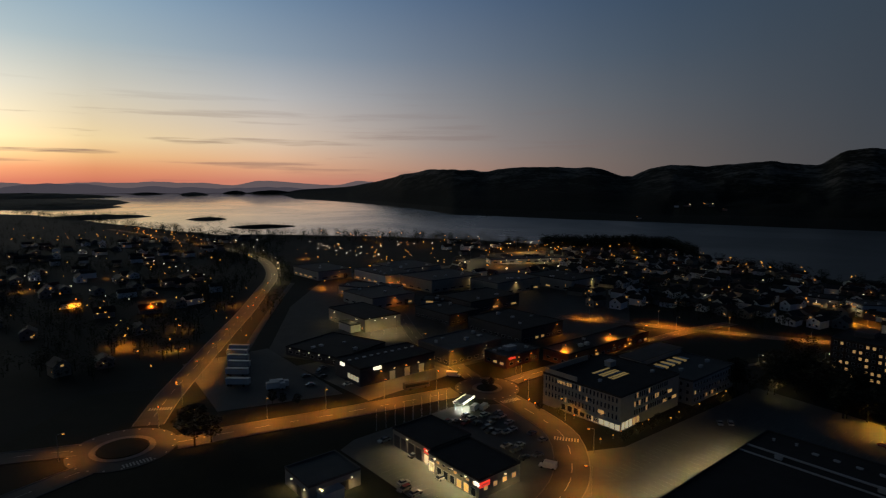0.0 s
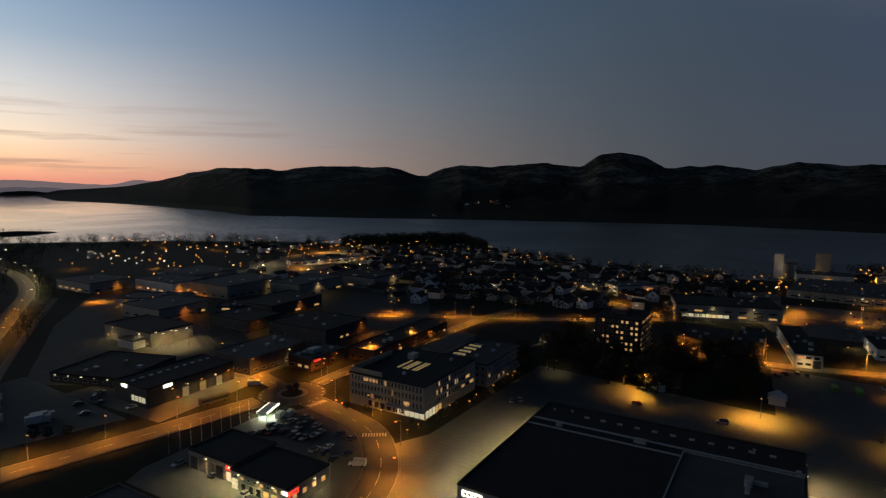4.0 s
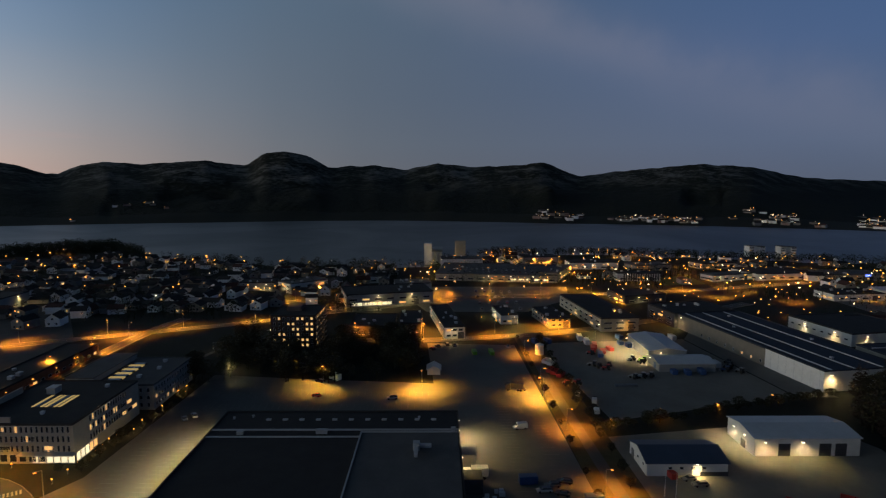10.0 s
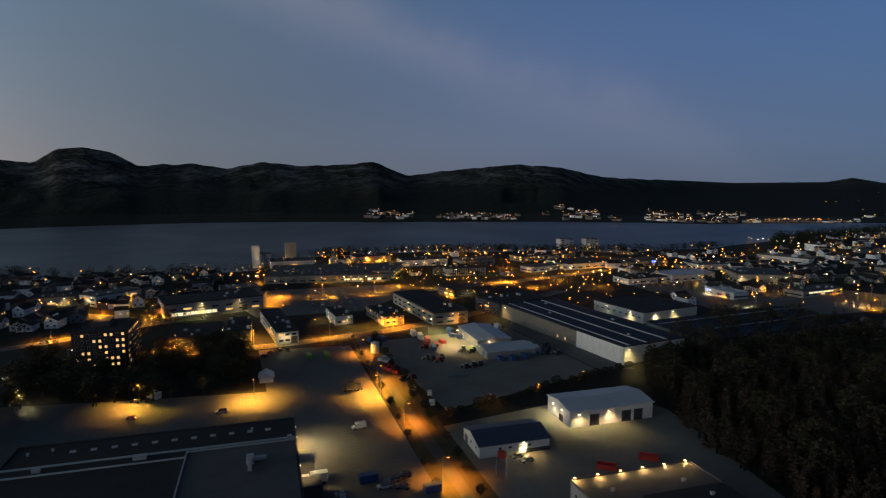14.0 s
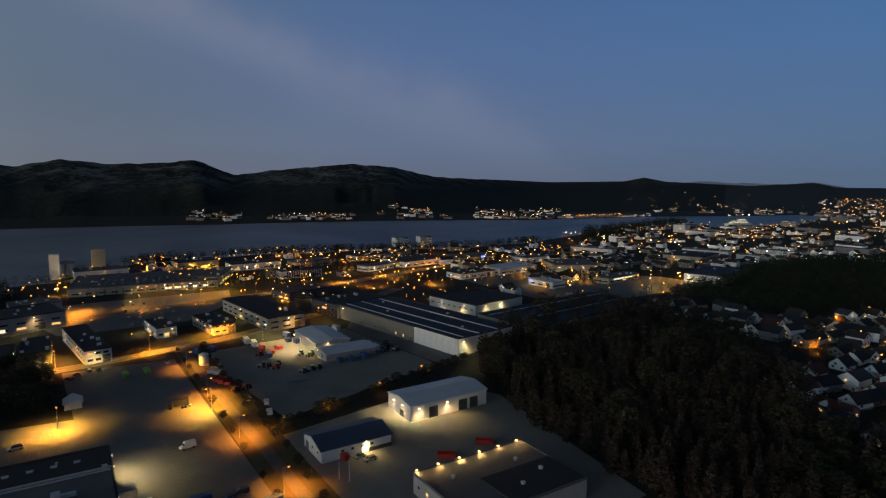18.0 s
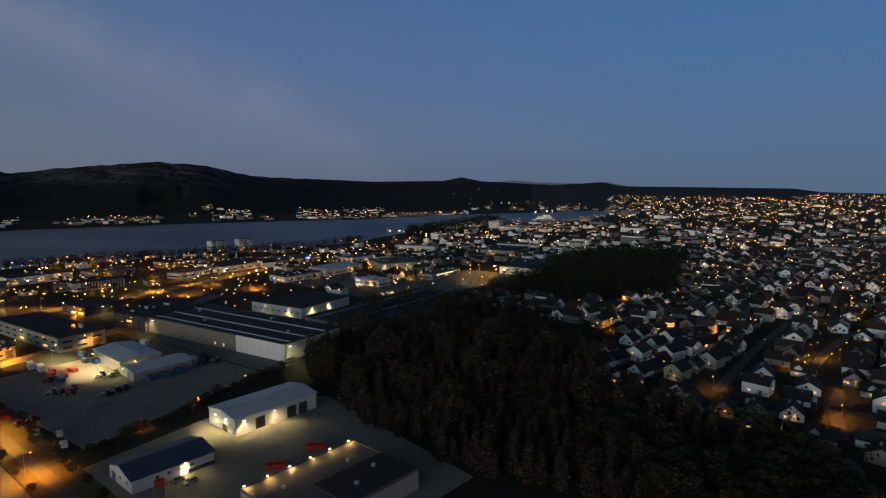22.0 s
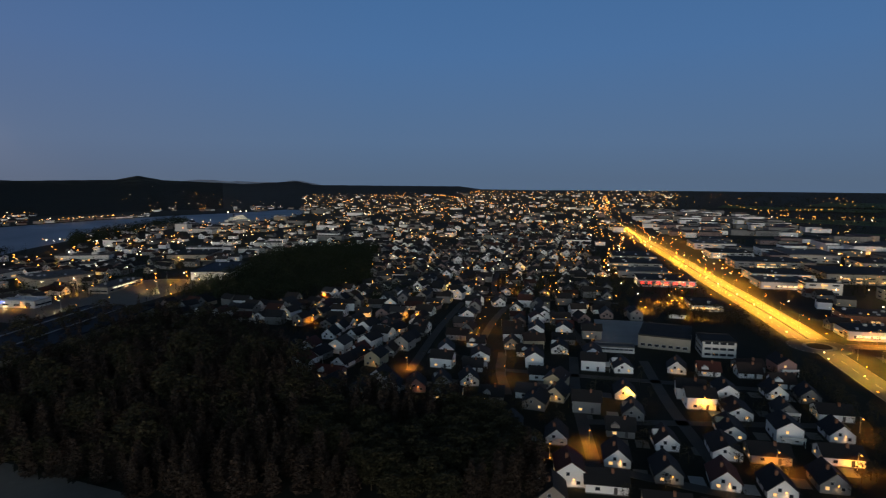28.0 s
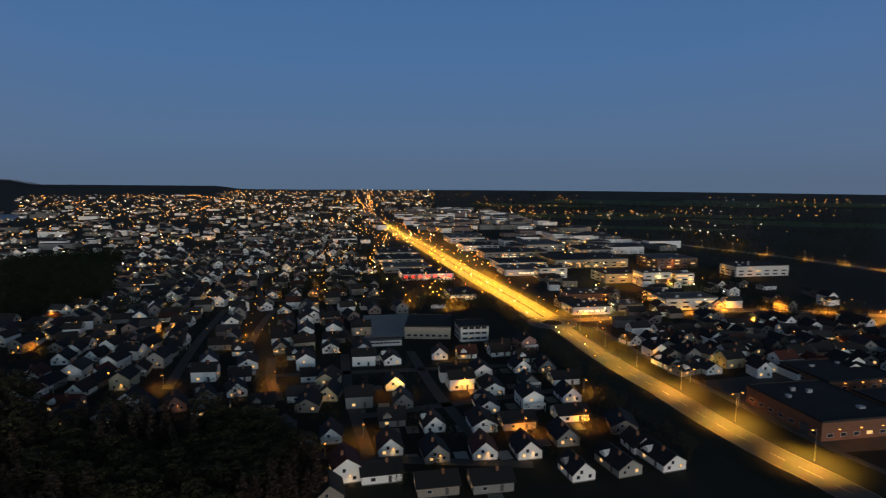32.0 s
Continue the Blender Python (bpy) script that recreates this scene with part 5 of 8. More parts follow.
windows(ob, L, W, "n", 8, 3.4, 2.4, 1.0, 0.1, rng)
# ---- sheds in the depot yard ----
ob, L, W = hall("yard_shed", 289, 322, -125, -106, 5.2, "grey steel shed with a pale gable roof", GREY_WALL, METAL_ROOF, 1.3, "u", category="shed")
opening(ob, L, W, "w", 3, 3.0, 3.6, WHITE_PAINT, label="pale sliding gate")
opening(ob, L, W, "n", -8, 2.4, 3.0, WHITE_PAINT, label="pale sliding gate")
wall_lamp(ob, L, W, "w", -3, 4.4, 2400)
ob, L, W = hall("yard_shed", 272, 287, -132, -105, 3.8, "low grey-blue shed with a pale gable roof", GREY_WALL, METAL_ROOF, 1.2, "v", category="shed")
opening(ob, L, W, "n", 2, 3.0, 3.0, BLUE_PAINT)
wall_lamp(ob, L, W, "n", -4, 3.6, 2400)
# ---- offices and shops behind the yards ----
ob, L, W = industrial(348, 424, -117, -93, 8, "flat-roofed two-storey office with lit window bands", TAN_WALL, BLACK_ROOF, 20, 0.18, 2, 3, faces="wn", turn=7)
ob, L, W = industrial(356, 390, -79, -65.5, 6, "small flat-roofed office beside the street", TAN_WALL, BLACK_ROOF, 21, 0.1, 2, 1, faces="wn", turn=9)
ob, L, W = industrial(366, 393, -49, -38, 6, "small white shop with a bright front", WHITE_WALL, BLACK_ROOF, 22, 0.6, 1, 2, faces="wn", turn=7)
ob, L, W = industrial(331, 392, -11, 1, 7, "narrow black-roofed building with a white gable", WHITE_WALL, BLACK_ROOF, 23, 0.15, 2, 2, faces="wn", turn=8.5)
ob, L, W = industrial(423, 457, 7, 71, 9, "long two-storey shopping building with bright windows", GREY_WALL, BLACK_ROOF, 24, 0.25, 2, 3, faces="wn", turn=15)
for i in range(8):
    part("shopfront", window_mesh(3.4, 2.2, SHOP_PANE), None, ob, m=face_pose(L, W, "w", -26 + i * 3.6, 1.9))
industrial(336, 369, 26, 52, 6, "low dark hall beside the street", DARK_WALL, BLACK_ROOF, 25, 0.05)
industrial(336, 369, 10, 23, 8, "dark cube-shaped workshop beside the street", DARK_WALL, BLACK_ROOF, 26, 0.05)
industrial(360, 390, -184, -142, 9, "dark office with pale storey bands", DARK_WALL, BLACK_ROOF, 27, 0.15, 2, 2, faces="wn", turn=12)
mall, L, W = facing(561, -56, 109, 70, 6.4, -97, "huge tan shopping centre with cars parked on its roof", TAN_WALL, GREY_ROOF, 41, 0.1, 1, 0)
MALL = (561, -56, 109, 70, 6.52, -97)
for k in range(9):
    wall_lamp(mall, L, W, "s", -6 + k * 6.5, 4.8, 2600, "sodium" if k % 3 else "white", size=0.4)
for k in range(5):
    part("shopfront", window_mesh(5.0, 1.6, SHOP_PANE), None, mall, m=face_pose(L, W, "s", 16 + k * 7, 2.2))
facing(557, -112, 58, 18, 7.5, -24, "tan shop wing in orange light", TAN_WALL, GREY_ROOF, 42, 0.3, 1, 3)
ob, L, W = facing(533, 58, 22, 30, 6, -87, "pale hall with a white gable wall", WHITE_WALL, BLACK_ROOF, 43, 0.05, 1, 0)
ob, L, W = facing(536, -182, 39, 14, 7, -91, "white block with tall dark slats on its front", WHITE_WALL, BLACK_ROOF, 44, 0.0, 1, 0)
for k in range(15):
    part("facade_slat", one_box(-0.7, -0.18, 0.4, 0.7, 0.0, 6.6, 0.03), DARK_WALL, ob, m=face_pose(L, W, "s", -13 + k * 2.2, 0))
facing(443, -151, 35, 24, 6, -75, "low dark modern office with flat roofs", DARK_WALL, BLACK_ROOF, 45, 0.15, 1, 2)
facing(540, -268, 47, 16, 5.4, -72, "white flat shop with lit windows", WHITE_WALL, GREY_ROOF, 46, 0.3, 1, 2)
ob, L, W = facing(555, -318, 58, 40, 6, -82, "broad black-roofed hall with a pale eaves band", WHITE_WALL, BLACK_ROOF, 47, 0.1, 1, 1)
ob, L, W = facing(546, -377, 64, 30, 5.4, -92, "store in yellow light with a blue lit sign", TAN_WALL, GREY_ROOF, 48, 0.4, 1, 0)
for k in range(6):
    wall_lamp(ob, L, W, "s", -27 + k * 11, 4.6, 3000, "sodium" if k % 2 else "white", size=0.5)
sign(ob, L, W, "s", 16, 4.0, 5.0, 1.8, BLUE_SIGN, "blue lit sign panel")
facing(450, -319, 41, 22, 5.3, -86, "white shed with a dark roof among houses", WHITE_WALL, BLACK_ROOF, 49, 0.05, 1, 0)
facing(454, -368, 50, 26, 6, -85, "long white shed with a pale metal roof", WHITE_WALL, METAL_ROOF, 50, 0.05, 1, 1)
ob, L, W = facing(360, -416, 47, 16, 5.2, -83, "low hall with yellow lit window bands", TAN_WALL, GREY_ROOF, 51, 0.2, 1, 1)
for k in range(6):
    part("shopfront", window_mesh(5.0, 1.3, SHOP_PANE), None, ob, m=face_pose(L, W, "s", -14 + k * 5.4, 3.6))
facing(491, 150, 28, 20, 6.6, -87, "flat leisure hall with yellow window bands", GREY_WALL, BLACK_ROOF, 52, 0.8, 1, 2)
facing(486, 112, 35, 20, 8, -46, "pale hall with a lit glazed front", WHITE_WALL, GREY_ROOF, 53, 0.6, 2, 2)
for i, (cu, cv, L0, h0) in enumerate(((632, -25, 44, 8), (648, -110, 40, 8), (600, -215, 40, 6), (612, -160, 50, 7), (498, 22, 30, 5), (615, -290, 44, 6), (500, -440, 46, 6))):
    facing(cu, cv, L0, 22, h0, -88 + 6 * (i % 3), "low flat-roofed commercial building near the shore", (WHITE_WALL, GREY_WALL, TAN_WALL)[i % 3], (GREY_ROOF, BLACK_ROOF)[i % 2], 54 + i, 0.3, 1, 2)
slab("park_lawn", [(505, -196), (545, -196), (560, -240), (512, -236)], 0.03, MEADOW, "green lawn beside the slatted block", category="grass")
slab("shopping_car_park", [(402, 8), (402, -62), (446, -100), (500, -110), (500, 10), (470, 30)], 0.024, ASPHALT, "lit car park in front of the shopping centre", category="car park")
# ---- halls and long blocks towards the harbour ----


def long_block(u, v, L, W, h, turn, rows, label, share=0.5, wall=None):
    """A long pale block with bands of windows on the side towards the town."""
    ob, L, W = hall("long_block", u - L / 2, u + L / 2, v - W / 2, v + W / 2, h, label, wall or WHITE_WALL, GREY_ROOF, turn=turn)
    r = random.Random(int(u))
    for k in range(rows):
        windows(ob, L, W, "n", int(L / 4), 1.8 + 3.0 * k, 3.2, 1.5, 0, r, pane=SHOP_PANE if r.random() < share else None)
        windows(ob, L, W, "w", max(3, int(W / 4)), 1.8 + 3.0 * k, 2.6, 1.5, share * 0.5, r)
    for k in range(3):
        wall_lamp(ob, L, W, "n", (k - 1) * L * 0.36, h - 1, 2200, size=0.5)
    roof_unit(ob, L * 0.2, 0, h + 0.1, 6, 4, 2.4, "stair_head")
    roof_unit(ob, -L * 0.25, 1, h + 0.1, 3, 3, 1.4)
    return ob, L, W


long_block(432, -659, 54, 14, 5.6, 15 + 180, 2, "long white block with bright window bands near the harbour", 0.7)
long_block(365, -662, 51, 14, 5.4, 16 + 180, 2, "long white low block with bright window bands", 0.7)
long_block(380, -730, 55, 14, 5.4, 14 + 180, 2, "far white low block with window bands", 0.5)
long_block(583, -870, 50, 14, 8, -8 + 180, 2, "white block above the wooded shore", 0.3)
long_block(642, -903, 23, 14, 13, 2 + 180, 4, "tall white tower block above the wooded shore", 0.2)
long_block(463, -503, 51, 16, 6, 27 + 180, 2, "long pale two-tier office with dark window bands", 0.05)
long_block(502, -537, 53, 14, 9, 20 + 180, 2, "pale upper office tier with dark window bands", 0.05)
ob, L, W = facing(425, -422, 44, 40, 8.6, -114, "large tan hall with bright lamps over its gates", TAN_WALL, GREY_ROOF, 121, 0.1, 1, 0)
for k in range(4):
    wall_lamp(ob, L, W, "s", -18 + k * 12, 6.6, 3600, "white" if k != 1 else "sodium", size=0.6)
ob, L, W = facing(315, -498, 36, 60, 7.4, -166, "dark panelled hall with three bright lamps on its white front", WHITE_WALL, SOLAR, 122, 0.0, 1, 0)
for k in range(3):
    wall_lamp(ob, L, W, "s", -14 + k * 13, 5.6, 4200, size=0.6)
facing(410, -596, 44, 50, 7, -166, "dark-roofed hall among trees near the harbour", TAN_WALL, BLACK_ROOF, 123, 0.3, 1, 3)
ob, L, W = industrial(360, 388, -352, -337, 5, "low pale shed in orange light with a blue lit sign", WHITE_WALL, METAL_ROOF, 124, 0.0, 1, 1, faces="nw", turn=4)
wall_lamp(ob, L, W, "n", 4, 4.2, 4200, "sodium", size=0.5)
sign(ob, L, W, "n", -11, 3.2, 3.4, 1.0, BLUE_SIGN, "blue lit sign panel")
for u, v in ((330, -330), (372, -386), (318, -410), (340, -452), (420, -372), (440, -330)):
    street_lamp(*uv(u, v), TURN + 90, "white" if u % 4 else "sodium", 9.0, 12000.0)

# ---- the lit ship in the harbour ----
ship = thing("ship", pose(*[1325 * f(radians(109.2)) for f in (math.sin, math.cos)], -0.45, 0, 0, -62), "white lit ship moored in the harbour", "ship")
bm = bmesh.new()
deck = [(-34, -5), (20, -5.5), (30, -3.5), (36, 0), (30, 3.5), (20, 5.5), (-34, 5)]
lo = [bm.verts.new((x * 0.96, y * 0.8, -0.6)) for x, y in deck]
hi = [bm.verts.new((x, y, 4.6)) for x, y in deck]
for i in range(7):
    bm.faces.new((lo[i], lo[(i + 1) % 7], hi[(i + 1) % 7], hi[i]))
bm.faces.new(hi)
bm.faces.new(lo[::-1])
bmesh.ops.recalc_face_normals(bm, faces=bm.faces)
part("hull", bm, WHITE_PAINT, ship)
for k, (x0, x1, w) in enumerate(((-22, 20, 4.6), (-18, 17, 4.2), (-8, 14, 3.6))):
    tier = part("deckhouse", one_box(x0, -w, 4.6 + 2.8 * k, x1, w, 7.3 + 2.8 * k, 0.2), WHITE_PAINT, ship)
    for i in range(int((x1 - x0) / 3.4)):
        for s in (-1, 1):
            part("porthole", one_box(x0 + 1 + i * 3.4, s * w - 0.06, 5.6 + 2.8 * k, x0 + 3 + i * 3.4, s * w + 0.06, 6.6 + 2.8 * k), SHOP_PANE, tier)
bm = bmesh.new()
tube(bm, -12, 0, 10, 17, 2.0, 1.6, 14)
part("funnel", bm, DARK_WALL, ship)
for x in (-28, 26, 8):
    bm = bmesh.new()
    tube(bm, x, 0, 4.6, 21, 0.25, 0.15, 8)
    part("mast", bm, STEEL, ship)
    part("deck_lamp", one_box(x - 0.8, -0.8, 20.4, x + 0.8, 0.8, 21.8, 0.2), WHITE_LENS, ship, "bright deck lamp")
    spot("bulb", ship, pose(x, 0, 20), 26000, WARM_WHITE, 150)

# ---- the apartment block ----
ob, L, W = hall("apartment_building", 312, 338, 66, 90, 18, "dark stepped apartment block with many lit balconies", BROWN_WALL, BLACK_ROOF, category="apartments")
for k in range(6):
    for f in "ws":
        windows(ob, L, W, f, 9, 1.9 + 2.9 * k, 1.3, 1.5, 0.42, rng)
        for i in range(4):
            bm = bmesh.new()
            box(bm, -1.9, -1.6, -0.1, 1.9, 0, 0.06)
            box(bm, -1.9, -1.6, 0.06, 1.9, -1.5, 0.9)
            part("balcony", bm, DARK_WALL, ob, m=face_pose(L, W, f, -9 + i * 6, 0.7 + 2.9 * k))
part("lift_house", one_box(-5, -4, 0, 5, 4, 2.4, 0.08), DARK_WALL, ob, "", pose(3, 2, 18.1))
# ---- silos and tower blocks on the shore ----
silo = thing("grain_silo", at(655, 3), "pale concrete grain silo with a tower by the fjord", "silo")
for i in range(8):
    bm = bmesh.new()
    tube(bm, -8 + (i % 4) * 7, -4 if i < 4 else 3.4, 0, 13, 3.6, n=16)
    part("silo", bm, WHITE_WALL, silo)
part("head_house", one_box(-12, -8, 13, 17, 7, 15.5, 0.1), GREY_WALL, silo)
part("tower", one_box(-20, 4, 0, -12, 12, 23, 0.15), WHITE_WALL, silo, "tall pale tower")
for x, y in ((-26, 12), (0, 16), (6, -16)):
    spot("floodlight", silo, pose(x, y, 1.0, 0, 150 if x > -10 else 140, 60 if x < 0 else 100), 9000, WARM_WHITE, 120)
part("tower", one_box(8, -34, 0, 18, -22, 23, 0.15), TAN_WALL, silo, "tall tan tower")
for a, r0, hh in ((78.0, 800, 13), (78.8, 808, 12), (80.35, 815, 13), (81.1, 822, 12)):
    u, v = to_uv(r0 * math.sin(radians(a)), r0 * math.cos(radians(a)))
    t, L, W = hall("tower_block", u - 3.4, u + 3.4, v - 5.0, v + 5.0, hh, "pale tower block near the shore", WHITE_WALL, GREY_ROOF, category="tower block", turn=-85)
    r = random.Random(int(u))
    for k in range(4):
        windows(t, L, W, "s", 3, 2 + 3 * k, 1.4, 1.4, 0.15, r)
# ---- the business park along the main road ----
for i, (a, lab, wall) in enumerate((
        ((-268, -228, -387, -367, 8), "white two-storey office with dark window bands", WHITE_WALL), ((-286, -260, -473, -455, 12), "white four-storey office block with dark window bands", WHITE_WALL),
        ((-185, -158, -384, -364, 5.5), "low shop with a glowing band under its roof", WHITE_WALL), ((-211, -193, -384, -368, 5), "low flat shop beside the car park", GREY_WALL),
        ((-211, -185, -518, -502, 10.5), "pale office block with rows of windows", WHITE_WALL), ((-303, -223, -612, -562, 9), "large hall with an orange-lit front", TAN_WALL),
        ((-371, -325, -584, -544, 10.2), "wide hall with a pale metal roof", BRICK_WALL), ((-258, -234, -409, -389, 7), "low grey office by the road", GREY_WALL),
        ((-207, -173, -425, -405, 6), "long red-brown warehouse in the business park", BRICK_WALL), ((-205, -160, -556, -526, 6), "car showroom with bright windows", WHITE_WALL),
        ((-215, -165, -600, -565, 7), "flat-roofed shop with a lit front", WHITE_WALL), ((-268, -235, -504, -474, 8.5), "flood-lit warehouse with yellow lamps", TAN_WALL),
        ((-307, -290, -470, -454, 10.5), "white office with long window bands", WHITE_WALL), ((-230, -170, -680, -640, 8), "wide shop with white lit signs", GREY_WALL),
        ((-210, -165, -760, -720, 7), "retail building along the main road", WHITE_WALL), ((-290, -240, -760, -700, 9), "pale retail hall with a dark roof", GREY_WALL),
        ((-107, -87, -451, -425, 4.5), "black-roofed shop with a white lit sign", WHITE_WALL), ((-108, -62, -546, -516, 6), "wide store with a row of red lit panels", WHITE_WALL),
        ((-95, -50, -592, -560, 6), "flat shop along the main road", GREY_WALL), ((-95, -45, -645, -608, 7), "dark-roofed retail hall along the main road", GREY_WALL),
        ((-98, -52, -710, -665, 7), "dark-roofed shop with lit sign", GREY_WALL), ((-215, -165, -860, -810, 8), "far retail building with lit windows", WHITE_WALL),
        ((-429, -373, -511, -487, 10), "pale round-roofed sports hall", WHITE_WALL), ((-330, -290, -690, -650, 8), "industrial hall with white lamps", GREY_WALL))):
    ob, L, W = industrial(*a, lab, wall, BLACK_ROOF if i % 3 else GREY_ROOF, 70 + i, 0.6 if i in (9, 10, 13, 14) else 0.34, 3 if a[4] > 10 else 1 if a[4] < 7 else 2, 3, faces="en")
    if "red lit" in lab:
        for k in range(7):
            sign(ob, L, W, "n", -20 + k * 6.6, 2.2, 3.4, 2.2, RED_SIGN, "red lit panel")
    if "glowing band" in lab or "white lit" in lab or "bright windows" in lab:
        for k in range(5):
            part("shopfront", window_mesh(3.6, 1.6, SHOP_PANE), None, ob, m=face_pose(L, W, "n", -8 + k * 4.0, 2.4))
    if "orange-lit" in lab or "yellow lamps" in lab:
        for k in range(4):
            wall_lamp(ob, L, W, "n", -0.36 * L + k * 0.24 * L, 5.4, 5000, "sodium", size=0.5)
# the brick complex beside the main road
for i, (a, lab) in enumerate((((-200, -166, -206, -168, 7), "dark red-brick hall beside the main road"), ((-243, -207, -236, -208, 5), "low brick wing with small orange lamps"), ((-232, -206, -196, -162, 6), "flat-roofed brick building beside a car park"))):
    ob, L, W = industrial(*a, lab, BRICK_WALL, BLACK_ROOF, 100 + i, 0.08, 1, 0, faces="en")
    for k in range(3):
        wall_lamp(ob, L, W, "n", -10 + k * 9, 4.2, 260, "sodium", size=0.3)
slab("brick_hall_car_park", [(-164, -232), (-164, -160), (-250, -156), (-250, -238)], 0.03, ROAD, "dark asphalt around the brick halls", category="car park")
# the lit path through the park by the apartments
road([uv(296, 121), uv(307, 118), uv(324, 110), uv(334, 98), uv(346, 92)], 2.6, "pale lit footpath through the park", centre=False, edges=False)
road([uv(346, 90), uv(330, 100), uv(304, 104), uv(284, 64)], 2.2, "narrow footpath through the park", centre=False, edges=False)
for u, v in ((309, 120), (326, 112), (337, 99), (348, 93)):
    street_lamp(*uv(u, v), TURN - 90, "white", 4.0, 1600.0)
# the school
ob, L, W = hall("school", -69, -43, -352, -322, 7, "dark-roofed school building with pale bands", TAN_WALL, BLACK_ROOF, category="school", turn=-12)
windows(ob, L, W, "n", 7, 2, 2.4, 1.5, 0.05, rng)
ob, L, W = hall("school_wing", -86, -70, -329, -313, 8.5, "white three-storey school wing with dark window bands", WHITE_WALL, BLACK_ROOF, category="school")
for k in range(3):
    windows(ob, L, W, "n", 4, 1.8 + 2.9 * k, 3.2, 1.4, 0.0, rng)
    windows(ob, L, W, "e", 4, 1.8 + 2.9 * k, 3.2, 1.4, 0.0, rng)
ob, L, W = hall("pavilion", -37, -15, -318.5, -312, 3.2, "long white pavilion with a lit band", WHITE_WALL, GREY_ROOF, category="pavilion")
windows(ob, L, W, "n", 9, 1.8, 2.2, 1.0, 0.0, rng)

# ---- houses ----
def house_template(seed, W, D, h, rise, dormer=False, porch=False, terrace=False):
    """A wooden gable house; the ridge runs along local y and the gables face along it."""
    r = random.Random(seed)
    ob = thing("house", pose(0, 0, 0), "", "house", "wooden houses of the town")
    bm = bmesh.new()
    prism(bm, [(-W / 2, 0.4), (W / 2, 0.4), (W / 2, h), (0, h + rise), (-W / 2, h)], -D / 2, D / 2)
    bmesh.ops.rotate(bm, verts=bm.verts, cent=(0, 0, 0), matrix=Matrix.Rotation(radians(90), 3, "Z"))
    bmesh.ops.recalc_face_normals(bm, faces=bm.faces)
    part("wall", bm, HOUSE_WALL, ob)
    part("foundation", one_box(-W / 2 + 0.08, -D / 2 + 0.08, -0.4, W / 2 - 0.08, D / 2 - 0.08, 0.45), KERB, ob)
    bm = bmesh.new()
    o, t, k = 0.55, 0.24, rise / (W / 2)
    prism(bm, [(-W / 2 - o, h - o * k + 0.02), (0, h + rise + 0.02), (W / 2 + o, h - o * k + 0.02), (W / 2 + o, h - o * k + t), (0, h + rise + t), (-W / 2 - o, h - o * k + t)], -D / 2 - 0.6, D / 2 + 0.6)
    bmesh.ops.rotate(bm, verts=bm.verts, cent=(0, 0, 0), matrix=Matrix.Rotation(radians(90), 3, "Z"))
    bmesh.ops.recalc_face_normals(bm, faces=bm.faces)
    part("roof", bm, HOUSE_ROOF, ob)
    pick = lambda: WARM_PANE if r.random() < 0.22 else GLASS
    for f in "ns":
        for a in (-W * 0.26, W * 0.26):
            part("window", window_mesh(1.2, 1.2, pick()), None, ob, m=face_pose(W, D, f, a, 1.7))
        part("window", window_mesh(1.1, 1.2, pick()), None, ob, m=face_pose(W, D, f, -0.9, h + 0.2 if h < 4 else 4.3))
    for f in "ew":
        part("window", window_mesh(1.5, 1.2, pick()), None, ob, m=face_pose(W, D, f, -D * 0.22, 1.7))
    bm = bmesh.new()
    box(bm, -0.5, -0.1, 0.4, 0.5, 0.02, 2.45, 0, 0.02)
    part("door", bm, DOOR_DARK, ob, "", face_pose(W, D, "e", D * 0.2, 0))
    part("chimney", one_box(-0.4, -0.4, 0, 0.4, 0.4, 1.5, 0.04), BRICK_WALL, ob, "", pose(W * 0.12, D * 0.15, h + rise - 0.5))
    if dormer:
        bm = bmesh.new()
        prism(bm, [(-1.5, 0), (1.5, 0), (1.5, 1.3), (0, 2.3), (-1.5, 1.3)], -1.0, W / 2 - 0.2)
        bmesh.ops.recalc_face_normals(bm, faces=bm.faces)
        part("dormer", bm, HOUSE_WALL, ob, "", pose(0, -D * 0.2, h - 0.2))
    if terrace:
        bm = bmesh.new()
        box(bm, -W / 2, D / 2, 2.5, W / 2 - 1, D / 2 + 2.2, 2.7)
        box(bm, -W / 2, D / 2 + 2.1, 2.7, W / 2 - 1, D / 2 + 2.2, 3.6)
        for x in (-W / 2 + 0.1, W / 2 - 1.2):
            box(bm, x, D / 2 + 2.0, -0.2, x + 0.15, D / 2 + 2.15, 2.5)
        part("balcony", bm, WHITE_PAINT, ob)
    if porch:
        lampost = part("porch_lamp", one_box(-0.13, -0.30, 0, 0.13, 0, 0.28, 0.03), SODIUM_LENS, ob, "glowing porch lamp", face_pose(W, D, "n", W * 0.1, 2.5))
        spot("bulb", lampost, pose(0, -0.5, -0.1, -20), 110, (1.0, 0.55, 0.2), 160)
    return ob


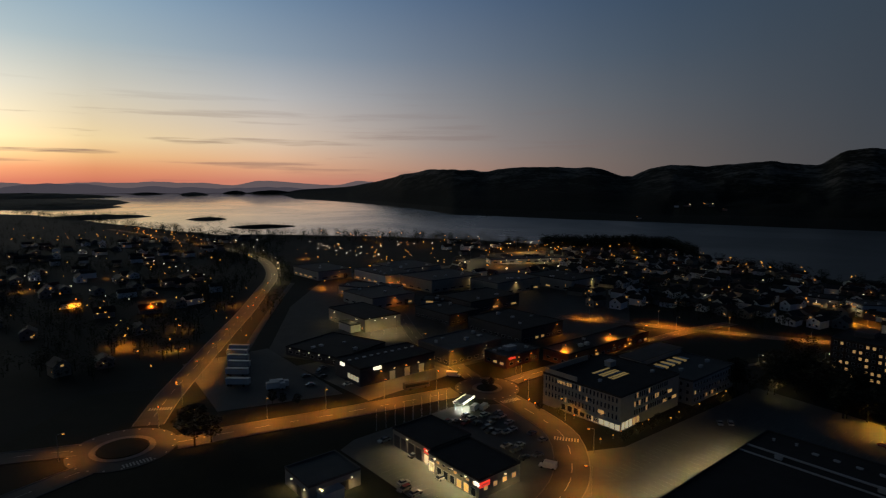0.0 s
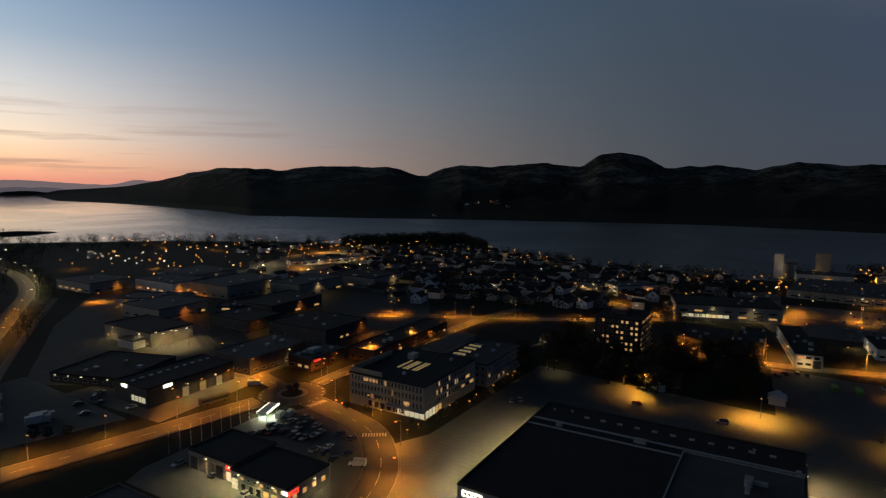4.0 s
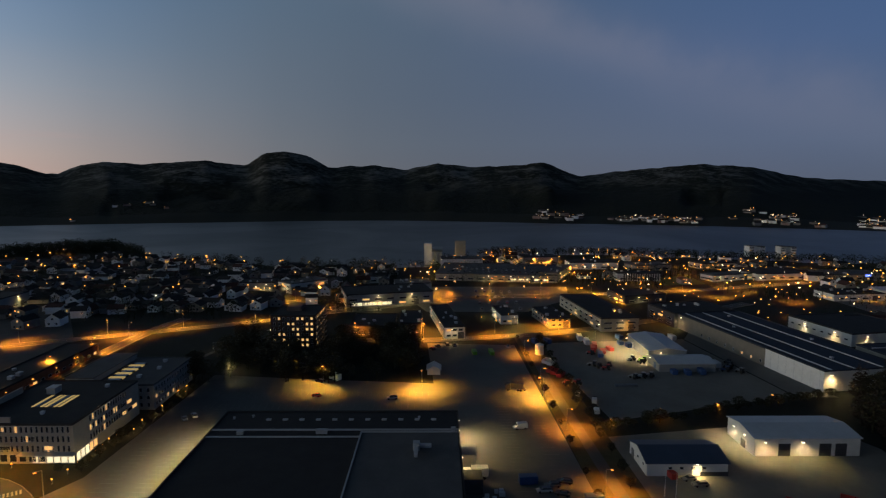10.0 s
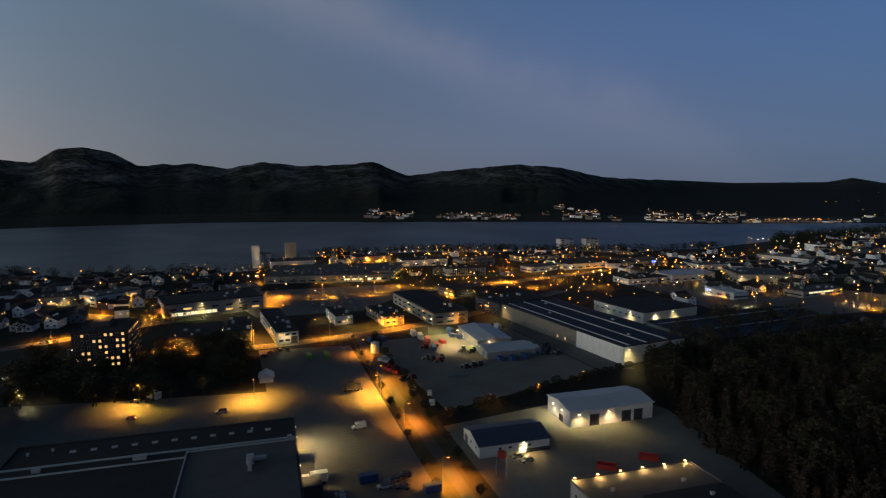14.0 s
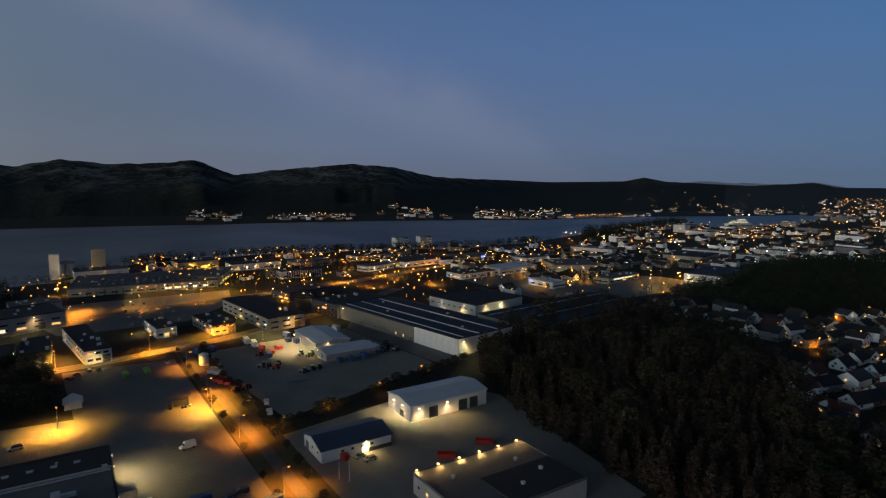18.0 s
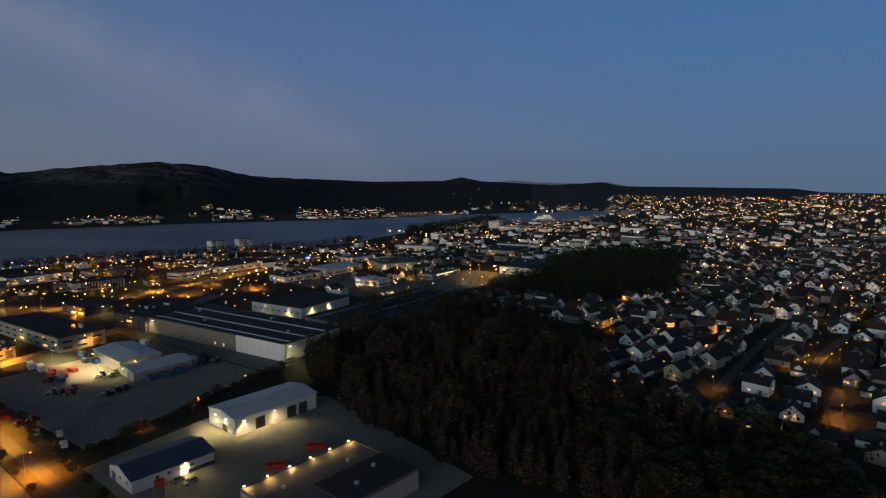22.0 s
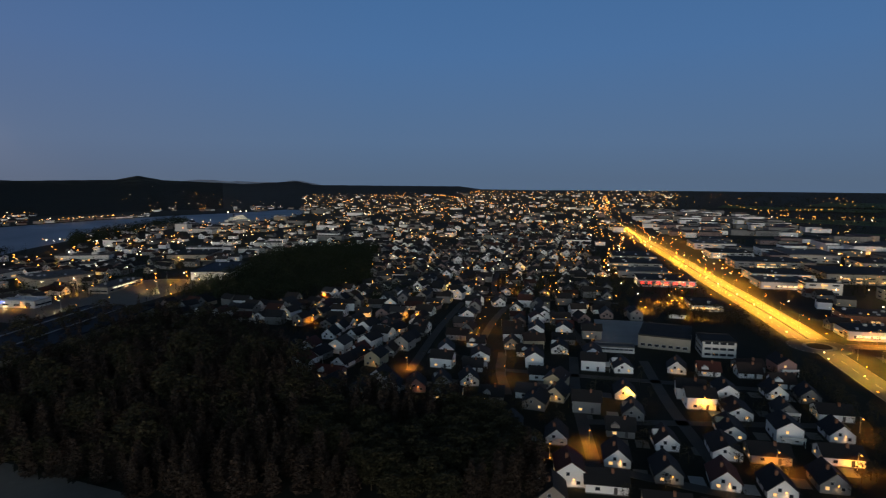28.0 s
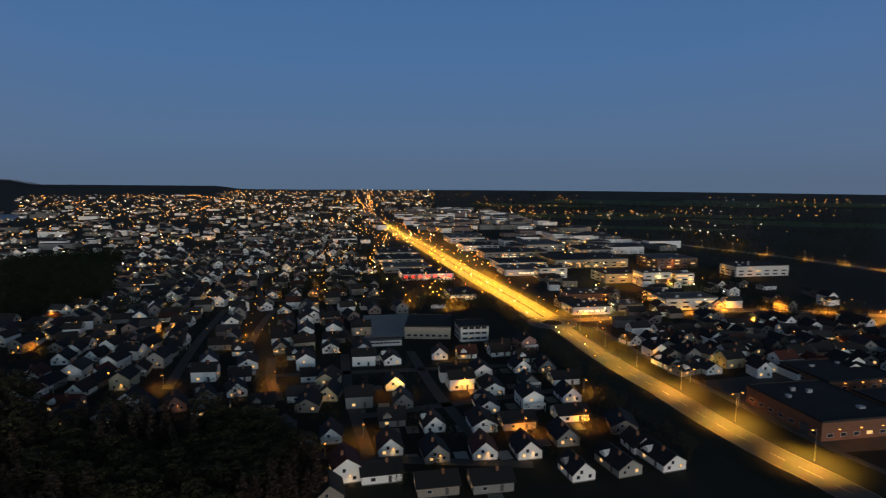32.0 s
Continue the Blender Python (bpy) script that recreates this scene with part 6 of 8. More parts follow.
HOUSE_KINDS = [house_template(1, 8.0, 10.0, 3.0, 3.4, porch=True), house_template(2, 8.5, 11.0, 5.4, 2.6, terrace=True), house_template(3, 7.6, 9.5, 3.0, 3.2, dormer=True),
               house_template(4, 9.0, 12.0, 3.2, 2.4), house_template(5, 8.2, 10.5, 5.2, 2.8, porch=True), house_template(6, 7.2, 9.0, 2.9, 3.0, terrace=True), house_template(7, 8.4, 13.0, 3.0, 2.6, dormer=True)]
HOUSE_LABELS = ["steep-roofed wooden house with a lit porch", "two-storey wooden house with a balcony", "wooden house with a dormer in its steep roof", "long low wooden house with a dark roof",
                "two-storey wooden house with a lit porch lamp", "small wooden house with a raised terrace", "long wooden house with a dormer and dark tiles"]
HOUSE_USED = [False] * 7


def house(u, v, kind, turn):
    x, y = uv(u, v)
    m = pose(x, y, ground_z(x, y), 0, 0, TURN + turn)
    if not HOUSE_USED[kind]:
        HOUSE_USED[kind] = True
        HOUSE_KINDS[kind].matrix_basis = m
        tagged(HOUSE_KINDS[kind], HOUSE_LABELS[kind])
        return
    copy_thing(HOUSE_KINDS[kind], m)


STREETS = [((-62, -170), (8, -189)), ((22, -240), (30, -300)), ((-11, -186), (-6, -300)), ((-14, -312), (2, -420)), ((-95, -268), (30, -272)), ((-50, -180), (-40, -300)), ((44, -318), (38, -420)), ((52, -452), (62, -560)), ((4, -452), (16, -540)), ((-40, -440), (120, -450)), ((-95, -232), (-10, -218)), ((70, -262), (72, -420)), ((-35, -560), (110, -570)), ((-35, -680), (110, -690))]


def near_street(u, v, gap):
    p = Vector((u, v))
    for a, b in STREETS:
        a, b = Vector(a), Vector(b)
        d = b - a
        t = max(0.0, min(1.0, (p - a).dot(d) / d.length_squared))
        if (a + d * t - p).length < gap:
            return True
    return False


for a, b in STREETS:
    mid = ((a[0] + b[0]) / 2 + 2.0, (a[1] + b[1]) / 2)
    road([uv(*a), uv(*mid), uv(*b)], 4.5, "narrow residential street between houses", z=0.095, centre=False, edges=False)

# the houses that stand out, as (u, v, kind, turn)
KNOWN = [(-18, -188, 0, 0), (-32, -181, 0, 3), (-48, -180, 0, -4), (-29, -161, 3, 90), (17, -206, 5, 2), (1, -200, 5, 0), (-10, -230, 4, 90), (-21, -210, 2, 90), (-27, -227, 2, 0), (-26, -248, 0, 0),
         (-35, -203, 2, 4), (-66, -253, 4, 0), (-53, -201, 3, 0), (-28, -284, 6, 5), (59, -295, 0, 10), (40, -251, 0, 14), (51, -246, 2, 16), (61, -239, 0, 14), (40, -288, 3, 8), (8, -264, 3, 90), (71, -236, 2, 10), (80, -248, 5, -5),
         (-87, -261, 0, 2), (-99, -259, 0, -6), (-94, -274, 2, 90), (-101, -241, 3, 90), (-66, -236, 3, 0), (-84, -240, 5, 0), (-77, -218, 1, 0), (-66, -200, 3, 90), (-88, -203, 3, 90), (-45, -160, 3, 90), (-62, -178, 0, 0), (-78, -185, 0, 0), (-95, -222, 0, 0)]
BLOCKED = [(-110, -18, -392, -298), (-49, -33, -245, -205), (-12, -2, -168, -156), (-250, -152, -240, -150)]


def free_for_houses(u, v):
    x, y = uv(u, v)
    if inside(x, y, FOREST) or inside(x, y, FOREST_FAR) or near_street(u, v, 6.2):
        return False
    if any(a < u < b and c < v < d for a, b, c, d in BLOCKED):
        return False
    if 140 <= u < 270 and -760 < v < -330:
        return True
    if -112 < u < 140 and -1050 < v < -158:
        return not (u < -38 and v < -404)
    return -330 < u < -152 and -316 < v < -160


rng = random.Random(77)
cells = []
for i in range(-24, 19):
    for j in range(0, 66):
        u, v = i * 14.5 + 5.0 * noise.noise((i * 0.31, j * 0.23, 1.5)) + rng.uniform(-3.2, 3.2), -162 - j * 13.5 + 6.0 * noise.noise((i * 0.27, j * 0.21, 8.5)) + rng.uniform(-2.8, 2.8)
        if free_for_houses(u, v) and rng.random() < 0.93 and all((u - a) ** 2 + (v - b) ** 2 > 150 for a, b, _, _ in KNOWN):
            cells.append((u, v))
cells.sort(key=lambda c: c[0] ** 2 + c[1] ** 2)
for k in KNOWN:
    house(*k)
for k, (u, v, _, turn) in enumerate(KNOWN):
    a, b = (7.2, 0.0) if turn < 45 else (0.0, 7.8)
    slab("driveway", [(u + a - 2.2, v + b - 2.8), (u + a + 2.2, v + b - 2.8), (u + a + 2.2, v + b + 3.2), (u + a - 2.2, v + b + 3.2)], 0.088 + 0.0002 * k, (ASPHALT, GRAVEL, PALE_GROUND)[k % 3], "paved driveway beside a wooden house", category="driveway")
for u, v in cells[:110]:
    house(u, v, rng.randrange(7), rng.choice((0, 0, 90)) + 24 * noise.noise((u / 70, v / 70, 4)) + rng.uniform(-8, 8))


def far_houses(name, spots, label, share=0.12):
    wv, wf, rv, rf, pv, pf = [], [], [], [], [], []
    r = random.Random(len(spots))
    for x, y, L, W, h, rise, a, *base in spots:
        c, s = math.cos(a), math.sin(a)
        floor = base[0] if base else ground_z(x, y)

        def put(lst, p):
            lst.append((x + p[0] * c - p[1] * s, y + p[0] * s + p[1] * c, p[2] + floor))
        b = len(wv)
        for sx in (-1, 1):
            for p in ((-W / 2, -0.5), (W / 2, -0.5), (W / 2, h), (0, h + rise), (-W / 2, h)):
                put(wv, (sx * L / 2, p[0], p[1]))
        wf += [(b, b + 1, b + 2, b + 3, b + 4), (b + 5, b + 9, b + 8, b + 7, b + 6), (b, b + 4, b + 9, b + 5), (b + 1, b + 6, b + 7, b + 2)]
        b = len(rv)
        o = 0.5
        k = rise / (W / 2)
        for sx in (-1, 1):
            for p in ((-W / 2 - o, h - o * k + 0.1), (0, h + rise + 0.12), (W / 2 + o, h - o * k + 0.1)):
                put(rv, (sx * (L / 2 + o), p[0], p[1]))
        rf += [(b, b + 3, b + 4, b + 1), (b + 1, b + 4, b + 5, b + 2)]
        # dark window panes on the gables and long sides
        for sx in (-1, 1):
            for yy, zz in ((-W * 0.25, 1.7), (W * 0.25, 1.7), (0.0, h - 0.1)):
                b = len(pv)
                for q in ((-0.6, -0.6), (0.6, -0.6), (0.6, 0.6), (-0.6, 0.6)):
                    put(pv, (sx * (L / 2 + 0.05), yy + q[0], zz + q[1]))
                pf.append(((b, b + 1, b + 2, b + 3), 3 if r.random() < share else 2))
    me = bpy.data.meshes.new(name)
    n, n2 = len(wv), len(wv) + len(rv)
    me.from_pydata(wv + rv + pv, [], wf + [tuple(i + n for i in q) for q in rf] + [tuple(i + n2 for i in q) for q, _ in pf])
    for m in (FAR_WALL, FAR_ROOF, GLASS, WARM_PANE):
        me.materials.append(m)
    me.polygons.foreach_set("material_index", [0] * len(wf) + [1] * len(rf) + [m for _, m in pf])
    return tagged(new(name, me), label, "houses", kind="stuff")


def far_lights(name, spots, mat, label):
    v, f = [], []
    for x, y, z, s in spots:
        b = len(v)
        v += [(x + s, y, z), (x, y + s, z), (x - s, y, z), (x, y - s, z), (x, y, z + s), (x, y, z - s)]
        f += [(b, b + 1, b + 4), (b + 1, b + 2, b + 4), (b + 2, b + 3, b + 4), (b + 3, b, b + 4), (b + 1, b, b + 5), (b + 2, b + 1, b + 5), (b + 3, b + 2, b + 5), (b, b + 3, b + 5)]
    me = bpy.data.meshes.new(name)
    me.from_pydata(v, [], f)
    me.materials.append(mat)
    return tagged(new(name, me), label, "lights", kind="stuff")


def polar(a, r):
    return (r * math.sin(radians(a)), r * math.cos(radians(a)))


spots = []
for u, v in cells[110:]:
    x, y = uv(u, v)
    spots.append((x, y, rng.uniform(9, 12), rng.uniform(7, 8.6), rng.choice((2.9, 3.0, 5.2)), rng.uniform(2.2, 3.4), radians(TURN + rng.choice((0, 90, 90)) + 30 * noise.noise((u / 70, v / 70, 4)) + rng.uniform(-12, 12))))
HOUSE_SPOTS = [p[:2] for p in spots]
far_houses("town_houses", spots, "rows of wooden houses in the middle of the town")
TOWN = [(96, 150, 620, 3900, 1250), (12, 46, 430, 800, 470), (-38, -15, 250, 1000, 190), (-14, 12, 560, 900, 70), (50, 98, 560, 800, 120), (84, 100, 440, 760, 120), (168, 187, 300, 420, 60), (156, 187, 420, 560, 40)]
spots = []
for a0, a1, r0, r1, n in TOWN:
    for _ in range(n):
        a, r = rng.uniform(a0, a1), math.sqrt(rng.uniform(r0 * r0, r1 * r1)) if r1 < 1500 else r0 * (r1 / r0) ** rng.random()
        x, y = polar(a, r)
        u, v = to_uv(x, y)
        if inside(x, y, FOREST_FAR) or inside(x, y, FOREST) or (-160 < u < -95) or (-112 < u < 140 and -1050 < v < -158) or (u < 270 and u > 139 and -760 < v < -330) or (r > table(NEAR_SHORE, a) - 40 and a < 115):
            continue
        if 225 < u < 700 and -460 < v < 100 and a > 45 and noise.noise((u / 60, v / 60, 7)) < 0.1:
            continue
        if a < 0 and x > -165 - 0.10 * (y - 300) - (80 if y > 560 else 0):
            continue
        spots.append((x, y, rng.uniform(8, 14), rng.uniform(7, 9), rng.uniform(3, 5.5), rng.uniform(1.5, 3.2), radians(rng.choice((TURN, TURN + 90)) + rng.uniform(-12, 12))))
HOUSE_SPOTS += [p[:2] for p in spots]
far_houses("far_houses", spots, "far wooden houses of the town in the dusk")
# larger far blocks of the city
blocks = []
for _ in range(150):
    a = rng.uniform(98, 152)
    r = 800 * (3600 / 800) ** rng.random()
    x, y = polar(a, r)
    u, v = to_uv(x, y)
    if a < 115 and r > table(NEAR_SHORE, a) - 60 or inside(x, y, FOREST_FAR) or -160 < u < -95:
        continue
    blocks.append((x, y, rng.uniform(16, 40), rng.uniform(10, 18), rng.uniform(4, 9), 0.3, radians(TURN + rng.choice((0, 90)))))
for _ in range(150):
    u, v = rng.uniform(-440, -165), rng.uniform(-1700, -640)
    x, y = uv(u, v)
    blocks.append((x, y, rng.uniform(20, 50), rng.uniform(14, 30), rng.uniform(5, 10), 0.3, radians(TURN + rng.choice((0, 90)))))
far_houses("far_city_blocks", blocks, "far pale blocks and shops of the city", 0.5)

FAR_SODIUM = lit("far_sodium_light", (1.0, 0.35, 0.045), 5.5)
FAR_WARM = lit("far_window_light", (1.0, 0.50, 0.16), 4.6)
FAR_WHITE = lit("far_white_light", (1.0, 0.80, 0.52), 7.5)


def glow_size(r):
    """Half width of a lamp's glowing head, enlarged with distance to stand for its glow."""
    return max(0.30, 0.00076 * (r if r < 700 else 700 + (r - 700) * 0.26))


def lamp_size(r, r2):
    return glow_size(r) * r2.choice((0.5, 0.6, 0.75, 0.9, 1.1, 1.6))


def dry(x, y, a, r):
    """True where a light can stand: on land, outside the woods and the sports yard."""
    u, v = to_uv(x, y)
    return not (inside(x, y, FOREST) or inside(x, y, FOREST_FAR) or any(q0 < u < q1 and q2 < v < q3 for q0, q1, q2, q3 in BLOCKED) or (a < 115 and r > table(NEAR_SHORE, a) - 15))


# lamps in rows along the side streets of the town
r2 = random.Random(1)
sodium, white = [], []
for a0, a1, r0, r1, n in ((96, 150, 480, 4500, 190), (12, 46, 420, 800, 24), (-38, -19, 260, 1050, 22), (-38, -24, 900, 1900, 10), (-12, 12, 430, 960, 26), (46, 98, 440, 790, 74), (112, 140, 330, 700, 26), (140, 153, 330, 1600, 40), (158, 187, 260, 560, 10), (150, 166, 560, 1700, 34), (152, 187, 1500, 4300, 22), (156, 187, 900, 2200, 12), (146, 166, 400, 900, 30)):
    for _ in range(n):
        a = r2.uniform(a0, a1)
        r = r0 * (r1 / r0) ** (r2.random() ** 0.8)
        x, y = polar(a, r)
        way = radians(TURN + r2.choice((0, 90)) + 28 * noise.noise((x / 300, y / 300, 2)))
        step = r2.uniform(26, 40) * (1 if r < 1200 else 1.6)
        mat = white if r2.random() < 0.15 else sodium
        size = r2.choice((0.75, 0.9, 1.0, 1.2))
        for k in range(r2.randrange(3, 10)):
            px, py = x + math.cos(way) * step * k + r2.uniform(-3, 3), y + math.sin(way) * step * k + r2.uniform(-3, 3)
            rr, aa = math.hypot(px, py), math.degrees(math.atan2(px, py)) % 360
            aa = aa - 360 if aa > 270 else aa
            if dry(px, py, aa, rr) and a0 - 2 < aa < a1 + 2:
                mat.append((px, py, 6.5 + ground_z(px, py), 1.05 * glow_size(rr) * size))
STREET_ROWS = list(sodium)
# single lit windows, porches and shop fronts, most of them on a wall of a house
warm = []
for x, y in HOUSE_SPOTS:
    r, a = math.hypot(x, y), math.degrees(math.atan2(x, y)) % 360
    a = a - 360 if a > 270 else a
    if r2.random() < 0.75 and dry(x, y, a, r):
        k = 5.2 / max(r, 1.0)
        side = r2.uniform(-4, 4) / max(r, 1.0)
        p = (x - x * k + y * side, y - y * k - x * side, r2.uniform(1.8, 3.6) + ground_z(x, y), lamp_size(r, r2) * 0.8)
        q = r2.random()
        (warm if q < 0.55 else sodium if q < 0.86 else white).append(p)
for a0, a1, r0, r1, n in ((96, 150, 700, 4500, 2300), (-12, 12, 430, 960, 70), (46, 98, 470, 790, 240), (150, 167, 560, 1700, 130)):
    for _ in range(n):
        a = r2.uniform(a0, a1)
        r = r0 * (r1 / r0) ** (r2.random() ** 0.8)
        x, y = polar(a, r)
        if dry(x, y, a, r):
            q = r2.random()
            (warm if q < 0.5 else sodium if q < 0.8 else white).append((x, y, r2.uniform(2, 5), lamp_size(r, r2)))
for name, mat, spots in (("far_street_lights", FAR_SODIUM, sodium), ("far_window_lights", FAR_WARM, warm), ("far_white_lights", FAR_WHITE, white)):
    lamps = far_lights(name, spots, mat, "scattered " + name.replace("_", " ") + " of the town")
    if mat is FAR_SODIUM:
        near = [p for p in STREET_ROWS if 320 < math.hypot(p[0], p[1]) < 1000]
        for p in near[::max(1, len(near) // 170)]:
            works = not 92 < math.degrees(math.atan2(p[0], p[1])) < 146
            spot("bulb", lamps, pose(p[0], p[1], p[2] - 0.8), 34000 if works else 9000, SODIUM, 148)

# lights of the villages on the far shore, climbing the slopes
VILLAGES = [(59.4, 63.8, 1320, 1400, 34), (66.4, 74.2, 1325, 1375, 66), (77.5, 81.6, 1420, 1520, 26), (85.6, 88.6, 1420, 1700, 34), (86, 102, 1375, 1430, 95), (89, 94, 1430, 1750, 36), (99.5, 110, 2200, 3900, 44), (18.2, 18.5, 1440, 1460, 3), (20.5, 25.5, 1500, 1620, 9), (74, 86, 1345, 1400, 20), (102, 114, 1640, 2300, 90)]


def slope_z(a, r):
    rf, rr, el = table(FAR_SHORE, a), table(RIDGE_FAR, a), table(SKYLINE, a)
    t = max(0.0, min(1.0, (r - rf) / (rr - rf)))
    top = 90 + rr * math.tan(radians(el))
    return climb(a, top, t)


SHORE_SODIUM = lit("shore_sodium_light", (1.0, 0.40, 0.08), 4.0, True)
SHORE_WHITE = lit("shore_white_light", (1.0, 0.72, 0.42), 4.0, True)
spots_o, spots_w, hamlets = [], [], []
for a0, a1, r0, r1, n in VILLAGES:
    for _ in range(int(n * 0.65)):
        a, r = rng.uniform(a0, a1), rng.uniform(r0, r1)
        r = max(r, table(FAR_SHORE, a) + 8)
        x, y = polar(a, r)
        z = slope_z(a, r) + rng.uniform(4, 9)
        (spots_o if rng.random() < 0.6 else spots_w).append((x, y, z, min(r, 1500) * 0.00042 * rng.uniform(0.6, 1.5)))
        bx, by = x * (1 + 9 / r) + rng.uniform(-9, 9), y * (1 + 9 / r) + rng.uniform(-9, 9)
        if r < 2000:
            hamlets.append((bx, by, rng.uniform(9, 16), rng.uniform(7, 9), rng.uniform(3, 6), rng.uniform(1.2, 2.6), radians(-a + rng.uniform(-30, 30)), slope_z(a, r + 9) - 1))
far_houses("village_houses", hamlets, "pale wooden houses of the villages across the fjord", 0.1)
far_lights("village_street_lights", spots_o, SHORE_SODIUM, "orange lights of the villages across the fjord")
far_lights("village_window_lights", spots_w, SHORE_WHITE, "white lights of the villages across the fjord")

# rows of street lamps along the far roads
rows = []
for pts, n in (([(683, -1625), (640, -1720), (599, -1823)], 14), ([(2416, -1855), (2029, -1679), (1708, -1504), (1359, -1318)], 44), ([(1262, -1268), (1296, -1582)], 14), ([(1259, -791), (1275, -911), (1296, -1126)], 20), ([(900, -1236), (1180, -1560), (1500, -1960)], 34), ([(960, -1300), (1240, -1700), (1700, -2300)], 40), ([(-20, -1100), (120, -1250), (300, -1500)], 9)):
    line = smooth_line(pts, 10.0)
    for i in range(n):
        p = line[int(i / (n - 1) * (len(line) - 1))]
        rows.append((p.x + rng.uniform(-5, 5), p.y + rng.uniform(-5, 5), 9.0, p.length * 0.00045))
far_lights("far_road_lights", rows, FAR_SODIUM, "rows of sodium street lights along the far roads")

RES_LAMPS = [(28, -294), (25, -262), (-2, -254), (3, -186), (72, -265), (80, -233), (100, -311), (49, -317), (-10, -199), (-27, -244), (-55, -239), (-105, -228), (-91, -197), (-67, -194), (-16, -329), (20, -400), (-60, -280), (60, -300), (90, -360), (36, -350), (110, -420), (60, -440), (10, -470), (50, -520), (-20, -560), (90, -560), (130, -250), (20, -640), (-14, -700), (70, -700), (170, -420), (200, -520), (-180, -250), (-220, -300), (-270, -270), (-190, -200)]
# ---- vehicles ----
def wheels(ob, xs, y, r=0.33, w=0.22):
    for x in xs:
        for s in (-1, 1):
            bm = bmesh.new()
            tube(bm, 0, 0, -w / 2, w / 2, r, n=12)
            part("wheel", bm, RUBBER, ob, "", pose(x, s * y, r, 90))


def car_template(seed, L=4.4, W=1.8, H=1.48, estate=False):
    ob = thing("car", pose(0, 0, 0), "parked passenger car on the asphalt", "car", "parked cars")
    bm = bmesh.new()
    low = [(-L / 2, 0.35), (-L / 2 + 0.1, 0.25), (L / 2 - 0.1, 0.25), (L / 2, 0.4), (L / 2 - 0.06, 0.72), (L / 2 - 1.05, 0.92), (-L / 2 + 0.5, 0.95), (-L / 2 + 0.04, 0.85)]
    a = [bm.verts.new((x, -W / 2, z)) for x, z in low]
    b = [bm.verts.new((x, W / 2, z)) for x, z in low]
    for i in range(len(low)):
        bm.faces.new((a[i], b[i], b[(i + 1) % len(low)], a[(i + 1) % len(low)]))
    bm.faces.new(a[::-1])
    bm.faces.new(b)
    bmesh.ops.recalc_face_normals(bm, faces=bm.faces)
    bmesh.ops.bevel(bm, geom=list(bm.edges), offset=0.07, segments=1, affect="EDGES")
    part("body", bm, CAR_PAINT, ob)
    bm = bmesh.new()
    x0, x1 = -L / 2 + (0.15 if estate else 0.55), L / 2 - 1.15
    base = [bm.verts.new(p) for p in ((x0, -W / 2 + 0.1, 0.9), (x1, -W / 2 + 0.1, 0.9), (x1, W / 2 - 0.1, 0.9), (x0, W / 2 - 0.1, 0.9))]
    top = [bm.verts.new(p) for p in ((x0 + 0.45, -W / 2 + 0.25, H - 0.06), (x1 - 0.75, -W / 2 + 0.25, H - 0.06), (x1 - 0.75, W / 2 - 0.25, H - 0.06), (x0 + 0.45, W / 2 - 0.25, H - 0.06))]
    for i in range(4):
        bm.faces.new((base[i], base[(i + 1) % 4], top[(i + 1) % 4], top[i]))
    bm.faces.new(top)
    bm.faces.new(base[::-1])
    part("cabin_glass", bm, GLASS, ob)
    part("roof", one_box(x0 + 0.42, -W / 2 + 0.23, H - 0.06, x1 - 0.72, W / 2 - 0.23, H, 0.02), CAR_PAINT, ob)
    wheels(ob, (-L / 2 + 0.85, L / 2 - 0.85), W / 2 - 0.1)
    return ob


CARS = [car_template(1), car_template(2, 4.7, 1.85, 1.5, True), car_template(3, 4.1, 1.75, 1.46)]
CAR_USED = [False] * 3


def car(u, v, turn, kind=0, z=0.06):
    m = at(u, v, z, turn)
    if not CAR_USED[kind]:
        CAR_USED[kind] = True
        CARS[kind].matrix_basis = m
    else:
        copy_thing(CARS[kind], m)


def van(u, v, turn, label, paint=WHITE_PAINT, L=5.6, H=2.4):
    ob = thing("van", at(u, v, 0.06, turn), label, "van")
    bm = bmesh.new()
    prof = [(-L / 2, 0.4), (L / 2, 0.4), (L / 2, 0.95), (L / 2 - 0.9, 1.25), (L / 2 - 1.5, H - 0.1), (L / 2 - 1.9, H), (-L / 2, H)]
    a = [bm.verts.new((x, -0.95, z)) for x, z in prof]
    b = [bm.verts.new((x, 0.95, z)) for x, z in prof]
    for i in range(len(prof)):
        bm.faces.new((a[i], b[i], b[(i + 1) % len(prof)], a[(i + 1) % len(prof)]))
    bm.faces.new(a[::-1])
    bm.faces.new(b)
    bmesh.ops.recalc_face_normals(bm, faces=bm.faces)
    bmesh.ops.bevel(bm, geom=list(bm.edges), offset=0.06, segments=1, affect="EDGES")
    part("body", bm, paint, ob)
    part("windscreen", one_box(L / 2 - 1.42, -0.8, 1.35, L / 2 - 1.0, 0.8, 2.0, 0.05), GLASS, ob)
    wheels(ob, (-L / 2 + 1, L / 2 - 1), 0.85, 0.36)
    return ob


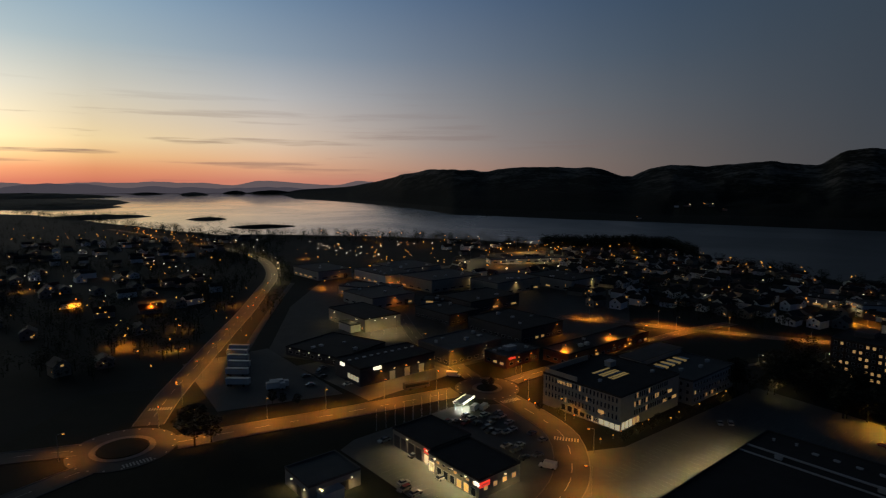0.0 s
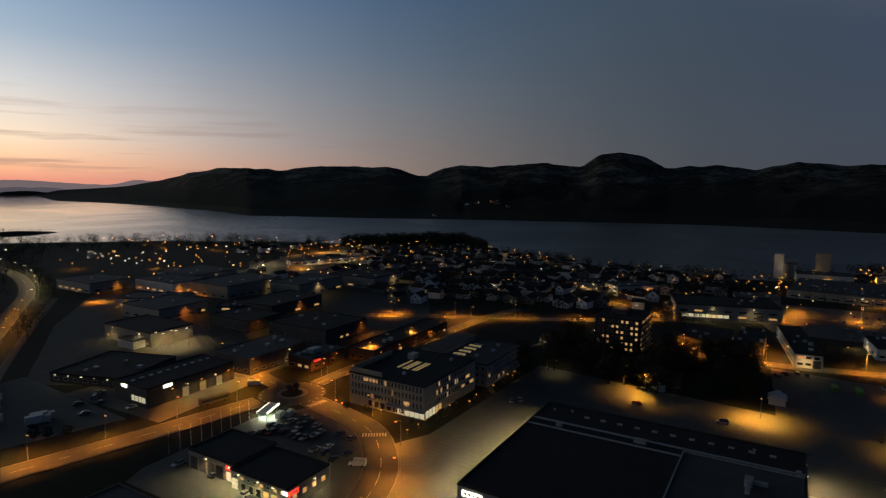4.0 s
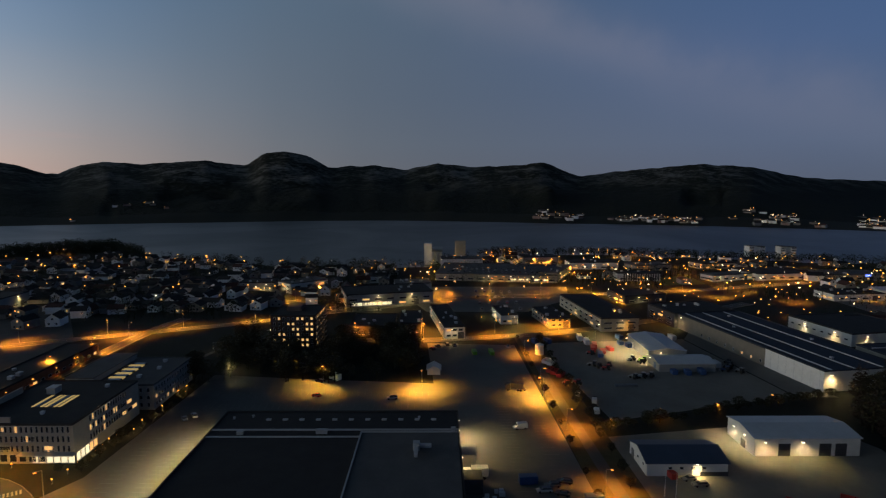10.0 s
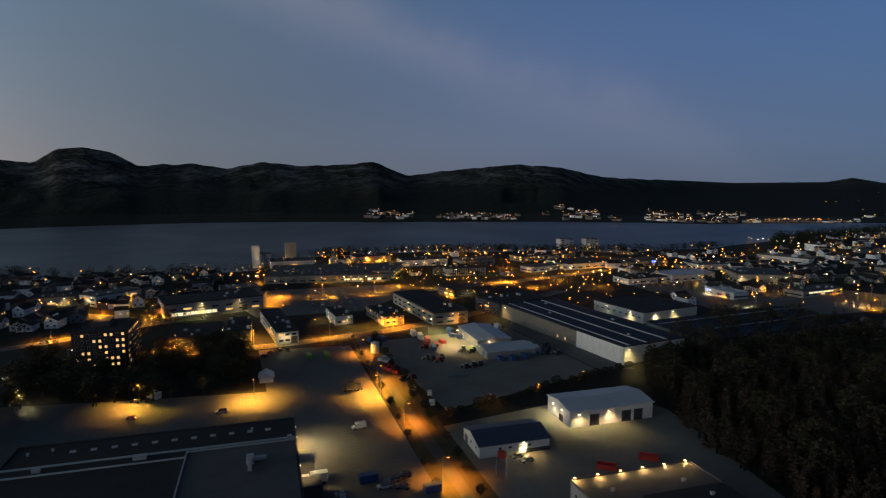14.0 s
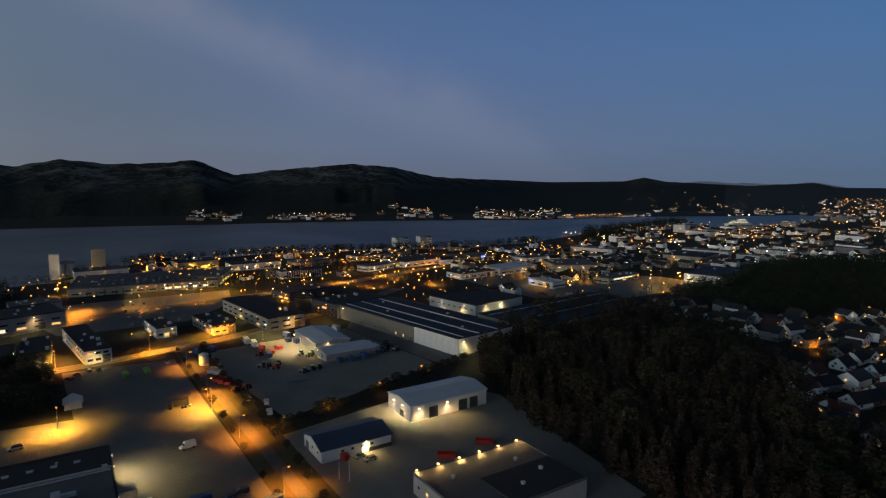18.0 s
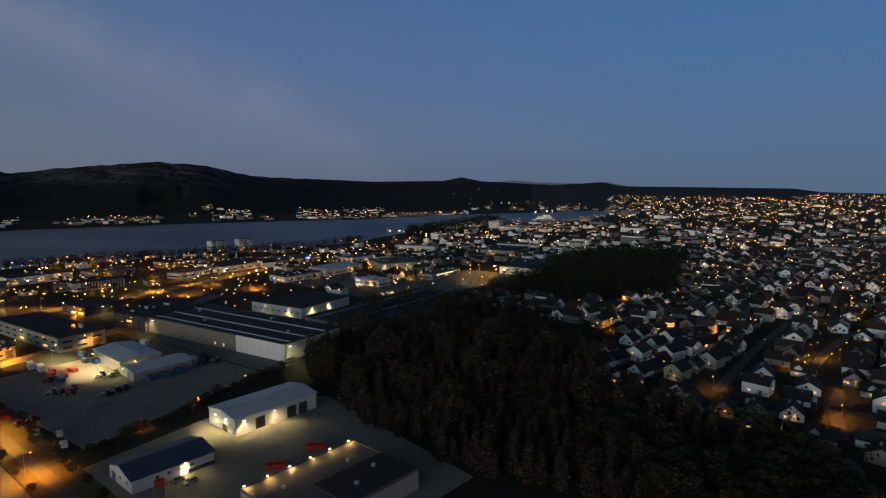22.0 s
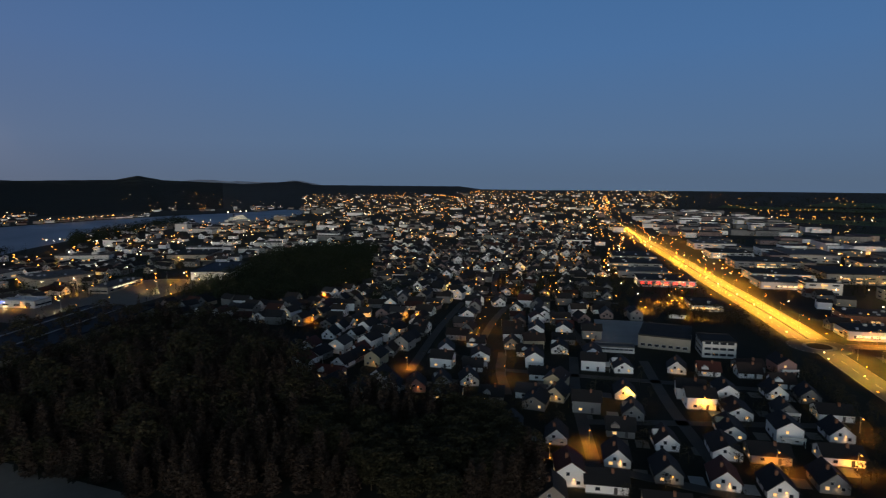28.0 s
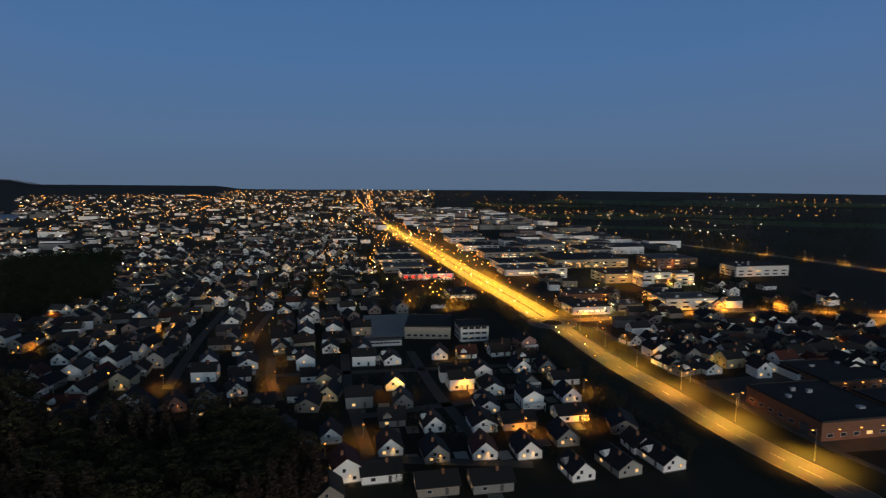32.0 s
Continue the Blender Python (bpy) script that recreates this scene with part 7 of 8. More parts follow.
def lorry(u, v, turn, label, L=9.0, paint=WHITE_PAINT, cab=None, trailer=False, name="lorry"):
    ob = thing(name, at(u, v, 0.06, turn), label, "trailer" if trailer else "lorry")
    part("cargo_box", one_box(-L / 2, -1.25, 1.05, L / 2 - (0 if trailer else 2.4), 1.25, 3.7, 0.06), paint, ob)
    part("chassis", one_box(-L / 2 + 0.2, -0.9, 0.6, L / 2 - 0.2, 0.9, 1.05), STEEL, ob)
    if not trailer:
        part("cab", one_box(L / 2 - 2.2, -1.2, 0.5, L / 2, 1.2, 3.1, 0.15), cab or paint, ob)
        part("windscreen", one_box(L / 2 - 0.3, -1.05, 1.8, L / 2 + 0.03, 1.05, 2.7, 0.04), GLASS, ob)
    else:
        part("support_leg", one_box(L / 2 - 2, -0.6, 0, L / 2 - 1.8, 0.6, 0.7), STEEL, ob)
    wheels(ob, (-L / 2 + 1.2, -L / 2 + 2.4, L / 2 - (2.5 if trailer else 1.3)), 1.05, 0.48, 0.3)
    return ob


def bus(u, v, turn, label):
    ob = thing("bus", at(u, v, 0.08, turn), label, "bus")
    part("body", one_box(-6, -1.25, 0.4, 6, 1.25, 3.2, 0.15), DARK_WALL, ob)
    for s in (-1, 1):
        part("window_band", one_box(-5.6, s * 1.26 - 0.02, 1.5, 5.4, s * 1.26 + 0.02, 2.6), GLASS, ob)
    part("roof_panel", one_box(-5.7, -1.1, 3.2, 5.7, 1.1, 3.3), GREY_ROOF, ob)
    wheels(ob, (-3.4, 3.9), 1.1, 0.5, 0.3)


def container(u, v, turn, L, W, H, mat, label, name="container"):
    ob = thing(name, at(u, v, 0.05, turn), label, "container")
    bm = bmesh.new()
    n = max(4, int(L / 0.3))
    rim = [(-L / 2 + i * L / n, -W / 2 - (0.05 if i % 2 else 0.0)) for i in range(n + 1)]
    rim += [(-x, -y) for x, y in rim]
    low, top = ([bm.verts.new((x, y, z)) for x, y in rim] for z in (0.12, H))
    for i in range(len(rim)):
        k = (i + 1) % len(rim)
        bm.faces.new((low[i], low[k], top[k], top[i]))
    bm.faces.new(top)
    bm.faces.new(low[::-1])
    part("body", bm, mat, ob)
    part("skid", one_box(-L / 2 + 0.3, -W / 2 + 0.2, 0, L / 2 - 0.3, W / 2 - 0.2, 0.12), STEEL, ob)
    return ob


def skip(u, v, turn, L, mat, label):
    """An open skip with slanting ends."""
    ob = thing("skip", at(u, v, 0.05, turn), label, "skip")
    bm = bmesh.new()
    prism(bm, [(-1.2, 0.1), (1.2, 0.1), (1.3, 1.7), (1.15, 1.7), (1.05, 0.35), (-1.05, 0.35), (-1.15, 1.7), (-1.3, 1.7)], -L / 2, L / 2)
    box(bm, -L / 2, -1.2, 0.1, -L / 2 + 0.12, 1.2, 1.6)
    box(bm, L / 2 - 0.12, -1.2, 0.1, L / 2, 1.2, 1.6)
    bmesh.ops.recalc_face_normals(bm, faces=bm.faces)
    part("body", bm, mat, ob)
    for x in (-L * 0.3, L * 0.3):
        part("skid", one_box(x - 0.1, -1.3, 0, x + 0.1, 1.3, 0.12), STEEL, ob)


def machine(u, v, turn, mat, label):
    """A small wheel loader or tractor."""
    ob = thing("tractor", at(u, v, 0.05, turn), label, "tractor")
    part("bonnet", one_box(0.2, -0.55, 0.8, 2.2, 0.55, 1.6, 0.1), mat, ob)
    part("cab", one_box(-1.3, -0.75, 0.9, 0.2, 0.75, 2.6, 0.1), GLASS, ob)
    part("cab_roof", one_box(-1.4, -0.85, 2.6, 0.3, 0.85, 2.75, 0.04), mat, ob)
    part("bucket", one_box(2.3, -1.0, 0.2, 3.0, 1.0, 0.9, 0.08), STEEL, ob)
    wheels(ob, (-0.9,), 0.9, 0.75, 0.4)
    wheels(ob, (1.6,), 0.85, 0.55, 0.3)


rng = random.Random(9)
# cars at the showrooms
for u, v in ((111, 164), (112, 148), (110, 131), (99, 136), (98, 129), (97, 133), (139, 162), (148, 162), (148, 159), (146, 154), (154, 158), (153, 153), (159, 156), (158, 153), (146, 149), (145, 146), (146, 143.5), (149, 141.5), (156, 147), (152, 142), (141, 134), (145, 131.5), (141, 129.5), (139, 124), (144, 122.5), (154, 129), (155, 135), (142, 160), (143, 157), (150, 151), (135, 160), (135, 157)):
    car(u, v, rng.choice((0, 180)) + rng.uniform(-7, 7), rng.randrange(3))
van(140, 115, 115, "white panel van beside the kerb")
van(155.5, 165, 20, "white van under the lit canopy")
van(158.5, 163, 20, "pale van under the lit canopy")
van(175, 201, -55, "white van at the junction", L=6.5)
bus(152, 199, -12, "dark single-deck bus on the forecourt")
# the store's car park
for u, v, t in ((240, 51, 70), (258, 53, 60), (237, 19, 95), (216, 96, 30), (219, 93.5, 30), (208, -31, 80), (247, -36, 95)):
    car(u, v, t, rng.randrange(3))
van(207, -30, 100, "white delivery van on the empty car park", L=5.2)
lorry(171, -11.5, 92, "pale lorry at the loading dock", 7.5)
lorry(247, -33, 80, "dark flatbed lorry beside the avenue", 8.0, DARK_WALL)
for u, v in ((166, -34), (163, -31), (161, -36), (168, -38)):
    car(u, v, rng.uniform(70, 100), rng.randrange(3))
for i in range(12):
    container(163 - rng.uniform(0, 9), -13 - rng.uniform(0, 7), rng.choice((0, 90)), 1.2, 1.0, rng.uniform(0.9, 1.4), WHITE_PAINT, "white goods crate stacked by the dock", "crate")
container(168, -27, 95, 5.5, 2.4, 2.5, BLUE_PAINT, "blue steel container by the store")
container(157, -44, 95, 5.0, 2.4, 2.4, BLUE_PAINT, "blue steel container by the avenue")
container(262, 47, 50, 6.0, 2.6, 2.8, WHITE_PAINT, "small white kiosk with a red stripe beside the trees", "kiosk")
ob, L, W = hall("tent_hall", 268, 275, -1, 5, 2.6, "small white tent-roofed shed", WHITE_WALL, WHITE_PAINT, 1.6, "u", category="shed")
container(302, -28, 5, 7, 2.2, 1.8, GREEN_PAINT, "bright green steel container on the car park")
container(302, -19, 5, 6, 2.2, 1.8, GREEN_PAINT, "dull green steel container on the car park")
for u, v, t in ((318, -5, 10), (316, -9, 10), (313, -38, 10), (314, 0, 30), (309, 3, 30)):
    car(u, v, t, rng.randrange(3))
# the shopping centre's roof and car park
for k in range(26):
    m = at(MALL[0], MALL[1], 0, MALL[5]) @ pose(-40 + (k % 15) * 5.6 + rng.uniform(-1, 1), -22 + (k // 15) * 17, 0)
    u, v = to_uv(m.translation.x, m.translation.y)
    car(u, v, MALL[5] + 90 + rng.uniform(-4, 4), rng.randrange(3), z=MALL[4])
for k in range(20):
    car(408 + (k % 4) * 22 + rng.uniform(-1, 1), -58 + (k // 4) * 6.8, -8 + rng.uniform(-4, 4), rng.randrange(3))
# the lorry park
for i, (u, v) in enumerate(((114, 304), (107, 287), (103.5, 276.5), (98.5, 266), (93.5, 252), (110, 296))):
    lorry(u, v, -42 + rng.uniform(-3, 3), "white semi-trailer parked beside the highway", 10.5, WHITE_PAINT, trailer=True, name="trailer")
lorry(104, 236.5, -20, "pale lorry parked at an angle", 8.0)
lorry(106.5, 238.5, -20, "pale lorry parked at an angle", 8.0)
for u, v in ((130, 246), (134, 250), (128, 238), (122, 244), (142, 247), (118, 232), (136, 228), (131, 222)):
    car(u, v, rng.uniform(0, 180), rng.randrange(3))
# the depot yard
tank = thing("storage_tank", at(301, -53), "white upright storage tank in the yard", "tank")
bm = bmesh.new()
tube(bm, 0, 0, 0, 5.2, 2.2, n=24)
part("shell", bm, WHITE_PAINT, tank)
bm = bmesh.new()
tube(bm, 0, 0, 5.2, 5.9, 2.25, 0.3, n=24)
part("cap", bm, WHITE_PAINT, tank)
for u, v, t, L, H, m, lab in ((322, -54, 20, 5, 2.6, BLUE_PAINT, "blue tarpaulin-covered container in the yard"), (322, -61, 20, 5, 2.8, BLUE_PAINT, "blue tarpaulin-covered container in the yard"), (297, -84, -10, 6, 2.2, BLUE_PAINT, "blue steel container in the yard"),
                              (313, -85, -12, 7, 2.6, RED_PAINT, "red steel container in the yard"), (308, -83, -12, 7, 2.2, RED_PAINT, "red steel container in the yard"), (303, -87, -12, 6, 1.8, RED_PAINT, "red open steel container in the yard"), (308, -92, 10, 5, 1.8, RED_PAINT, "dark red container in the yard"),
                              (314, -104, 5, 4, 2.4, BLUE_PAINT, "blue container beside the shed"), (319, -101, 5, 4, 2.2, BLUE_PAINT, "blue container beside the shed"), (331, -104, 12, 5, 2.4, BLUE_PAINT, "blue container beside the shed"),
                              (269, -111, 0, 4, 2.0, BLUE_PAINT, "blue container by the low shed"), (268, -117, 0, 4, 2.2, BLUE_PAINT, "blue container by the low shed"), (269, -124, 0, 5, 2.4, BLUE_PAINT, "blue container by the low shed"), (280, -136, 0, 6, 2.6, WHITE_PAINT, "white container behind the low shed"), (330, -134, 5, 6, 2.6, WHITE_PAINT, "white container by the warehouse")):
    container(u, v, t, L, 2.4, H, m, lab)
lorry(327, -80, -5, "lorry with a bright white roof in the lit yard", 9, WHITE_PAINT, BLUE_PAINT)
lorry(319, -82, -5, "red lorry with a white roof in the lit yard", 9, WHITE_PAINT, RED_PAINT)
for u, v, t, m, lab in ((287, -54, -32, WHITE_PAINT, "white open skip with red stripes"), (284, -56, -32, WHITE_PAINT, "white open skip with red stripes"), (270, -55, -30, RED_PAINT, "bright red open skip"), (266, -57, -30, RED_PAINT, "bright red open skip"), (273, -53.5, -30, RED_PAINT, "dark red open skip")):
    skip(u, v, t, 6.0, m, lab)
for u, v, t, m in ((278, -78, 20, DARK_WALL), (275, -81, 80, RED_PAINT), (279, -83, 140, DARK_WALL), (281, -76, 60, STEEL), (254, -62, 30, RED_PAINT), (253, -57, 10, RED_PAINT), (288, -103, 60, GREEN_PAINT), (285, -101, 10, GREEN_PAINT), (290, -98, 120, STEEL), (262, -90, 30, STEEL), (263, -94, 90, TRIM), (264, -98, 50, STEEL), (276, -140, 20, DARK_WALL), (272, -137, 70, BLUE_PAINT), (279, -142, 120, DARK_WALL), (270, -143, 30, STEEL), (284, -144, 10, DARK_WALL), (300, -80, 40, RED_PAINT)):
    machine(u, v, t, m, "work machine parked on the gravel yard")
van(241, -59, -15, "white pickup parked by the hedge", L=5.0, H=1.9)
van(233, -64, -15, "pale pickup parked by the hedge", L=5.0, H=1.9)
van(222, -62, -10, "white van parked by the hedge", L=5.0, H=2.0)
pile = thing("pipe_stack", at(252, -83), "stack of long dark pipes on the gravel", "pipes")
for i in range(6):
    bm = bmesh.new()
    tube(bm, 0, 0, -5, 5, 0.28, n=8)
    part("pipe", bm, STEEL, pile, "", pose((i % 3) * 0.6 - 0.6, 0, 0.3 + (i // 3) * 0.52, 90, 0, 0))
depot_lamp = street_lamp(*uv(330, -90), TURN - 90, "white", 9.0, 26000.0, 156)
street_lamp(*uv(300, -100), TURN + 90, "white", 9.0, 26000.0, 156)
# the hall yard
skip(154.5, -100, 55, 6.0, RED_PAINT, "red closed skip in front of the hall")
skip(156, -116.5, 55, 6.0, RED_PAINT, "red closed skip in front of the hall")
container(171, -71.5, 10, 3.0, 2.0, 2.0, RED_PAINT, "small red container by the small hall")
car(169.5, -76, 100, 0)
car(166, -78, 95, 1)
for u, v in ((160, -65), (157, -67)):
    pole = thing("flagpole", at(u, v), "slim white flagpole without a flag", "flagpole", "flagpoles")
    bm = bmesh.new()
    tube(bm, 0, 0, 0, 9, 0.07, 0.04, 8)
    part("mast", bm, WHITE_PAINT, pole)
    part("base", one_box(-0.3, -0.3, 0, 0.3, 0.3, 0.2), KERB, pole)
for i in range(9):
    pole = thing("flagpole", pose(-24 + i * 3.2, 206 + i * 2.6, 0), "slim white flagpole by the road", "flagpole", "flagpoles")
    bm = bmesh.new()
    tube(bm, 0, 0, 0, 8, 0.06, 0.035, 8)
    part("mast", bm, WHITE_PAINT, pole)
    part("base", one_box(-0.25, -0.25, 0, 0.25, 0.25, 0.2), KERB, pole)
for u, v in ((208, -66), (218, -88), (223, -112), (233, -139)):
    street_lamp(*uv(u, v + 3), TURN + 180, "sodium", 4.0, 1800.0)
# residential street lamps
for u, v in RES_LAMPS:
    street_lamp(*uv(u, v), TURN + 90, "sodium", 6.0, 7500.0)
# low garden lamps round the office
for u, v in ((226, 109), (220, 109), (212, 110), (204, 109), (204, 113), (200, 113), (196, 113.5), (191, 113), (187, 113), (179, 114), (174, 114), (168, 115), (178, 134), (177, 156), (176, 152), (243, 110), (242, 107), (249, 109)):
    if "GARDEN" not in LAMP_KINDS:
        g = thing("garden_lamp", at(u, v), "low garden lamp glowing beside the path", "lamp", "garden lamps")
        bm = bmesh.new()
        tube(bm, 0, 0, 0, 1.5, 0.05, n=8)
        part("post", bm, STEEL, g)
        bm = bmesh.new()
        tube(bm, 0, 0, 1.5, 1.85, 0.22, 0.1, 10)
        part("globe", bm, SODIUM_LENS, g, "glowing globe")
        spot("bulb", g, pose(0, 0, 1.45), 220, (1.0, 0.62, 0.25), 170)
        LAMP_KINDS["GARDEN"] = g
    else:
        copy_thing(LAMP_KINDS["GARDEN"], at(u, v))
# painted bays
bays = bmesh.new()
for u0, v0, n, du, dv, ln, rows in ((150, -40, 26, 2.6, 0, 5.0, 1), (150, -28, 30, 2.6, 0, 5.0, 1), (205, -28, 16, 2.6, 0, 5, 1), (226, 4, 34, 0, 2.7, 5.0, 1), (240, 4, 34, 0, 2.7, 5.0, 1), (150, 84, 20, 2.6, 0, 5.0, 1), (150, 96, 20, 2.6, 0, 5.0, 1), (205, 84, 18, 2.6, 0, 5.0, 1), (98, 116, 14, 0, 2.7, 5.0, 1)):
    for i in range(n):
        u, v = u0 + i * du, v0 + i * dv
        x, y = uv(u, v)
        d = Vector(uv(0, ln)) if du else Vector(uv(ln, 0))
        w = Vector(uv(0.06, 0)) if du else Vector(uv(0, 0.06))
        z = 0.125
        bays.faces.new([bays.verts.new((p.x, p.y, z)) for p in (Vector((x, y)) - w, Vector((x, y)) + w, Vector((x, y)) + w + d, Vector((x, y)) - w + d)])
bmesh.ops.recalc_face_normals(bays, faces=bays.faces)
tagged(new("bay_markings", finish("bay_markings", bays, WORN_PAINT)), "white painted parking bay lines on the asphalt", "road marking", kind="stuff")
cross = bmesh.new()
for cx, cy, ang in ((43.5, 199, -15), (28, 236, 30), (-112, 226, 10), (-98, 181, 40)):
    for i in range(9):
        m = pose(cx, cy, 0.13, 0, 0, ang) @ pose((i - 4) * 1.0, 0, 0)
        cross.faces.new([cross.verts.new(m @ Vector(p)) for p in ((-0.25, -1.4, 0), (0.25, -1.4, 0), (0.25, 1.4, 0), (-0.25, 1.4, 0))])
tagged(new("crossing_markings", finish("crossing_markings", cross, PAINT)), "zebra crossing stripes painted on the roads", "road marking", kind="stuff")

# ---- trees of the parks, roads and gardens ----
rng = random.Random(31)
tree(-84.5, 193, 15, "broadleaf", "big dark broadleaf tree beside the roundabout", wide=1.1)
tree(-80, 196, 10, "broadleaf", "dark broadleaf tree beside the roundabout", wide=1.1)
for u, v in ((99, 219), (103, 214), (96, 222)):
    tree(*uv(u, v), rng.uniform(5, 7), "broadleaf", "small roadside tree lit from below")
for a in (0.4, 2.2, 4.4):
    tree(19.5 + 2 * math.cos(a), 251 + 2 * math.sin(a), rng.uniform(3, 5), "broadleaf", "small tree on the roundabout island", z=0.4)
for u in list(range(152, 330, 11)):
    tree(*uv(u + rng.uniform(-3, 3), -57 + rng.uniform(-1.2, 1.2)), rng.uniform(3.5, 6), "broadleaf", "young street tree along the avenue", "avenue trees", wide=1.1)
for u in list(range(158, 330, 17)):
    tree(*uv(u + rng.uniform(-3, 3), -45.5), rng.uniform(2.5, 4), "broadleaf", "small street tree beside the car park", "avenue trees", wide=1.2)
for k in range(30):
    t = k / 29
    tree(*uv(206 + 34 * t + rng.uniform(-1.5, 1.5), -62 - 106 * t + rng.uniform(-1.5, 1.5)), rng.uniform(2.5, 5.5), "broadleaf", "dense bush in the hedge between the yards", "hedge bushes", wide=1.5)
spots = []
while len(spots) < 150:
    u, v = rng.uniform(257, 334), rng.uniform(8, 116)
    if noise.noise((u / 18, v / 18, 2)) > -0.12 and not (306 < u < 345 and 56 < v < 100) and not (258 < u < 280 and -4 < v < 10) and not (330 < u and v < 56):
        spots.append((*uv(u, v), 0, rng.uniform(6, 13)))
for x, y, z, h in spots[:60]:
    tree(x, y, h, "broadleaf", "dark park tree beside the car park", "park trees", wide=1.1)
wood("park_trees", spots[60:], "broadleaf", LEAF, "dark park trees beside the car park", 300, 41)
spots = []
for _ in range(3000):
    u, v = rng.uniform(-110, 190), rng.uniform(-640, -162)
    if -112 < u and not any(a < u < b and c < v < d for a, b, c, d in BLOCKED) and not near_street(u, v, 4) and all((u - a) ** 2 + (v - b) ** 2 > 36 for a, b in cells):
        if all((u - a) ** 2 + (v - b) ** 2 > 45 for a, b, _, _ in KNOWN):
            spots.append((*uv(u, v), 0, rng.uniform(3, 7)))
wood("garden_trees", spots[:1300], "broadleaf", LEAF, "garden trees and hedges between the houses", 130, 42)
spots = [(*uv(rng.uniform(-118, -108), v), 0, rng.uniform(3, 7)) for v in np.arange(-420, -160, 2.6)] + [(*uv(rng.uniform(-112, -60), rng.uniform(-412, -392)), 0, rng.uniform(6, 11)) for _ in range(40)]
wood("roadside_trees", spots, "broadleaf", LEAF, "dark row of trees along the main road", 160, 43)


def shore_wood(name, a0, a1, back0, back1, n, h0, h1, label, seed):
    r = random.Random(seed)
    out = []
    for _ in range(n):
        a = r.uniform(a0, a1)
        rad = table(NEAR_SHORE, a) - r.uniform(back0, back1)
        out.append((*polar(a, rad), -0.3, r.uniform(h0, h1)))
    return wood(name, out, "broadleaf", FAR_TREE, label, 120, seed)


shore_wood("headland_wood", 9.5, 23.4, 18, 110, 620, 9, 15, "dark wooded headland by the fjord", 51)
shore_wood("shore_trees", 23, 53, 14, 60, 130, 6, 12, "scattered trees along the shore", 52)
shore_wood("shore_trees", 54, 92, 12, 40, 420, 7, 11, "dark tree belt along the shore", 53)
shore_wood("shore_trees", -36, 8, 14, 150, 520, 8, 14, "dark trees along the bay", 54)
shore_wood("shore_trees", 96, 105, 20, 170, 330, 9, 17, "dark wooded hill at the fjord's end", 55)
r = random.Random(61)
spots = []
while len(spots) < 1500:
    a, rad = r.uniform(-38, 46), r.uniform(235, 960)
    x, y = polar(a, rad)
    u, v = to_uv(x, y)
    if noise.noise((x / 70, y / 70, 9)) > 0.05 and rad < table(NEAR_SHORE, a) - 25:
        if a < 0 and x < -150 - 0.10 * (y - 200) or (a > 12 and rad > 400):
            spots.append((x, y, 0, r.uniform(5, 11)))
for k in range(260):
    t = r.random()
    i = 4 + t * 8
    p = Vector(HIGHWAY[int(i)]).lerp(Vector(HIGHWAY[int(i) + 1]), i % 1)
    off = -r.uniform(12, 62) if k % 4 else r.uniform(11, 22)
    if not (k % 4 == 0 and p.y < 380):
        spots.append((p.x + off, p.y - 0.2 * off, 0, r.uniform(6, 11)))
wood("suburb_trees", spots, "broadleaf", FAR_TREE, "dark trees between the suburban houses", 90, 62)
spots = []
while len(spots) < 10500:
    a, rad = r.uniform(44, 187), 420 * (4200 / 420) ** r.random()
    x, y = polar(a, rad)
    u, v = to_uv(x, y)
    if noise.noise((x / 90, y / 90, 3)) > 0.02 and not (-165 < u < -95) and not (a < 115 and rad > table(NEAR_SHORE, a) - 25) and not (a < 100 and rad < 520):
        spots.append((x, y, ground_z(x, y), r.uniform(6, 12) * (1 if rad < 1500 else 1.5)))
for _ in range(2600):
    a, rad = r.uniform(78, 120), 480 * (1500 / 480) ** r.random()
    x, y = polar(a, rad)
    if noise.noise((x / 45, y / 45, 5)) > 0.08 and not (a < 115 and rad > table(NEAR_SHORE, a) - 20):
        spots.append((x, y, ground_z(x, y), r.uniform(5, 9)))
wood("town_trees", spots, "broadleaf", FAR_TREE, "dark clumps of trees across the far town", 26, 63)

spots = []
while len(spots) < 1500:
    a, rad = r.uniform(156, 187), 830 * (2600 / 830) ** r.random()
    x, y = polar(a, rad)
    u, v = to_uv(x, y)
    if noise.noise((x / 170, y / 90, 13)) > 0.0 and u < -520:
        spots.append((x, y, 0, r.uniform(7, 13)))
wood("field_woods", spots, "broadleaf", FAR_TREE, "dark woods between the fields beyond the town", 26, 64)
spots = []
while len(spots) < 700:
    a, rad = r.uniform(-40, -23), r.uniform(900, 2150)
    if rad < table(NEAR_SHORE, a) - 30 and noise.noise((rad / 90, a, 2)) > -0.2:
        spots.append((*polar(a, rad), 0, r.uniform(6, 12)))
wood("bay_woods", spots, "broadleaf", FAR_TREE, "dark woods and gardens along the bay", 26, 65)
for u, v in ((228, 106), (222, 106.5), (215, 107), (208, 107), (202, 110), (198, 110.5), (193, 110), (186, 110), (182, 111), (176, 110), (175, 118), (176, 140), (175, 148), (238, 106), (246, 106)):
    tree(*uv(u + rng.uniform(-1, 1), v + rng.uniform(-1, 1)), rng.uniform(2.6, 4.4), "broadleaf", "small garden tree beside the office block", "garden trees of the office", wide=1.3)

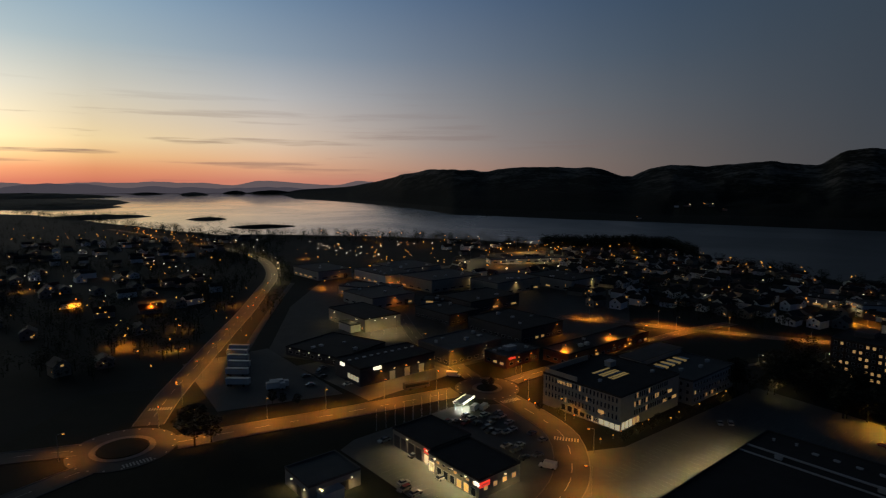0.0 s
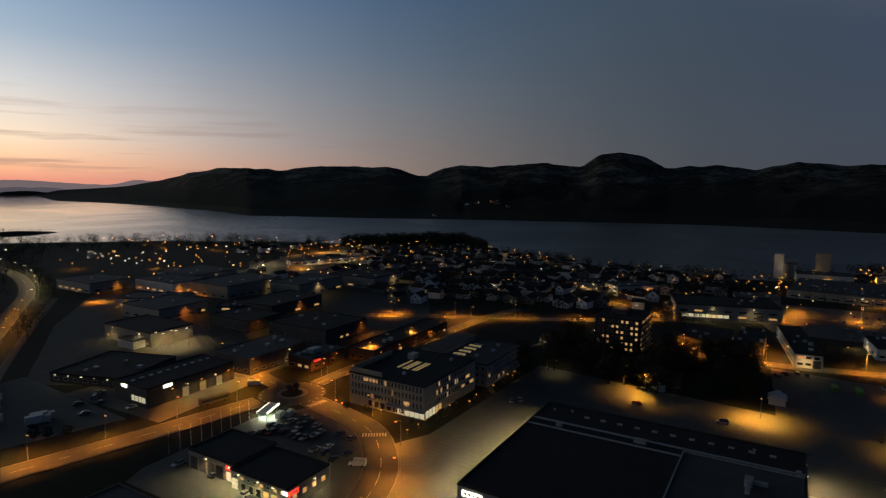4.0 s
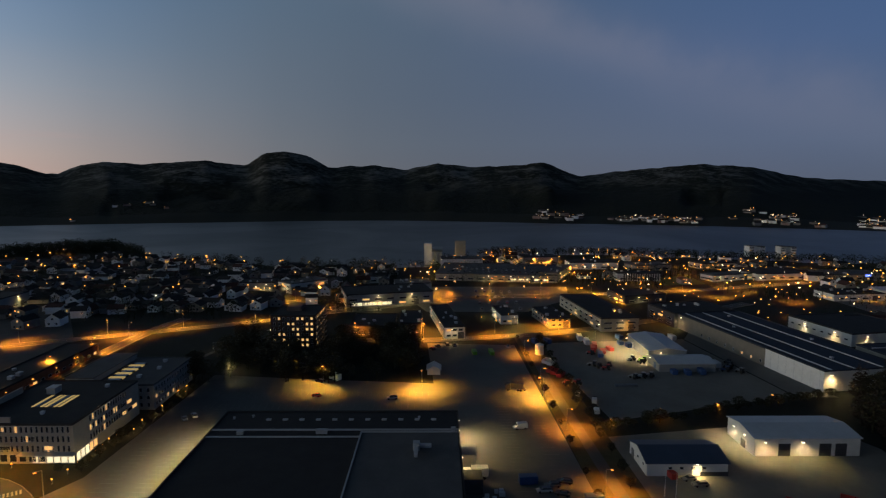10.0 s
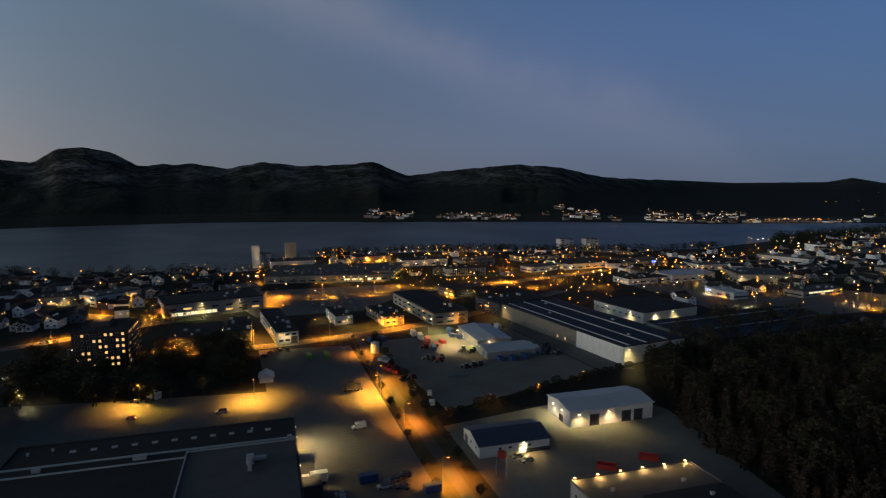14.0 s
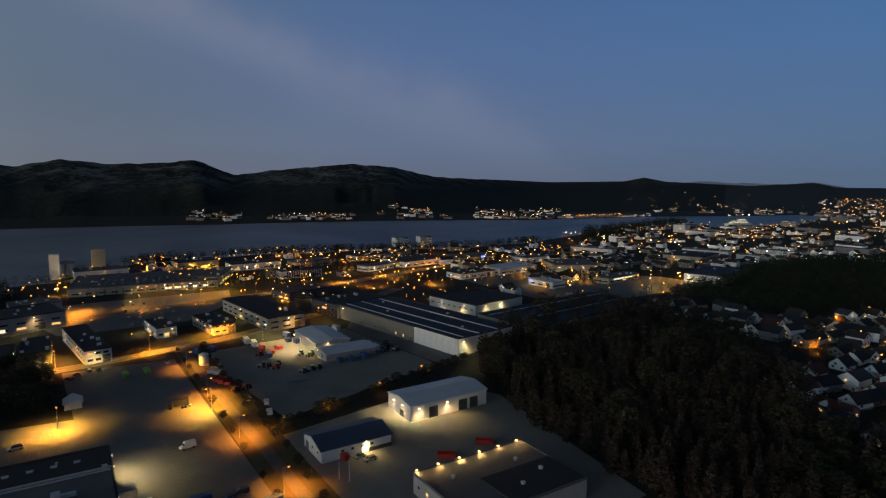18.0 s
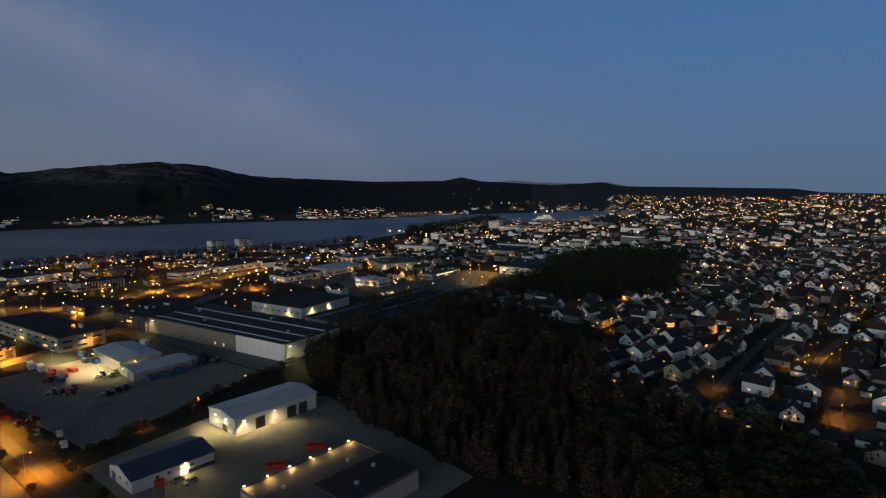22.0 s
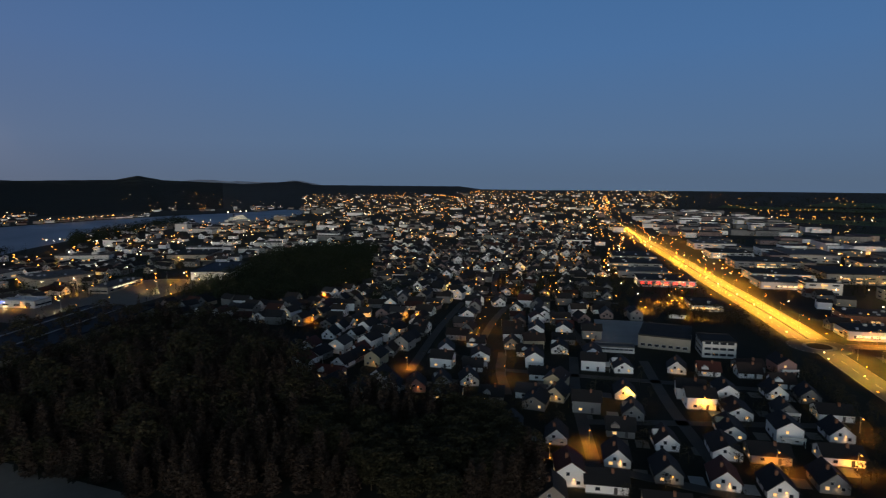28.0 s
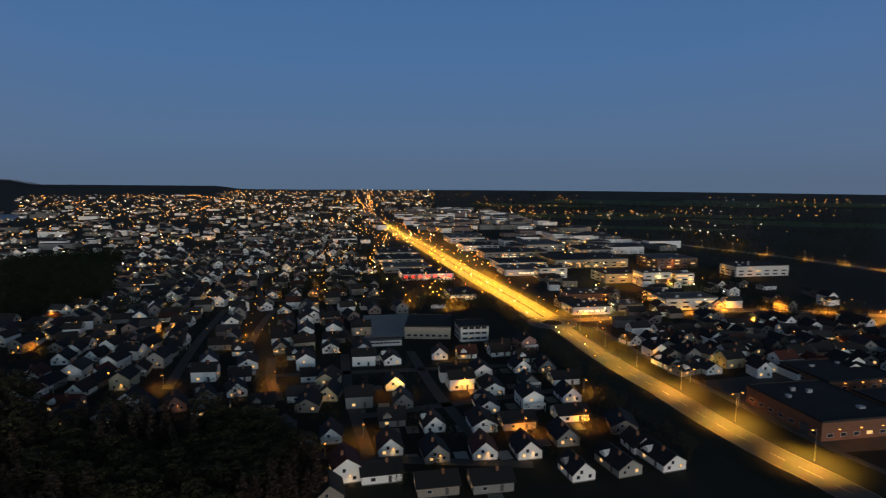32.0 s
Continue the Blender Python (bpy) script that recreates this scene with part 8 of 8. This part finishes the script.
# fields beyond the business park
for i, (a, r0, w, d) in enumerate(((163, 1500, 420, 200), (172, 1640, 520, 180), (181, 1450, 420, 200), (170, 1180, 300, 120), (159, 2050, 500, 260), (170, 2400, 900, 500), (182, 2600, 900, 500))):
    x, y = polar(a, r0)
    slab("field", [(x - w / 2, y - d / 2), (x + w / 2, y - d / 2 + 60), (x + w / 2 - 80, y + d / 2), (x - w / 2 + 40, y + d / 2 - 40)], (0.1 if r0 < 1650 else 3.0) + 0.01 * i, MEADOW, "dark green meadow beyond the town", uvs=False)

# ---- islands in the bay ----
# aerial haze over the far hills, painted as a mauve and a blue-grey glow
PAINTED_HAZE_FAR = lit("painted_haze_far_hills", (0.34, 0.26, 0.27), 0.85)
PAINTED_HAZE_NEAR = lit("painted_haze_nearer_hills", (0.24, 0.21, 0.25), 0.6)


def island(a0, a1, r0, depth, h, label, trees=0):
    """A low wooded island between two bearings."""
    a, r = (a0 + a1) / 2, r0 + depth / 2
    half = r * radians(a1 - a0) / 2
    bm = bmesh.new()
    n, rings = 40, 6
    grid = []
    for k in range(rings + 1):
        t = k / rings
        ring = []
        for i in range(n):
            b = 2 * math.pi * i / n
            rough = 1 + 0.22 * noise.noise((math.cos(b) * 2 + a, math.sin(b) * 2, r / 100))
            z = -1.2 + (h + 1.2) * (1 - (1 - t) ** 2) * (1 + 0.3 * noise.noise((b * 2, t * 3, a)))
            ring.append(bm.verts.new((half * math.cos(b) * (1 - t) * rough, depth / 2 * math.sin(b) * (1 - t) * rough, z)))
        grid.append(ring)
    for k in range(rings):
        for i in range(n):
            bm.faces.new((grid[k][i], grid[k][(i + 1) % n], grid[k + 1][(i + 1) % n], grid[k + 1][i]))
    bmesh.ops.recalc_face_normals(bm, faces=bm.faces)
    ob = new("island", finish("island", bm, GROUND))
    x, y = polar(a, r)
    ob.matrix_basis = pose(x, y, 0, 0, 0, -a)
    tagged(ob, label, "island", kind="structure")
    if trees:
        rr = random.Random(int(r0))
        sp = []
        for _ in range(trees):
            q, b = math.sqrt(rr.random()) * 0.85, rr.uniform(0, 6.283)
            p = ob.matrix_basis @ Vector((half * math.cos(b) * q, depth / 2 * math.sin(b) * q, h * (1 - q * q) * 0.8))
            sp.append((p.x, p.y, p.z, rr.uniform(5, 10)))
        wood("island_trees", sp, "broadleaf", FAR_TREE, "trees on the " + label, 30, int(a * 10) + 900)


island(-23.5, -19.9, 1470, 90, 4, "low dark skerry with a few trees in the bay", 40)
island(-20.4, -13.7, 1205, 55, 4, "long low dark island in the bay", 70)
island(-34.2, -26.4, 1590, 240, 5, "flat wooded point in the bay", 260)
island(-49, -27.6, 2200, 1300, 16, "broad wooded peninsula across the bay", 700)
island(-37.5, -28.4, 2170, 420, 9, "low wooded shore of the peninsula across the bay", 300)
island(-42, -28, 3560, 700, 22, "far low peninsula in the bay")
island(-24, -21.5, 4060, 300, 16, "small far island in the bay")
island(-20.4, -18.2, 4560, 160, 18, "small far island in the bay")
island(-18.4, -13.8, 4560, 160, 20, "long far island in the bay")
island(-28, -25, 4500, 120, 10, "small far island in the bay")

# ---- the ranges on the horizon, their haze painted as glow ----
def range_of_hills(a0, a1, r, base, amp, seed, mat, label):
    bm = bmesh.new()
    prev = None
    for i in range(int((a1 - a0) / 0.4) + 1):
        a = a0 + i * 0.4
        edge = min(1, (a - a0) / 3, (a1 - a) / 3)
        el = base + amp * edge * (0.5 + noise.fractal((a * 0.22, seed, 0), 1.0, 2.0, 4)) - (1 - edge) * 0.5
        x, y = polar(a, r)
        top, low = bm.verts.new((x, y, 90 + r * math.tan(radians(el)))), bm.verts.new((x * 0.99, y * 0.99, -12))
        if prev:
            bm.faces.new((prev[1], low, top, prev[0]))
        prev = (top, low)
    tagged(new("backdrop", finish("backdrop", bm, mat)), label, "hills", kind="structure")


range_of_hills(-60, -3, 4930, -0.30, 0.30, 3.0, PAINTED_HAZE_FAR, "far hills across the water, mauve haze painted as glow")
range_of_hills(-64, -9, 4895, -0.66, 0.34, 5.5, PAINTED_HAZE_NEAR, "nearer hills across the water, blue haze painted as glow")
# the dusk haze on these hills is a faint blue glow in their material
range_of_hills(84, 118, 4870, -0.42, 0.35, 8.0, lit("painted_haze_dusk_hills", (0.16, 0.20, 0.28), 0.10), "hills behind the fjord's end, dusk haze painted as glow")
